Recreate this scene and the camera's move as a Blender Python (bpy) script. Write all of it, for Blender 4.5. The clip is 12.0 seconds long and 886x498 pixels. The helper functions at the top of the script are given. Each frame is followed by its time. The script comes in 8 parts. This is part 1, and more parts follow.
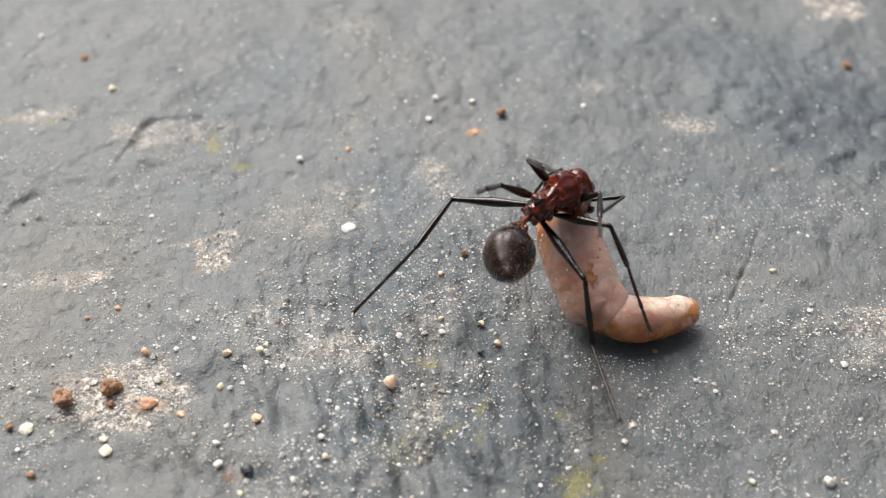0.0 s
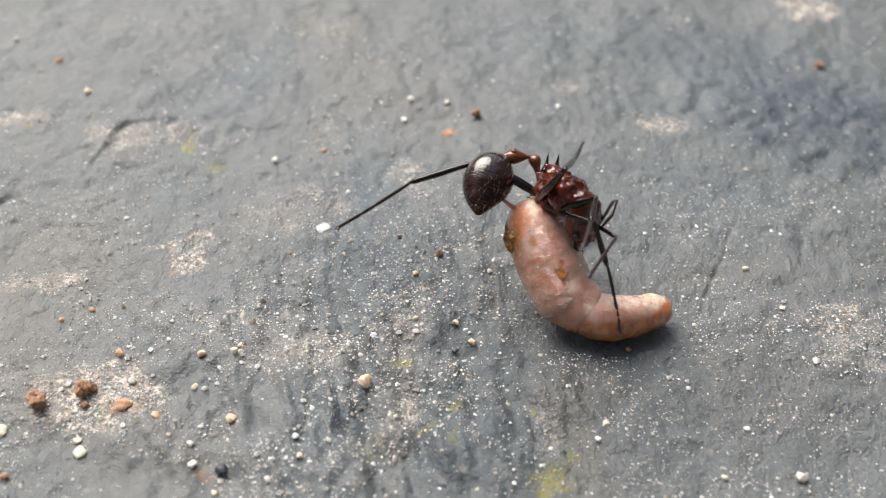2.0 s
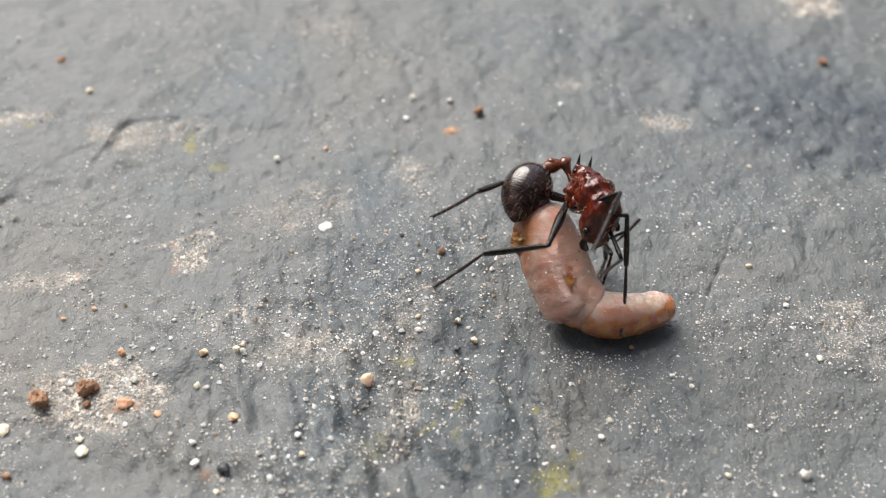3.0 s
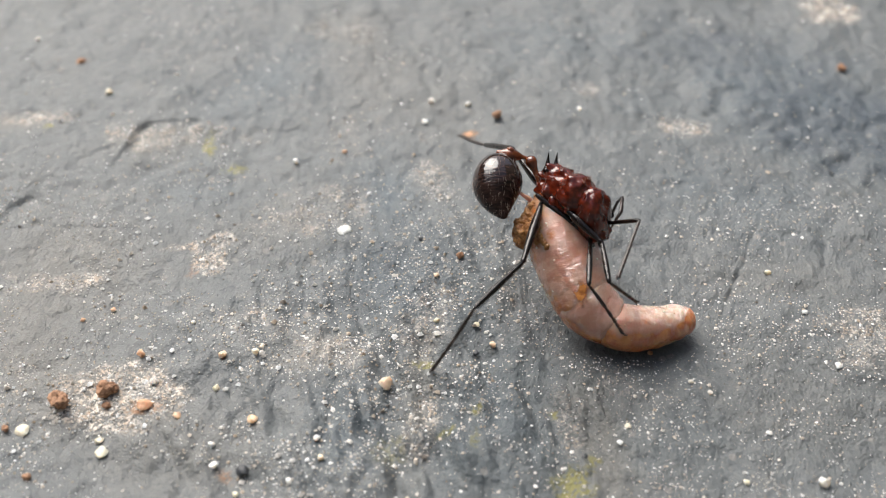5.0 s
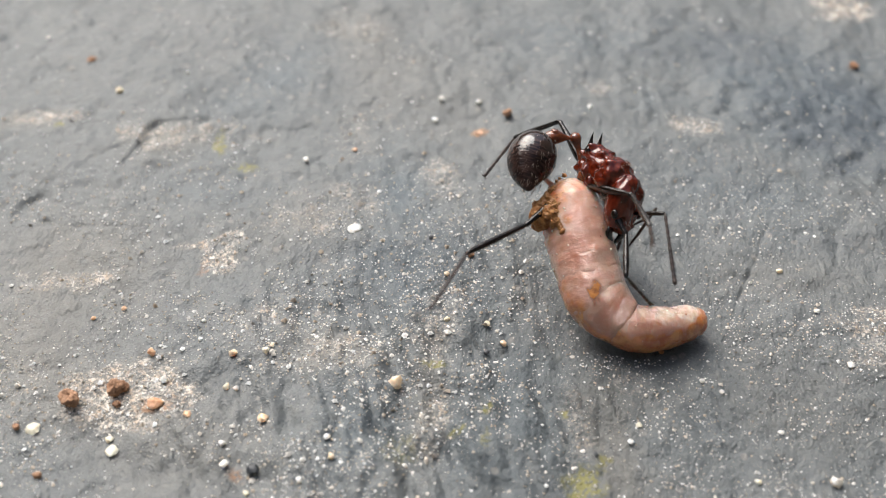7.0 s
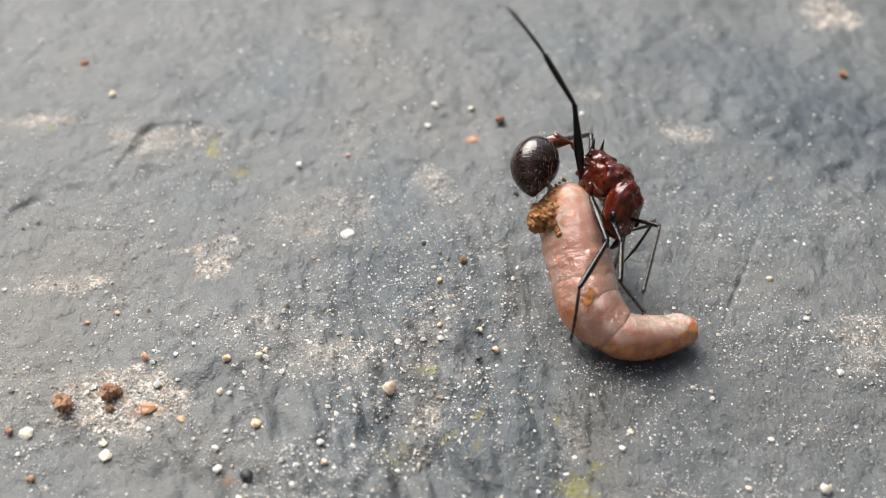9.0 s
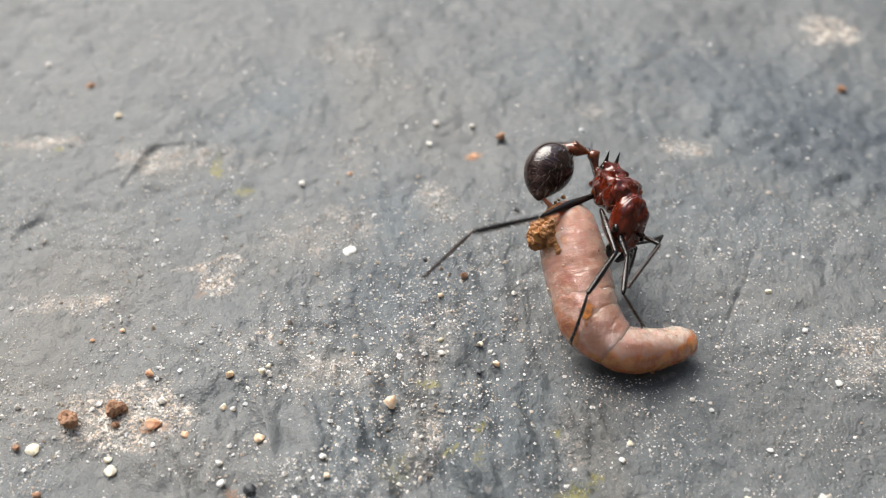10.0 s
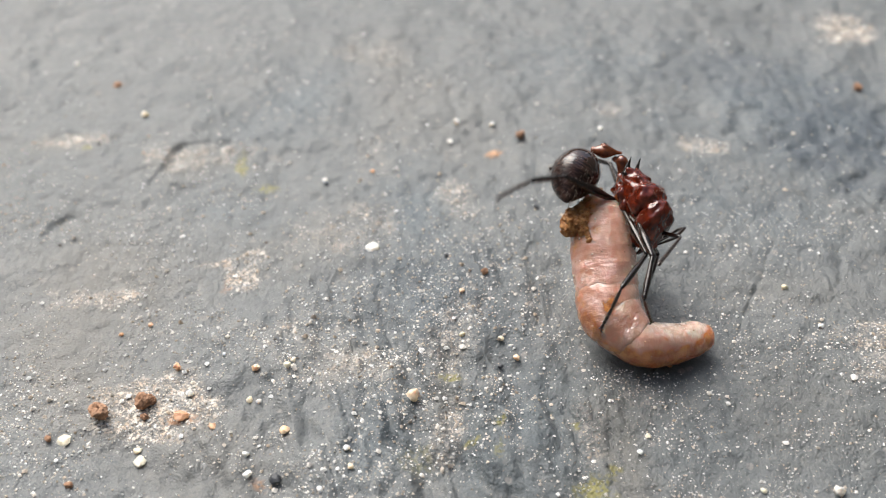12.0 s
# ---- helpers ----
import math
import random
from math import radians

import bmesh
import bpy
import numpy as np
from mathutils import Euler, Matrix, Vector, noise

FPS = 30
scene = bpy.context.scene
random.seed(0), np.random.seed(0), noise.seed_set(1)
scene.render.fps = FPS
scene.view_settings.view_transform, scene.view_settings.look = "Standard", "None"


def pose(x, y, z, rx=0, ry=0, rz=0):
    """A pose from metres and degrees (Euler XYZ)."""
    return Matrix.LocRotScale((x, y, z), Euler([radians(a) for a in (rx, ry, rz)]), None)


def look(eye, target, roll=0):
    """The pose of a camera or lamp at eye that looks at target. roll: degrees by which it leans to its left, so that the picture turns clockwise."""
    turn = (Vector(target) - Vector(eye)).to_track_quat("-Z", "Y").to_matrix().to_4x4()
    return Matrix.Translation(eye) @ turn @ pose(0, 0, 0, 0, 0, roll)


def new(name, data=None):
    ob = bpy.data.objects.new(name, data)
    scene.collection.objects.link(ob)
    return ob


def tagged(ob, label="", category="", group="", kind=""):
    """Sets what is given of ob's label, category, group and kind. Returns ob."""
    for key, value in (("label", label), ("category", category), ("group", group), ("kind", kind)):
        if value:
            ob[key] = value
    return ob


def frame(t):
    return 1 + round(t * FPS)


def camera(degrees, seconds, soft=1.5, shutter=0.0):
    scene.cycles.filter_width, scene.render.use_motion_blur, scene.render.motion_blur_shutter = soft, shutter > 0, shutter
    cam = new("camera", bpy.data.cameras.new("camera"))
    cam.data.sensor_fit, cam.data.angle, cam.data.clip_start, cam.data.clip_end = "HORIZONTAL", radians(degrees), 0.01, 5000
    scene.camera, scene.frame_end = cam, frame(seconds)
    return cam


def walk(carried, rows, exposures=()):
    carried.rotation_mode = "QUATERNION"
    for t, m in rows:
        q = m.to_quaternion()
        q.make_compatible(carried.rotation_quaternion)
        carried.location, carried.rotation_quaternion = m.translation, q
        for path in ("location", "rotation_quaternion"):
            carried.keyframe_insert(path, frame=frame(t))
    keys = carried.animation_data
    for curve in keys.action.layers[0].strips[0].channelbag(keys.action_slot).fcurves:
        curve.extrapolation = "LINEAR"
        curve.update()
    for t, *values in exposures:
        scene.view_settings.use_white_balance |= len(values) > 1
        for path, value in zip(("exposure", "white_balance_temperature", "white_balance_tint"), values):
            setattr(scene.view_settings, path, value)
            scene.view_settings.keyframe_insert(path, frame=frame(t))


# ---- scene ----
MM = 0.001  # the place is drawn up in millimetres


def at(x, y, z, rx=0, ry=0, rz=0):
    """A pose from millimetres and degrees."""
    return pose(x * MM, y * MM, z * MM, rx, ry, rz)


# ---- camera, sky, light ----
cam = camera(38.5, 12.0, soft=1.0, shutter=0.5)
cam.data.dof.use_dof = True
cam.data.dof.focus_distance = 43.2 * MM
cam.data.dof.aperture_fstop = 68
EXPOSURES = [(0.0, 0.63), (9.0, 0.65), (12.0, 0.74)]

world = bpy.data.worlds.new("overcast_sky")
scene.world = world
world.use_nodes = True
sky = world.node_tree.nodes.new("ShaderNodeTexSky")
sky.sky_type, sky.sun_disc = "NISHITA", False
sky.sun_elevation, sky.sun_rotation = radians(49), radians(-31)
sky.air_density, sky.dust_density, sky.ozone_density = 1.0, 6.0, 0.6
back = world.node_tree.nodes["Background"]
back.inputs["Strength"].default_value = 0.115
world.node_tree.links.new(sky.outputs["Color"], back.inputs["Color"])

sun = new("sun", bpy.data.lights.new("sun", "SUN"))
sun.data.energy, sun.data.angle, sun.data.color = 2.65, radians(54), (0.972, 0.99, 0.982)
sun.matrix_world = look((-0.34, 0.56, 0.76), (0, 0, 0))


# ---- materials ----
class Nodes:
    """A short way to write a node material."""

    def __init__(self, name):
        self.mat = bpy.data.materials.new(name)
        self.mat.use_nodes = True
        self.tree = self.mat.node_tree
        self.bsdf = self.tree.nodes["Principled BSDF"]
        coord = self.add("ShaderNodeTexCoord")
        self.pos = self.add("ShaderNodeVectorMath", operation="SCALE")
        self.link(coord.outputs["Object"], self.pos.inputs[0])
        self.pos.inputs["Scale"].default_value = 1000.0
        self.at = self.pos.outputs[0]

    def add(self, kind, **props):
        node = self.tree.nodes.new(kind)
        for key, value in props.items():
            setattr(node, key, value)
        return node

    def link(self, a, b):
        self.tree.links.new(a, b)

    def put(self, socket, value):
        """Link a socket or set a number or colour."""
        if isinstance(value, bpy.types.NodeSocket):
            self.link(value, socket)
        else:
            socket.default_value = (*value, 1.0) if isinstance(value, tuple) and len(value) == 3 else value

    def noise(self, scale, detail=4.0, rough=0.55, stretch=None, warp=0.0):
        node = self.add("ShaderNodeTexNoise")
        node.inputs["Scale"].default_value, node.inputs["Detail"].default_value = scale, detail
        node.inputs["Roughness"].default_value, node.inputs["Distortion"].default_value = rough, warp
        vec = self.at
        if stretch:
            m = self.add("ShaderNodeMapping")
            m.inputs["Scale"].default_value = stretch[:3]
            m.inputs["Rotation"].default_value = (0, 0, radians(stretch[3]))
            self.link(vec, m.inputs["Vector"])
            vec = m.outputs["Vector"]
        self.link(vec, node.inputs["Vector"])
        return node.outputs["Fac"]

    def ramp(self, fac, *stops):
        """Piecewise from position to grey value or colour."""
        node = self.add("ShaderNodeValToRGB")
        el = node.color_ramp.elements
        while len(el) < len(stops):
            el.new(0.5)
        for e, (p, v) in zip(el, stops):
            e.position = p
            e.color = (*v, 1) if isinstance(v, tuple) else (v, v, v, 1)
        self.link(fac, node.inputs["Fac"])
        return node.outputs["Color"]

    def math(self, op, a, b=0.0):
        node = self.add("ShaderNodeMath", operation=op)
        self.put(node.inputs[0], a), self.put(node.inputs[1], b)
        return node.outputs[0]

    def mix(self, fac, a, b, blend="MIX"):
        node = self.add("ShaderNodeMix", data_type="RGBA", blend_type=blend)
        self.put(node.inputs["Factor"], fac)
        self.put(node.inputs[6], a), self.put(node.inputs[7], b)
        return node.outputs[2]

    def attr(self, name):
        return self.add("ShaderNodeAttribute", attribute_name=name).outputs["Fac"]

    def chance(self):
        return self.add("ShaderNodeObjectInfo").outputs["Random"]

    def island(self):
        return self.add("ShaderNodeNewGeometry").outputs["Random Per Island"]

    def bump(self, height, mm, strength=1.0, under=None):
        node = self.add("ShaderNodeBump")
        node.inputs["Distance"].default_value, node.inputs["Strength"].default_value = mm * MM, strength
        self.link(height, node.inputs["Height"])
        if under:
            self.link(under, node.inputs["Normal"])
        return node.outputs["Normal"]

    def done(self, **values):
        for key, value in values.items():
            self.put(self.bsdf.inputs[key.replace("_", " ")], value)
        return self.mat


def slate_material():
    n = Nodes("weathered_slate")
    cloud = n.noise(0.55, 5, 0.58, warp=0.6)
    mottle = n.noise(1.5, 4, 0.55)
    fleck = n.noise(2.4, 3, 0.5, stretch=(1.3, 0.8, 1.0, 14))
    grain = n.noise(4.6, 5, 0.6, stretch=(1.12, 0.9, 1.0, 14))
    fine = n.noise(12.0, 3, 0.6)
    crumb = n.noise(6.5, 2, 0.5)
    # the stone runs from bluish to a warm grey
    base = n.mix(n.attr("warm"), (0.103, 0.114, 0.117), (0.133, 0.129, 0.116))
    base = n.mix(n.attr("blue"), base, (0.064, 0.092, 0.112))
    base = n.mix(n.ramp(cloud, (0.45, 0.0), (0.72, 0.42)), base, (0.145, 0.149, 0.144))
    base = n.mix(n.ramp(mottle, (0.30, 0.42), (0.48, 0.0)), base, (0.067, 0.077, 0.082))
    base = n.mix(n.math("MULTIPLY", n.attr("dark"), n.ramp(cloud, (0.3, 1.0), (0.75, 0.55))), base, (0.037, 0.051, 0.066))
    base = n.mix(n.ramp(fleck, (0.60, 0.0), (0.66, 0.34)), base, (0.155, 0.154, 0.142))
    base = n.mix(n.ramp(grain, (0.30, 0.55), (0.41, 0.0)), base, (0.042, 0.051, 0.056))
    base = n.mix(n.ramp(fine, (0.58, 0.0), (0.68, 0.5)), base, (0.200, 0.208, 0.206))
    flake = n.add("ShaderNodeTexVoronoi")
    flake.inputs["Scale"].default_value = 1.15
    n.link(n.at, flake.inputs["Vector"])
    shard = n.math("ADD", flake.outputs["Distance"], n.math("MULTIPLY", grain, 0.25))
    base = n.mix(n.math("MULTIPLY", n.ramp(shard, (0.25, 0.6), (0.30, 0.0)), n.ramp(mottle, (0.46, 0.0), (0.56, 1.0))), base, (0.25, 0.235, 0.215))
    # pale mineral dust that clings in crumbs, rust and moss
    crumbs = n.ramp(n.math("ADD", n.math("MULTIPLY", crumb, 0.45), n.math("MULTIPLY", fine, 0.55)), (0.485, 0.0), (0.56, 1.0))
    some = n.ramp(n.math("MULTIPLY", n.attr("dust"), n.ramp(mottle, (0.32, 0.35), (0.6, 1.15))), (0.12, 0.0), (0.95, 1.0))
    dust = n.math("MULTIPLY", some, n.math("ADD", 0.07, n.math("MULTIPLY", crumbs, 0.85)))
    base = n.mix(dust, base, n.mix(n.ramp(fleck, (0.4, 0.0), (0.6, 1.0)), (0.54, 0.42, 0.315), (0.80, 0.73, 0.64)))
    rust = n.ramp(n.math("MULTIPLY", n.attr("rust"), n.ramp(crumb, (0.3, 0.2), (0.6, 1.1))), (0.2, 0.0), (0.8, 0.75))
    base = n.mix(rust, base, (0.32, 0.15, 0.055))
    moss = n.ramp(n.math("MULTIPLY", n.attr("moss"), n.ramp(crumb, (0.35, 0.15), (0.6, 1.1))), (0.2, 0.0), (0.8, 0.8))
    base = n.mix(moss, base, (0.20, 0.185, 0.04))
    wet = n.ramp(mottle, (0.35, 0.40), (0.65, 0.58))
    rough = n.mix(dust, wet, (0.7, 0.7, 0.7))
    # soft lumps, chipped plates that run down the slab, and fine pitting
    normal = n.bump(cloud, 0.16, 1.0)
    chip = n.ramp(n.noise(1.9, 4, 0.55, stretch=(1.5, 0.8, 1.0, 14), warp=0.3), (0.38, 0.0), (0.46, 0.45), (0.53, 0.55), (0.61, 1.0))
    normal = n.bump(chip, 0.022, 1.0, normal)
    normal = n.bump(mottle, 0.06, 1.0, normal)
    normal = n.bump(n.math("MULTIPLY", grain, n.math("ADD", 0.35, n.math("MULTIPLY", n.attr("pitted"), 1.15))), 0.10, 1.0, normal)
    normal = n.bump(fine, 0.038, 1.0, normal)
    return n.done(Base_Color=base, Roughness=rough, Normal=normal, Specular_IOR_Level=0.5)


def grain_material(name, low, high, rough=0.3, clear=0.8):
    n = Nodes(name)
    col = n.mix(n.chance(), low, high)
    col = n.mix(n.ramp(n.noise(9.0, 4), (0.4, 0.0), (0.7, 0.6)), col, tuple(0.55 * c for c in low))
    n.bsdf.inputs["Subsurface Radius"].default_value = (1.0, 0.85, 0.7)
    n.bsdf.inputs["Subsurface Scale"].default_value = 0.25 * MM
    return n.done(Base_Color=col, Roughness=rough, Normal=n.bump(n.noise(14.0, 3), 0.012), Subsurface_Weight=clear)


def sand_material():
    n = Nodes("fine_sand")
    col = n.ramp(n.island(), (0.0, (0.09, 0.09, 0.09)), (0.04, (0.30, 0.24, 0.18)), (0.10, (0.50, 0.42, 0.33)), (0.4, (0.64, 0.59, 0.52)), (0.7, (0.76, 0.74, 0.70)), (1.0, (0.90, 0.90, 0.89)))
    return n.done(Base_Color=col, Roughness=0.14, Specular_IOR_Level=0.7)


def flesh_material():
    n = Nodes("larva_skin")
    soft = n.noise(0.75, 3, 0.5, warp=0.4)
    blot = n.noise(2.3, 4, 0.6)
    pore = n.noise(8.0, 4, 0.6)
    fat = n.noise(3.4, 3, 0.55, warp=0.8)
    col = n.ramp(soft, (0.32, (0.48, 0.212, 0.138)), (0.5, (0.55, 0.288, 0.205)), (0.68, (0.60, 0.368, 0.280)))
    # pale fat bodies and darker gut show through the skin
    col = n.mix(n.ramp(fat, (0.50, 0.0), (0.70, 0.35)), col, (0.64, 0.43, 0.33))
    col = n.mix(n.ramp(blot, (0.26, 0.4), (0.44, 0.0)), col, (0.42, 0.18, 0.11))
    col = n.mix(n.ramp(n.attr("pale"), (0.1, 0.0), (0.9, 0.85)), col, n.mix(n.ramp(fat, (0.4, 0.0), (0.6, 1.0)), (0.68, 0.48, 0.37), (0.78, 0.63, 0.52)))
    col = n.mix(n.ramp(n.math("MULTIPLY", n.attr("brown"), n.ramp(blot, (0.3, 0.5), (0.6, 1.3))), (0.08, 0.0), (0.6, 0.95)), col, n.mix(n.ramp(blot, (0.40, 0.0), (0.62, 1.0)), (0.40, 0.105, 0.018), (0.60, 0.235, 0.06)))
    col = n.mix(n.ramp(n.math("MULTIPLY", n.attr("spot"), n.ramp(pore, (0.3, 0.6), (0.6, 1.1))), (0.2, 0.0), (0.7, 0.95)), col, (0.40, 0.13, 0.010))
    dash = n.noise(1.2, 3, 0.55, stretch=(5.0, 1.5, 1.5, 0))
    normal = n.bump(fat, 0.03, 1.0)
    normal = n.bump(dash, 0.03, 1.0, normal)
    normal = n.bump(pore, 0.02, 0.6, normal)
    n.bsdf.inputs["Subsurface Radius"].default_value = (1.0, 0.42, 0.26)
    n.bsdf.inputs["Subsurface Scale"].default_value = 0.5 * MM
    wrinkle = n.math("MULTIPLY", n.noise(2.4, 3, 0.6, stretch=(3.3, 1.0, 1.0, 0)), n.ramp(n.noise(0.9, 2, 0.5), (0.36, 0.2), (0.52, 1.0)))
    film = n.bump(n.noise(3.0, 3, 0.5), 0.07, 1.0, normal)
    n.link(n.bump(wrinkle, 0.26, 1.0, film), n.bsdf.inputs["Coat Normal"])
    return n.done(Base_Color=col, Roughness=n.ramp(soft, (0.3, 0.2), (0.7, 0.36)), Normal=normal, Subsurface_Weight=1.0, Specular_IOR_Level=0.4, Coat_Weight=1.0, Coat_Roughness=0.03, Coat_IOR=1.75)


def stain_material():
    n = Nodes("leaked_gut_stain")
    blot = n.noise(5.0, 3, 0.6)
    col = n.mix(n.ramp(blot, (0.40, 0.0), (0.62, 1.0)), (0.17, 0.045, 0.006), (0.46, 0.18, 0.03))
    fade = n.math("MULTIPLY", n.attr("fade"), n.ramp(n.noise(3.0, 3), (0.3, 0.55), (0.6, 0.95)))
    return n.done(Base_Color=col, Roughness=0.2, Normal=n.bump(blot, 0.05, 1.0), Alpha=fade, Coat_Weight=0.6, Coat_Roughness=0.05)


def chitin_material(name, dark, light, scale, rough=(0.16, 0.34), relief=0.03, stretch=None, coat=0.3, shine=0.6):
    n = Nodes(name)
    a = n.noise(scale, 4, 0.6, stretch=stretch)
    b = n.noise(scale * 4.5, 3, 0.6)
    col = n.mix(n.ramp(a, (0.35, 0.0), (0.68, 1.0)), dark, light)
    normal = n.bump(a, relief, 0.8)
    normal = n.bump(b, relief * 0.15, 0.8, normal)
    return n.done(Base_Color=col, Roughness=n.ramp(b, (0.3, rough[0]), (0.7, rough[1])), Normal=normal, Coat_Weight=coat, Coat_Roughness=0.15, Specular_IOR_Level=shine)


def leg_material():
    """Black chitin, ringed with the pits of many short bristles."""
    n = Nodes("black_leg")
    ring = n.noise(4.5, 3, 0.6, stretch=(2.2, 1.0, 1.0, 0))
    col = n.mix(n.ramp(n.noise(2.0, 3), (0.4, 0.0), (0.7, 1.0)), (0.005, 0.004, 0.0035), (0.016, 0.008, 0.005))
    return n.done(Base_Color=col, Roughness=n.ramp(ring, (0.35, 0.04), (0.65, 0.11)), Normal=n.bump(ring, 0.02, 1.0), Specular_IOR_Level=0.42)


def gaster_material():
    """Brown-black and polished near the waist, finely ridged across towards the tip."""
    n = Nodes("blackish_gaster")
    along = n.add("ShaderNodeSeparateXYZ")
    n.link(n.at, along.inputs[0])
    rear = n.ramp(n.math("MULTIPLY", n.math("ADD", along.outputs[0], n.math("MULTIPLY", n.noise(1.2, 3), 0.8)), 0.4), (0.50, 0.0), (0.74, 1.0))
    ridge = n.noise(3.2, 2, 0.5, stretch=(5.0, 1.0, 1.0, 0), warp=0.5)
    col = n.mix(n.ramp(ridge, (0.42, 0.0), (0.62, 1.0)), (0.014, 0.008, 0.007), (0.045, 0.024, 0.019))
    relief = n.math("MULTIPLY", ridge, n.math("ADD", n.math("MULTIPLY", rear, 0.95), 0.03))
    normal = n.bump(n.noise(1.6, 3, 0.6), 0.03, 1.0)
    normal = n.bump(relief, 0.034, 1.0, normal)
    return n.done(Base_Color=col, Roughness=n.mix(rear, (0.05, 0.05, 0.05), (0.24, 0.24, 0.24)), Normal=normal, Specular_IOR_Level=n.ramp(rear, (0.0, 0.85), (1.0, 0.22)))


def blocker_material():
    n = Nodes("dim_blocker")
    return n.done(Base_Color=n.ramp(n.noise(0.01, 5), (0.35, (0.055, 0.06, 0.05)), (0.65, (0.09, 0.09, 0.075))), Roughness=0.9)


SLATE = slate_material()
WHITE = grain_material("white_quartz", (0.58, 0.55, 0.50), (0.80, 0.79, 0.75), 0.22)
CREAM = grain_material("cream_flake", (0.66, 0.58, 0.42), (0.78, 0.70, 0.55), 0.35)
AMBER = grain_material("amber_quartz", (0.82, 0.58, 0.40), (0.90, 0.74, 0.57), 0.14)
BROWN = grain_material("brown_soil", (0.30, 0.155, 0.085), (0.42, 0.25, 0.155), 0.9, 0.0)
DARK = grain_material("black_grit", (0.025, 0.03, 0.035), (0.06, 0.06, 0.065), 0.5, 0.0)
PINK = grain_material("orange_grit", (0.56, 0.31, 0.18), (0.68, 0.43, 0.28), 0.5)
DUST = sand_material()
FLESH = flesh_material()
STAIN = stain_material()
OOZE = chitin_material("spilled_gut", (0.21, 0.075, 0.018), (0.50, 0.25, 0.09), 4.5, (0.25, 0.5), 0.03, coat=0.1, shine=0.3)
GASTER = gaster_material()
RED = chitin_material("dark_red_chitin", (0.045, 0.006, 0.0025), (0.135, 0.018, 0.006), 5.5, (0.04, 0.09), 0.014, (0.5, 1.2, 1.2, 0), coat=0.0)
WAIST = chitin_material("red_brown_waist", (0.06, 0.014, 0.005), (0.20, 0.05, 0.014), 4.0, (0.08, 0.2), 0.03)
LEG = leg_material()
BRISTLE = chitin_material("dark_bristle", (0.03, 0.02, 0.015), (0.08, 0.05, 0.035), 5.0, (0.3, 0.5), 0.0, coat=0.0)
TARSUS = chitin_material("brown_tarsus", (0.010, 0.006, 0.004), (0.036, 0.016, 0.009), 5.0, (0.25, 0.4), 0.012, coat=0.0)
HAIR = chitin_material("pale_hair", (0.22, 0.15, 0.11), (0.42, 0.33, 0.26), 5.0, (0.3, 0.5), 0.0)
BLOCKER = blocker_material()


# ---- mesh tools ----
def mesh_of(name, bm, material, smooth=True):
    me = bpy.data.meshes.new(name)
    bm.to_mesh(me)
    bm.free()
    me.transform(Matrix.Scale(MM, 4))
    me.materials.append(material)
    if smooth:
        me.shade_smooth()
    return me


def part(name, bm, material, parent=None, label="", smooth=True, m=None):
    """Link a bmesh, drawn in millimetres, as one mesh object under a thing or a part."""
    ob = new(name, mesh_of(name, bm, material, smooth))
    if parent:
        ob.parent = parent
    if m:
        ob.matrix_basis = m
    return tagged(ob, label) if label else ob


def tube(bm, path, radii, n=20, squash=1.0, wobble=0.0, seed=0.0, up=(0, 0, 1)):
    """A closed tube round a path; radii go to about nothing at its ends."""
    rings = []
    path = [Vector(p) for p in path]
    for i, (p, r) in enumerate(zip(path, radii)):
        d = (path[min(i + 1, len(path) - 1)] - path[max(i - 1, 0)]).normalized()
        side = Vector(up).cross(d)
        side = side.normalized() if side.length > 1e-4 else d.orthogonal().normalized()
        top = d.cross(side)
        ring = []
        for k in range(n):
            a = 2 * math.pi * k / n
            v = side * math.cos(a) + top * (math.sin(a) * squash)
            q = p + v * r
            if wobble:
                q += v * (r * wobble * noise.noise(q * 1.3 + Vector((seed, 0, 0))))
            ring.append(bm.verts.new(q))
        rings.append(ring)
    for a, b in zip(rings, rings[1:]):
        for k in range(n):
            bm.faces.new((a[k], a[(k + 1) % n], b[(k + 1) % n], b[k]))
    bm.faces.new(rings[0][::-1]), bm.faces.new(rings[-1])
    return bm


def eased(stops, count):
    """Stops (x, radius) filled in smoothly."""
    xs, rs = zip(*stops)
    out = []
    for i in range(count):
        x = xs[0] + (xs[-1] - xs[0]) * i / (count - 1)
        j = max(k for k in range(len(xs) - 1) if xs[k] <= x + 1e-9)
        u = (x - xs[j]) / (xs[j + 1] - xs[j])
        m = [0.0, 0.0]
        for e, k in enumerate((j, j + 1)):
            a, b = max(k - 1, 0), min(k + 1, len(xs) - 1)
            m[e] = (rs[b] - rs[a]) / (xs[b] - xs[a]) * (xs[j + 1] - xs[j])
        h = (2 * u**3 - 3 * u**2 + 1) * rs[j] + (u**3 - 2 * u**2 + u) * m[0] + (3 * u**2 - 2 * u**3) * rs[j + 1] + (u**3 - u**2) * m[1]
        out.append((x, max(h, 0.004)))
    return out


def turned(stops, count=24, n=20, squash=1.0, wobble=0.0, bend=0.0, seed=0.0, bm=None, arch=0.0):
    """A turned form along x, bent a little downwards by bend."""
    pts = eased(stops, count)
    last = pts[-1][0]
    return tube(bm or bmesh.new(), [(x, 0, -bend * (x / last) ** 2 + arch * math.sin(math.pi * min(max(x / last, 0), 1))) for x, _ in pts], [r for _, r in pts], n, squash, wobble, seed)


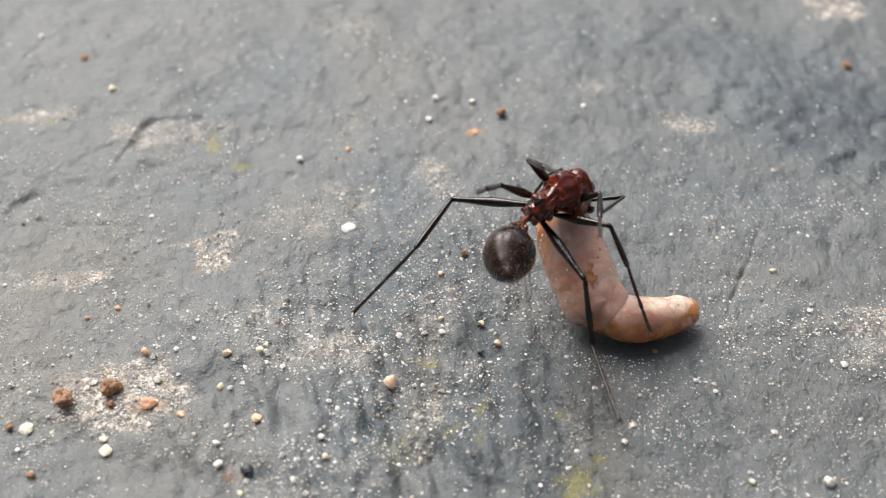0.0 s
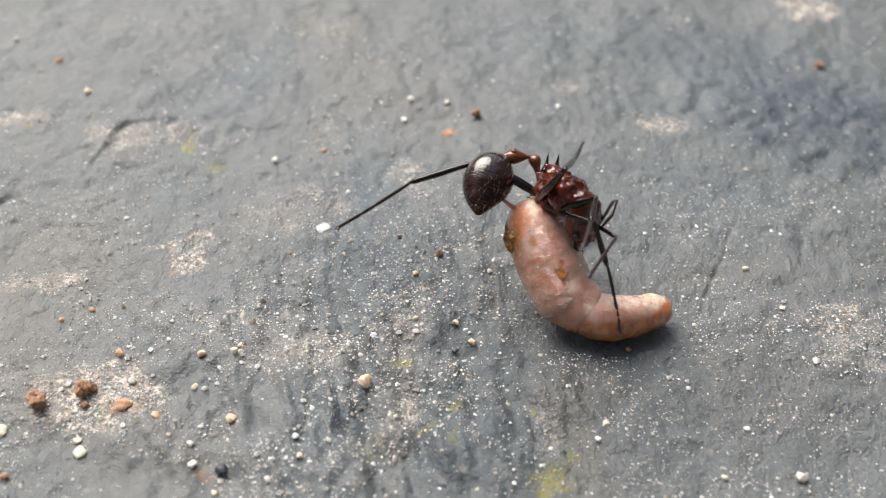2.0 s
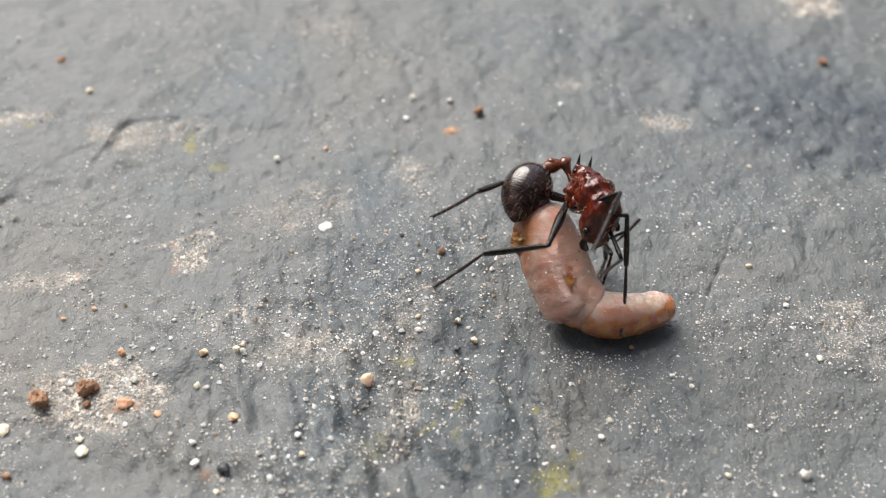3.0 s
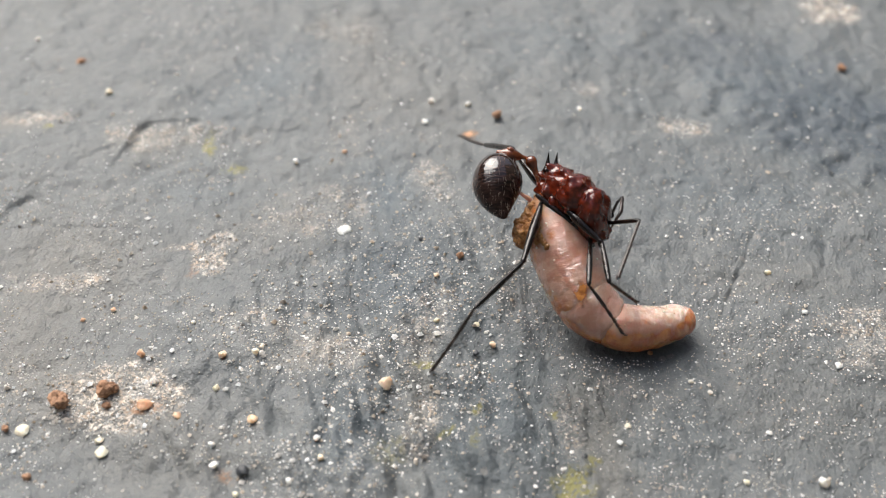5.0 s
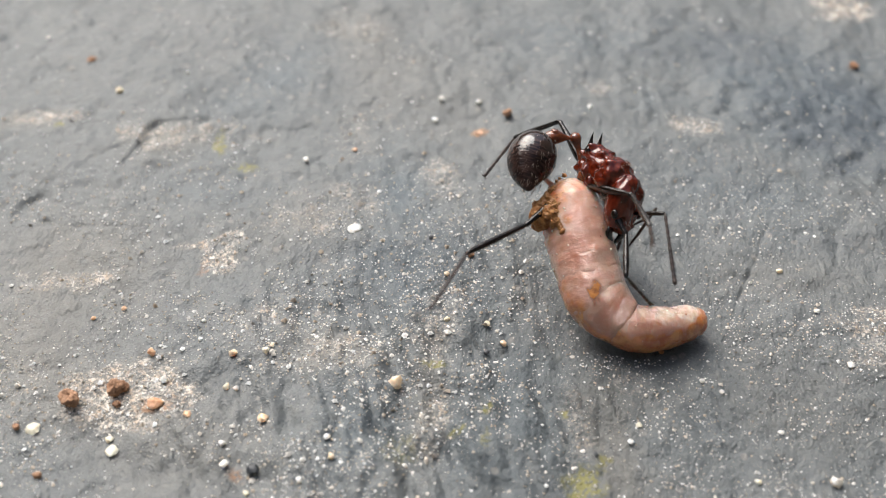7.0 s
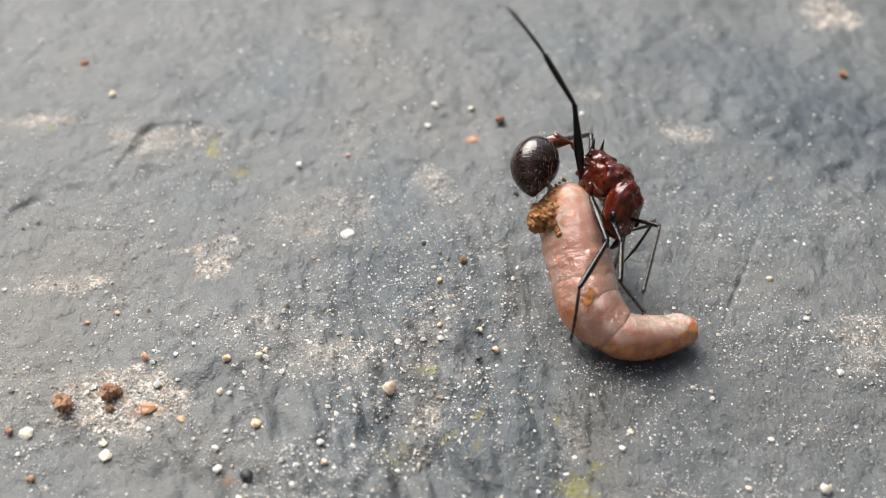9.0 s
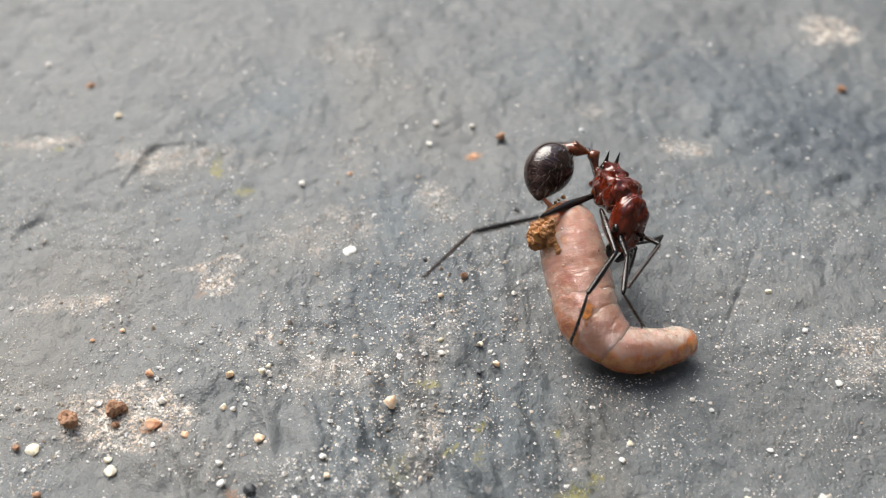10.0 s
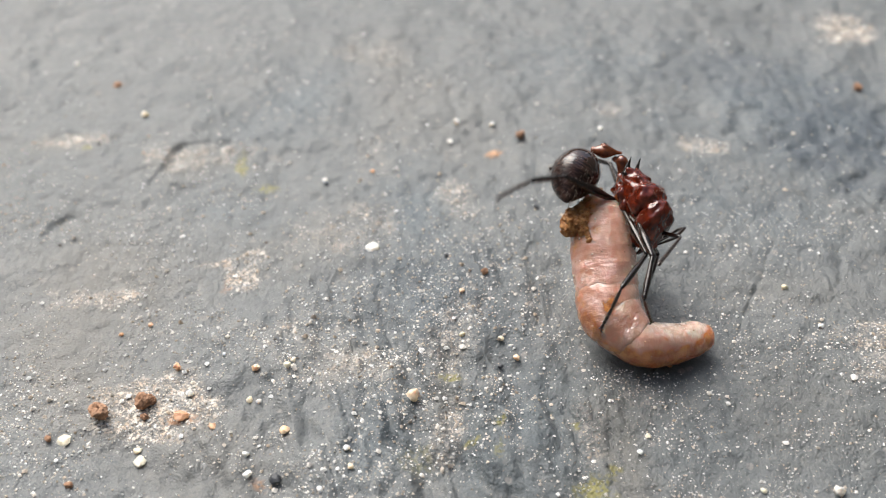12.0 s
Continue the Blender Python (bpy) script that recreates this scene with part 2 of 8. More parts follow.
def lump(bm, centre, size, rough=0.25, level=2, seed=0.0):
    """An uneven rounded lump."""
    made = bmesh.ops.create_icosphere(bm, subdivisions=level, radius=1.0)["verts"]
    s = Vector(size) if not isinstance(size, (int, float)) else Vector((size, size, size))
    for v in made:
        k = 1 + rough * noise.noise(v.co * 1.7 + Vector((seed, seed * 0.7, 3.1)))
        v.co = Vector(centre) + Vector((v.co.x * s.x, v.co.y * s.y, v.co.z * s.z)) * k
    return bm


def crumble(bm, centre, size, seed):
    """A clotted mass with knobs of several sizes."""
    for v in bmesh.ops.create_icosphere(bm, subdivisions=5, radius=1.0)["verts"]:
        p = v.co + Vector((seed, seed * 0.7, 3.1))
        k = 0.9 + 0.35 * noise.noise(p * 1.7) + 0.30 * (0.3 - abs(noise.noise(p * 3.6))) + 0.22 * (0.3 - abs(noise.noise(p * 7.5))) + 0.06 * noise.noise(p * 15.0)
        v.co = Vector(centre) + v.co * (size * k)
    return bm


def swell(bm, bumps):
    """Push a skin out (or in) round points given for one side and mirrored: x, y, z, reach, height."""
    bm.normal_update()
    moves = []
    for v in bm.verts:
        k = sum(h * math.exp(-(((v.co - Vector((x, y * s, z))).length / r) ** 2)) for x, y, z, r, h in bumps for s in (1, -1) if s > 0 or y)
        moves.append(v.normal * k)
    for v, m in zip(bm.verts, moves):
        v.co += m


def carve(bm, scale, depth, stretch):
    """Wrinkle a skin with sharp-edged furrows."""
    bm.normal_update()
    moves = []
    for v in bm.verts:
        p = Vector(c * k * scale for c, k in zip(v.co, stretch))
        moves.append(v.normal * (depth * (0.5 - abs(noise.noise(p)) * 2.2 - abs(noise.noise(p * 2.1 + Vector((7, 3, 1)))))))
    for v, m in zip(bm.verts, moves):
        v.co += m


def hairs(bm, spots, thick=0.008):
    """Thin three-sided hairs from (root, tip) pairs."""
    for root, tip in spots:
        root, tip = Vector(root), Vector(tip)
        d = (tip - root).normalized()
        a = d.orthogonal().normalized() * thick
        b = d.cross(a)
        base = [bm.verts.new(root + a), bm.verts.new(root - a * 0.5 + b * 0.87), bm.verts.new(root - a * 0.5 - b * 0.87)]
        end = bm.verts.new(tip)
        for i in range(3):
            bm.faces.new((base[i], base[(i + 1) % 3], end))
    return bm


# ---- the slate ground ----
class Lattice:
    """Smooth value noise over the plan."""

    def __init__(self, seed):
        self.table = np.random.RandomState(seed).rand(257, 257)

    def one(self, x, y):
        i, j = np.floor(x).astype(int), np.floor(y).astype(int)
        u, v = x - i, y - j
        u, v = u * u * (3 - 2 * u), v * v * (3 - 2 * v)
        i, j = i % 256, j % 256
        t = self.table
        return (t[i, j] * (1 - u) + t[i + 1, j] * u) * (1 - v) + (t[i, j + 1] * (1 - u) + t[i + 1, j + 1] * u) * v - 0.5

    def many(self, x, y, octaves):
        total = 0.0
        for scale, amp in octaves:
            total = total + amp * self.one(x / scale + 37.7, y / scale + 91.3)
        return total


def to_line(x, y, line):
    """Distance to a polyline, and the side on which a point lies (positive to the left)."""
    best = np.full(x.shape, 1e9)
    side = np.zeros(x.shape)
    for (ax, ay), (bx, by) in zip(line, line[1:]):
        dx, dy = bx - ax, by - ay
        u = np.clip(((x - ax) * dx + (y - ay) * dy) / (dx * dx + dy * dy), 0, 1)
        d = np.hypot(x - ax - u * dx, y - ay - u * dy)
        near = d < best
        best = np.where(near, d, best)
        side = np.where(near, np.sign(dx * (y - ay) - dy * (x - ax)), side)
    return best, side


FIELD = Lattice(5)
# cracks: line, half width, depth
CRACKS = [
    ([(11.19, 0.03), (10.71, -1.11), (9.75, -3.27), (9.13, -4.43), (8.27, -5.54)], 0.06, 0.15),
    ([(10.98, -0.60), (11.40, -1.11), (12.74, -1.44), (14.34, -1.89)], 0.07, 0.07),
    ([(8.33, -5.49), (8.75, -6.96), (8.90, -8.31), (8.77, -10.03), (8.70, -10.68)], 0.07, 0.07),
    ([(11.19, 0.03), (11.79, 1.06), (12.29, 2.43)], 0.07, 0.05),
    ([(11.79, 1.06), (12.74, 0.61), (14.20, 0.67), (15.36, 1.66)], 0.10, 0.05),
    ([(-16.51, 1.82), (-13.87, 1.27), (-11.10, 0.97)], 0.12, 0.07),
    ([(13.40, -1.67), (14.06, 0.03), (14.05, 0.47)], 0.08, 0.05),
    ([(-5.97, 2.91), (-5.74, 3.97), (-4.94, 5.03)], 0.15, 0.08),
    ([(-15.99, 15.01), (-15.32, 12.88), (-14.01, 10.46)], 0.15, 0.08),
]
# broken ledges: line, drop on its right-hand side, how far the hollow runs on
LEDGES = [
    ([(-12.29, 5.64), (-11.93, 6.57), (-11.02, 7.25), (-10.02, 7.39), (-8.86, 7.25)], 0.125, 1.4),
    ([(-15.50, 2.91), (-14.94, 3.77), (-14.55, 5.03), (-13.47, 5.77)], 0.10, 1.2),
    ([(-18.09, 8.19), (-16.74, 8.34), (-15.53, 8.12)], 0.05, 1.2),
    ([(-5.12, -4.60), (-4.57, -4.30), (-3.15, -4.15)], 0.10, 1.3),
    ([(16.73, 2.69), (15.22, 4.36), (13.76, 5.88), (11.53, 7.28), (8.86, 7.82)], 0.16, 3.5),
    ([(4.59, -10.68), (4.91, -8.53), (5.00, -6.49), (5.48, -5.30)], 0.05, 1.6),
]
# patches: centre, half sizes, lean in degrees, strength
DUSTY = [
    ((-8.30, -0.85), 0.5, 0.62, 0, 2.6), ((-9.3, 0.15), 0.8, 0.22, 8, 0.9), ((-7.9, 0.45), 0.35, 0.25, 0, 1.2), ((-12.2, -1.5), 0.5, 0.3, 20, 1.0), ((-6.3, -3.2), 0.5, 0.6, 0, 1.0), ((-10.71, -6.84), 2.2, 1.25, 10, 1.8), ((-3.96, -4.93), 1.2, 0.8, 0, 0.55), ((-4.33, 2.28), 2.2, 1.4, 25, 0.35),
    ((10.00, 6.93), 1.1, 0.7, 0, 0.6), ((17.35, 15.23), 1.3, 1.2, -10, 1.3), ((-4.57, 13.72), 2.0, 1.2, 0, 0.35), ((6.48, 9.50), 1.0, 0.6, 0, 0.4),
]
DUSTY_MORE = [
    ((-6.28, -3.53), 2.4, 1.6, 0, 0.22), ((-0.08, -4.05), 1.1, 2.0, -8, 0.4), ((-0.30, 3.71), 0.7, 1.8, 10, 0.45), ((-13.66, -1.67), 1.5, 0.6, 0, 0.6),
    ((-10.92, 6.57), 2.2, 0.9, 0, 0.6), ((-16.58, 7.64), 1.4, 0.6, 0, 0.7), ((14.47, -4.30), 1.4, 1.4, 0, 0.6), ((-3.26, 6.75), 1.6, 2.2, 20, 0.25), ((-0.52, -7.76), 0.5, 1.5, -10, 0.6), ((4.09, -7.65), 0.7, 1.6, 10, 0.35), ((5.83, -6.49), 0.8, 1.4, 10, 0.3),
]
RUSTY = [((1.22, 6.50), 0.33, 0.3, 0, 1.3), ((-9.49, -7.33), 0.5, 0.3, 0, 1.2), ((-8.73, -1.17), 0.35, 0.5, 0, 0.7), ((-6.51, -9.78), 0.4, 0.5, 0, 0.8), ((-15.29, 11.53), 0.3, 0.25, 0, 1.0), ((17.03, 10.77), 0.3, 0.25, 0, 0.8)]
MOSSY = [((-9.13, 5.98), 0.28, 0.85, 0, 1.2), ((4.34, -10.19), 0.7, 0.6, 20, 1.2), ((-15.66, 7.10), 0.3, 0.2, 0, 1.2), ((-7.76, 4.52), 0.5, 0.3, 0, 0.8), ((-0.45, -5.66), 0.6, 0.2, 0, 0.7), ((1.17, -8.75), 0.25, 0.7, 0, 0.5), ((-1.66, -8.97), 0.8, 0.9, 0, 0.4), ((-0.36, -5.71), 0.35, 0.14, 0, 1.1), ((1.23, -7.53), 0.2, 0.15, 0, 1.0), ((0.29, -8.31), 0.3, 0.15, 20, 0.9), ((3.74, -7.46), 0.2, 0.2, 0, 1.0), ((4.85, -9.23), 0.3, 0.25, 0, 1.0)]
DARKER = [((16.73, 7.10), 4.2, 3.2, -32, 1.05), ((12.26, 11.85), 3.8, 2.0, -25, 0.7), ((-1.69, -1.11), 2.8, 3.0, 20, 0.2)]


# soft colour patches on the stone: centre, half sizes, lean in degrees, strength
WARM = [
    ((-13.65, -0.7), 3.5, 3.0, 0, 0.8), ((-13.8, -5.2), 3.0, 2.5, 0, 0.6), ((-10.97, 6.1), 2.0, 0.9, 10, 0.9), ((-17.2, 7.4), 1.6, 0.6, 0, 0.9), ((-2.7, 9.9), 1.5, 2.0, 0, 0.4),
    ((-4.3, 13.5), 2.2, 2.0, 0, 0.7), ((-10.7, -6.8), 3.0, 1.8, 0, 0.6), ((-4.0, -5.0), 1.6, 0.9, 0, 0.8), ((-8.0, -9.3), 3.0, 2.0, 0, 0.5), ((-0.62, -6.2), 0.55, 3.2, -4, 0.8),
    # the last spot lightens the stone's colour to offset the larva's shadow
    ((5.1, -8.8), 0.75, 2.8, 8, 1.0), ((0.0, 8.0), 2.0, 3.0, 0, 0.35), ((-6.0, 1.0), 3.0, 1.5, 20, 0.4), ((12.5, -1.5), 3.5, 1.2, 0, 0.4), ((11.0, -7.0), 4.0, 3.0, 0, 0.35), ((2.8, -2.6), 0.8, 0.7, 0, 0.3), ((4.2, -7.0), 3.0, 2.2, 0, 0.4),
]
BLUE = [
    ((-2.0, 2.9), 1.3, 2.6, 0, 0.6), ((-0.8, -1.6), 2.6, 2.6, 0, 0.55), ((-3.0, -8.3), 1.5, 2.0, 0, 0.45), ((2.0, -7.6), 2.3, 3.0, -10, 0.5), ((-7.0, 10.6), 1.8, 4.5, -30, 0.5),
    # the last patch makes the slate a darker blue in front of the larva
    ((5.0, 13.0), 3.0, 2.0, 0, 0.35), ((14.8, 8.7), 5.0, 3.0, -25, 0.7), ((8.0, -8.2), 3.0, 2.0, 0, 0.2), ((11.0, 3.0), 3.0, 2.0, -20, 0.35), ((-9.0, 3.0), 2.0, 1.0, 0, 0.3), ((6.5, -5.6), 2.5, 0.9, 0, 0.25),
]

PITTED = [((2.0, -7.5), 5.0, 4.5, 0, 1.0), ((11.0, -6.0), 6.0, 4.5, 0, 1.0), ((-0.5, -1.0), 4.0, 3.0, 0, 0.8), ((13.0, 4.0), 5.0, 4.0, 0, 0.5)]


def tones(x, y, spots):
    """Broad soft patches."""
    ragged = 1 + FIELD.many(x, y, [(2.3, 0.7), (0.9, 0.5), (0.4, 0.3)])
    total = np.zeros(x.shape)
    for (cx, cy), a, b, lean, strength in spots:
        c, s = math.cos(radians(lean)), math.sin(radians(lean))
        u, v = (x - cx) * c + (y - cy) * s, (y - cy) * c - (x - cx) * s
        total = total + strength * np.exp(-((u / a) ** 2 + (v / b) ** 2) * ragged)
    return np.clip(total, 0, 1)


def patches(x, y, spots):
    total = np.zeros(x.shape)
    ragged = FIELD.many(x, y, [(1.1, 0.9), (0.45, 0.6), (0.2, 0.3)])
    for (cx, cy), a, b, lean, strength in spots:
        c, s = math.cos(radians(lean)), math.sin(radians(lean))
        u, v = (x - cx) * c + (y - cy) * s, (y - cy) * c - (x - cx) * s
        total = np.maximum(total, strength * np.clip(1.35 - np.sqrt((u / a) ** 2 + (v / b) ** 2) + ragged, 0, 1))
    return np.clip(total, 0, 1)


def height(x, y):
    """The slate's surface over the plan, in millimetres."""
    x, y = np.asarray(x, float), np.asarray(y, float)
    wx, wy = x + FIELD.many(x, y, [(1.5, 0.8), (0.5, 0.3)]), y + FIELD.many(x + 9, y - 4, [(1.5, 0.8), (0.5, 0.3)])
    z = FIELD.many(x, y, [(11.0, 0.34), (4.2, 0.26), (1.6, 0.19), (0.7, 0.12), (0.33, 0.06), (0.2, 0.035)])
    # cleavage ripples that run down the slab
    ripple = FIELD.many((x * 0.97 + y * 0.24) * 1.5, (y * 0.97 - x * 0.24) * 0.55, [(1.9, 0.5), (0.8, 0.52), (0.4, 0.28)])
    z = z + ripple * np.clip(1.2 - np.hypot((x + 1) / 9.0, (y + 7) / 9.0), 0, 1)
    z = z + 0.35 * FIELD.many(x * 0.8 + y * 0.5, y * 0.4 - x * 0.5, [(1.7, 0.3)]) * np.clip((y - 2) / 8, 0, 1)
    broken = np.clip(0.55 + 2.2 * FIELD.many(x + 3, y + 8, [(1.3, 0.8), (0.5, 0.6)]), 0.08, 1.25)
    for line, wide, deep in CRACKS:
        d, _ = to_line(x + 0.22 * (wx - x), y + 0.22 * (wy - y), line)
        z = z - deep * broken * np.exp(-((d / wide) ** 2))
    for line, drop, run in LEDGES:
        d, side = to_line(wx, wy, line)
        z = z - np.where(side < 0, drop * broken * np.clip(d / 0.10, 0, 1) * np.exp(-np.maximum(d - 0.2, 0) / run), 0.0)
    # the slab is even where the larva lies
    flat = np.clip(1.6 - np.hypot((x - 6.6) / 2.6, (y + 4.0) / 1.5), 0, 1)
    return z * (1 - flat) - 0.03 * flat


def build_ground():
    def steps(a, b, fine):
        core = np.arange(a, b + 1e-6, fine)
        out = np.cumsum(fine * 1.22 ** np.arange(1, 48))
        out = out[out < 2500]
        return np.concatenate([a - out[::-1], core, b + out])

    xs, ys = steps(-21.5, 22.5, 0.085), steps(-15.0, 24.0, 0.09)
    gx, gy = np.meshgrid(xs, ys, indexing="ij")
    z = height(gx, gy)
    fade = np.clip(1.5 - np.hypot(gx, gy) / 120, 0, 1)
    verts = np.stack([gx, gy, z * fade], -1).reshape(-1, 3) * MM
    nx, ny = gx.shape
    i = np.arange(nx * ny).reshape(nx, ny)
    faces = np.stack([i[:-1, :-1], i[1:, :-1], i[1:, 1:], i[:-1, 1:]], -1).reshape(-1, 4)
    me = bpy.data.meshes.new("ground")
    me.from_pydata(verts.tolist(), [], faces.tolist())
    for name, spots in (("dust", DUSTY + DUSTY_MORE), ("rust", RUSTY), ("moss", MOSSY), ("dark", DARKER)):
        me.attributes.new(name, "FLOAT", "POINT").data.foreach_set("value", patches(gx, gy, spots).ravel().astype(np.float32))
    for name, spots in (("warm", WARM), ("blue", BLUE), ("pitted", PITTED)):
        me.attributes.new(name, "FLOAT", "POINT").data.foreach_set("value", tones(gx, gy, spots).ravel().astype(np.float32))
    me.materials.append(SLATE)
    me.shade_smooth()
    return tagged(new("ground", me), "weathered blue-grey slate slab with cracks, ledges and pale dust", "stone", kind="structure")


ground = build_ground()


def build_blockers():
    """Unseen walls, added to block low sky and keep reflections dark."""
    for name, x, y, wide, deep, high in (("wall_south", 0, -950, 2400, 90, 1400), ("wall_east", 1150, 100, 90, 2010, 1600), ("wall_north", 0, 1200, 2400, 90, 260), ("wall_west", -1150, 100, 90, 2010, 800)):
        bm = bmesh.new()
        bmesh.ops.create_cube(bm, size=1.0)
        bmesh.ops.scale(bm, vec=(wide, deep, high + 30), verts=bm.verts)
        bmesh.ops.translate(bm, vec=(x, y, high / 2 - 15), verts=bm.verts)
        bmesh.ops.bevel(bm, geom=bm.edges[:], offset=6, segments=2, affect="EDGES")
        tagged(part(name, bm, BLOCKER, smooth=False), "dim unseen wall added to shape the light", "wall", kind="structure")


build_blockers()


# ---- the larva ----
ELBOW = (1.12, 0.55)  # half chord and rise of the bend


def marked(ob, marks):
    """Soft stains on a skin: for each attribute, spots of (centre, radius, strength) in millimetres."""
    me = ob.data
    for name in ("brown", "pale", "spot"):
        values = []
        for v in me.vertices:
            p, total = v.co * 1000, 0.0
            for centre, radius, strength in marks.get(name, ()):
                total = max(total, strength * max(0.0, 1 - ((p - Vector(centre)).length / radius) ** 2))
            values.append(min(1.0, total))
        me.attributes.new(name, "FLOAT", "POINT").data.foreach_set("value", values)


def skin_tube(path, radii, seed, folds=9.0):
    """A wrinkled, slightly segmented tube of skin."""
    n, k = 64, len(path)
    fine_path, fine_r = [], []
    for i in range(k - 1):
        for s in range(12):
            u = s / 12
            a, b, c, d = (Vector(path[max(0, min(k - 1, j))]) for j in (i - 1, i, i + 1, i + 2))
            p = 0.5 * (2 * b + (c - a) * u + (2 * a - 5 * b + 4 * c - d) * u * u + (3 * b - a - 3 * c + d) * u**3)
            e, f, g, h = (radii[max(0, min(k - 1, j))] for j in (i - 1, i, i + 1, i + 2))
            r = 0.5 * (2 * f + (g - e) * u + (2 * e - 5 * f + 4 * g - h) * u * u + (3 * f - e - 3 * g + h) * u**3)
            fine_path.append(p), fine_r.append(max(r, 0.02))
    fine_path.append(Vector(path[-1])), fine_r.append(0.02)
    total = 0.0
    for i in range(1, len(fine_path)):
        total += (fine_path[i] - fine_path[i - 1]).length
        fine_r[i] *= 1 + 0.006 * math.sin(total * folds + seed)
    bm = tube(bmesh.new(), fine_path, fine_r, n, 1.0, 0.012, seed, up=(0.15, 0.35, 1))
    # dents and lumps of the soft body
    bm.normal_update()
    moves = [v.normal * (0.030 * noise.noise(v.co * 1.9 + Vector((seed, 0, 0))) + 0.020 * noise.noise(v.co * 4.3) - 0.016 * abs(noise.noise(v.co * 6.5))) for v in bm.verts]
    for v, m in zip(bm.verts, moves):
        v.co += m
    return bm


def build_larva():
    larva = tagged(new("larva"), "glossy pinkish larva, half raised and torn open at its top", "larva")
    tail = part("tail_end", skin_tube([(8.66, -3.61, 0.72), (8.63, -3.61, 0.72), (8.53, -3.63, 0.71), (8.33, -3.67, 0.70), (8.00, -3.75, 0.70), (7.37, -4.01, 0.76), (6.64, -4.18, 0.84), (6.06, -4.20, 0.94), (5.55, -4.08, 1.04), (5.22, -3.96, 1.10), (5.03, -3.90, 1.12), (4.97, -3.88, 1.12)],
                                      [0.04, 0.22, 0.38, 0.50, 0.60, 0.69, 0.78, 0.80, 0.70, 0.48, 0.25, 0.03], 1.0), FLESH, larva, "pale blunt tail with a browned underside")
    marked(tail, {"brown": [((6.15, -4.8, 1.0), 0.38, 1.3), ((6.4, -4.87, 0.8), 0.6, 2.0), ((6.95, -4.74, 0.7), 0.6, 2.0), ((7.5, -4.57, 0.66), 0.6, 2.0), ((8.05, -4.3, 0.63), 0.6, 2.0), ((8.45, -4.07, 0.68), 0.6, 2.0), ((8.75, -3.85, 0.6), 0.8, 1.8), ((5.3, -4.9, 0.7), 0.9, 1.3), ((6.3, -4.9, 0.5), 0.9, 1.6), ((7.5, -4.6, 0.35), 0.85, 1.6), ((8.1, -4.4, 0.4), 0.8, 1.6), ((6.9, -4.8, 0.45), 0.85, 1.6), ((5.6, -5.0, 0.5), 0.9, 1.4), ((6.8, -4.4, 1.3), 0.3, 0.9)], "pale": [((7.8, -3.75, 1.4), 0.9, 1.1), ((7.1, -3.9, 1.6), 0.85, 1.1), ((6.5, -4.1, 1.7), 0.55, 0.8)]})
    middle = part("middle", skin_tube([(-0.6, 0, 0), (-0.56, 0, 0), (-0.45, 0, 0), (-0.2, 0, 0), (0.15, 0, 0), (0.6, 0, 0), (1.0, 0, 0), (1.4, 0, 0), (1.8, 0, 0), (2.05, 0, 0), (2.1, 0, 0)],
                                      [0.03, 0.26, 0.50, 0.78, 0.97, 1.08, 1.12, 1.07, 0.94, 0.5, 0.05], 4.0), FLESH, larva)
    marked(middle, {"brown": [((-0.05, 0.97, 0.32), 0.6, 0.9), ((-0.58, 0.6, 0.2), 0.6, 1.1), ((0.1, 1.0, 0.3), 1.0, 0.9), ((-0.6, 0.5, 0.7), 0.8, 0.7), ((1.2, 1.1, 0.1), 0.7, 0.6)]})
    h, rise = ELBOW
    arc = [(-h * (1 - 2 * u), 0, 2 * u * (1 - u) * rise * 1.12) for u in (0, 0.03, 0.12, 0.25, 0.38, 0.5, 0.62, 0.75, 0.88, 0.97, 1)]
    bend = part("bend", skin_tube(arc, [0.03, 0.50, 0.80, 0.91, 0.98, 1.03, 1.06, 1.03, 0.88, 0.5, 0.03], 11.0, 7.0), FLESH, larva)
    marked(bend, {"brown": [((-0.73, -0.02, 0.90), 0.5, 1.1), ((-1.19, 0.05, 0.5), 0.5, 1.3), ((-0.19, 0.1, 1.1), 0.5, 0.9), ((-1.14, 0.2, 0.8), 0.6, 1.6), ((0.0, 0.3, 1.3), 1.0, 1.5), ((-0.7, 0.3, 1.1), 0.9, 1.5), ((0.7, 0.5, 1.0), 0.8, 1.2)]})
    upper = part("upper_body", skin_tube([(-0.1, 0, 0), (-0.05, 0, 0), (0.2, 0, 0), (0.6, 0, 0), (1.2, 0, 0), (1.6, 0, 0), (2.0, 0, 0), (2.4, 0, 0), (2.8, 0, 0), (3.2, 0, 0), (3.5, 0, 0), (3.75, 0, 0), (3.95, 0, 0), (4.1, 0, 0), (4.15, 0, 0)],
                                         [0.05, 0.6, 0.97, 1.075, 1.125, 1.135, 1.14, 1.125, 1.09, 1.03, 0.94, 0.81, 0.61, 0.33, 0.03], 7.0), FLESH, larva)
    marked(upper, {"brown": [((3.4, 0.6, 0.6), 0.8, 0.7), ((2.6, 1.0, 0.3), 0.8, 0.6)], "pale": [((3.5, -0.1, 0.8), 0.9, 0.4)], "spot": [((3.0, 0.75, 0.6), 0.6, 0.9), ((3.9, 0.35, 0.35), 0.6, 1.0), ((3.5, 0.7, 0.4), 0.5, 1.0), ((2.55, 0.3, 1.05), 0.25, 0.7)] })
    bm = bmesh.new()
    rng = random.Random(3)
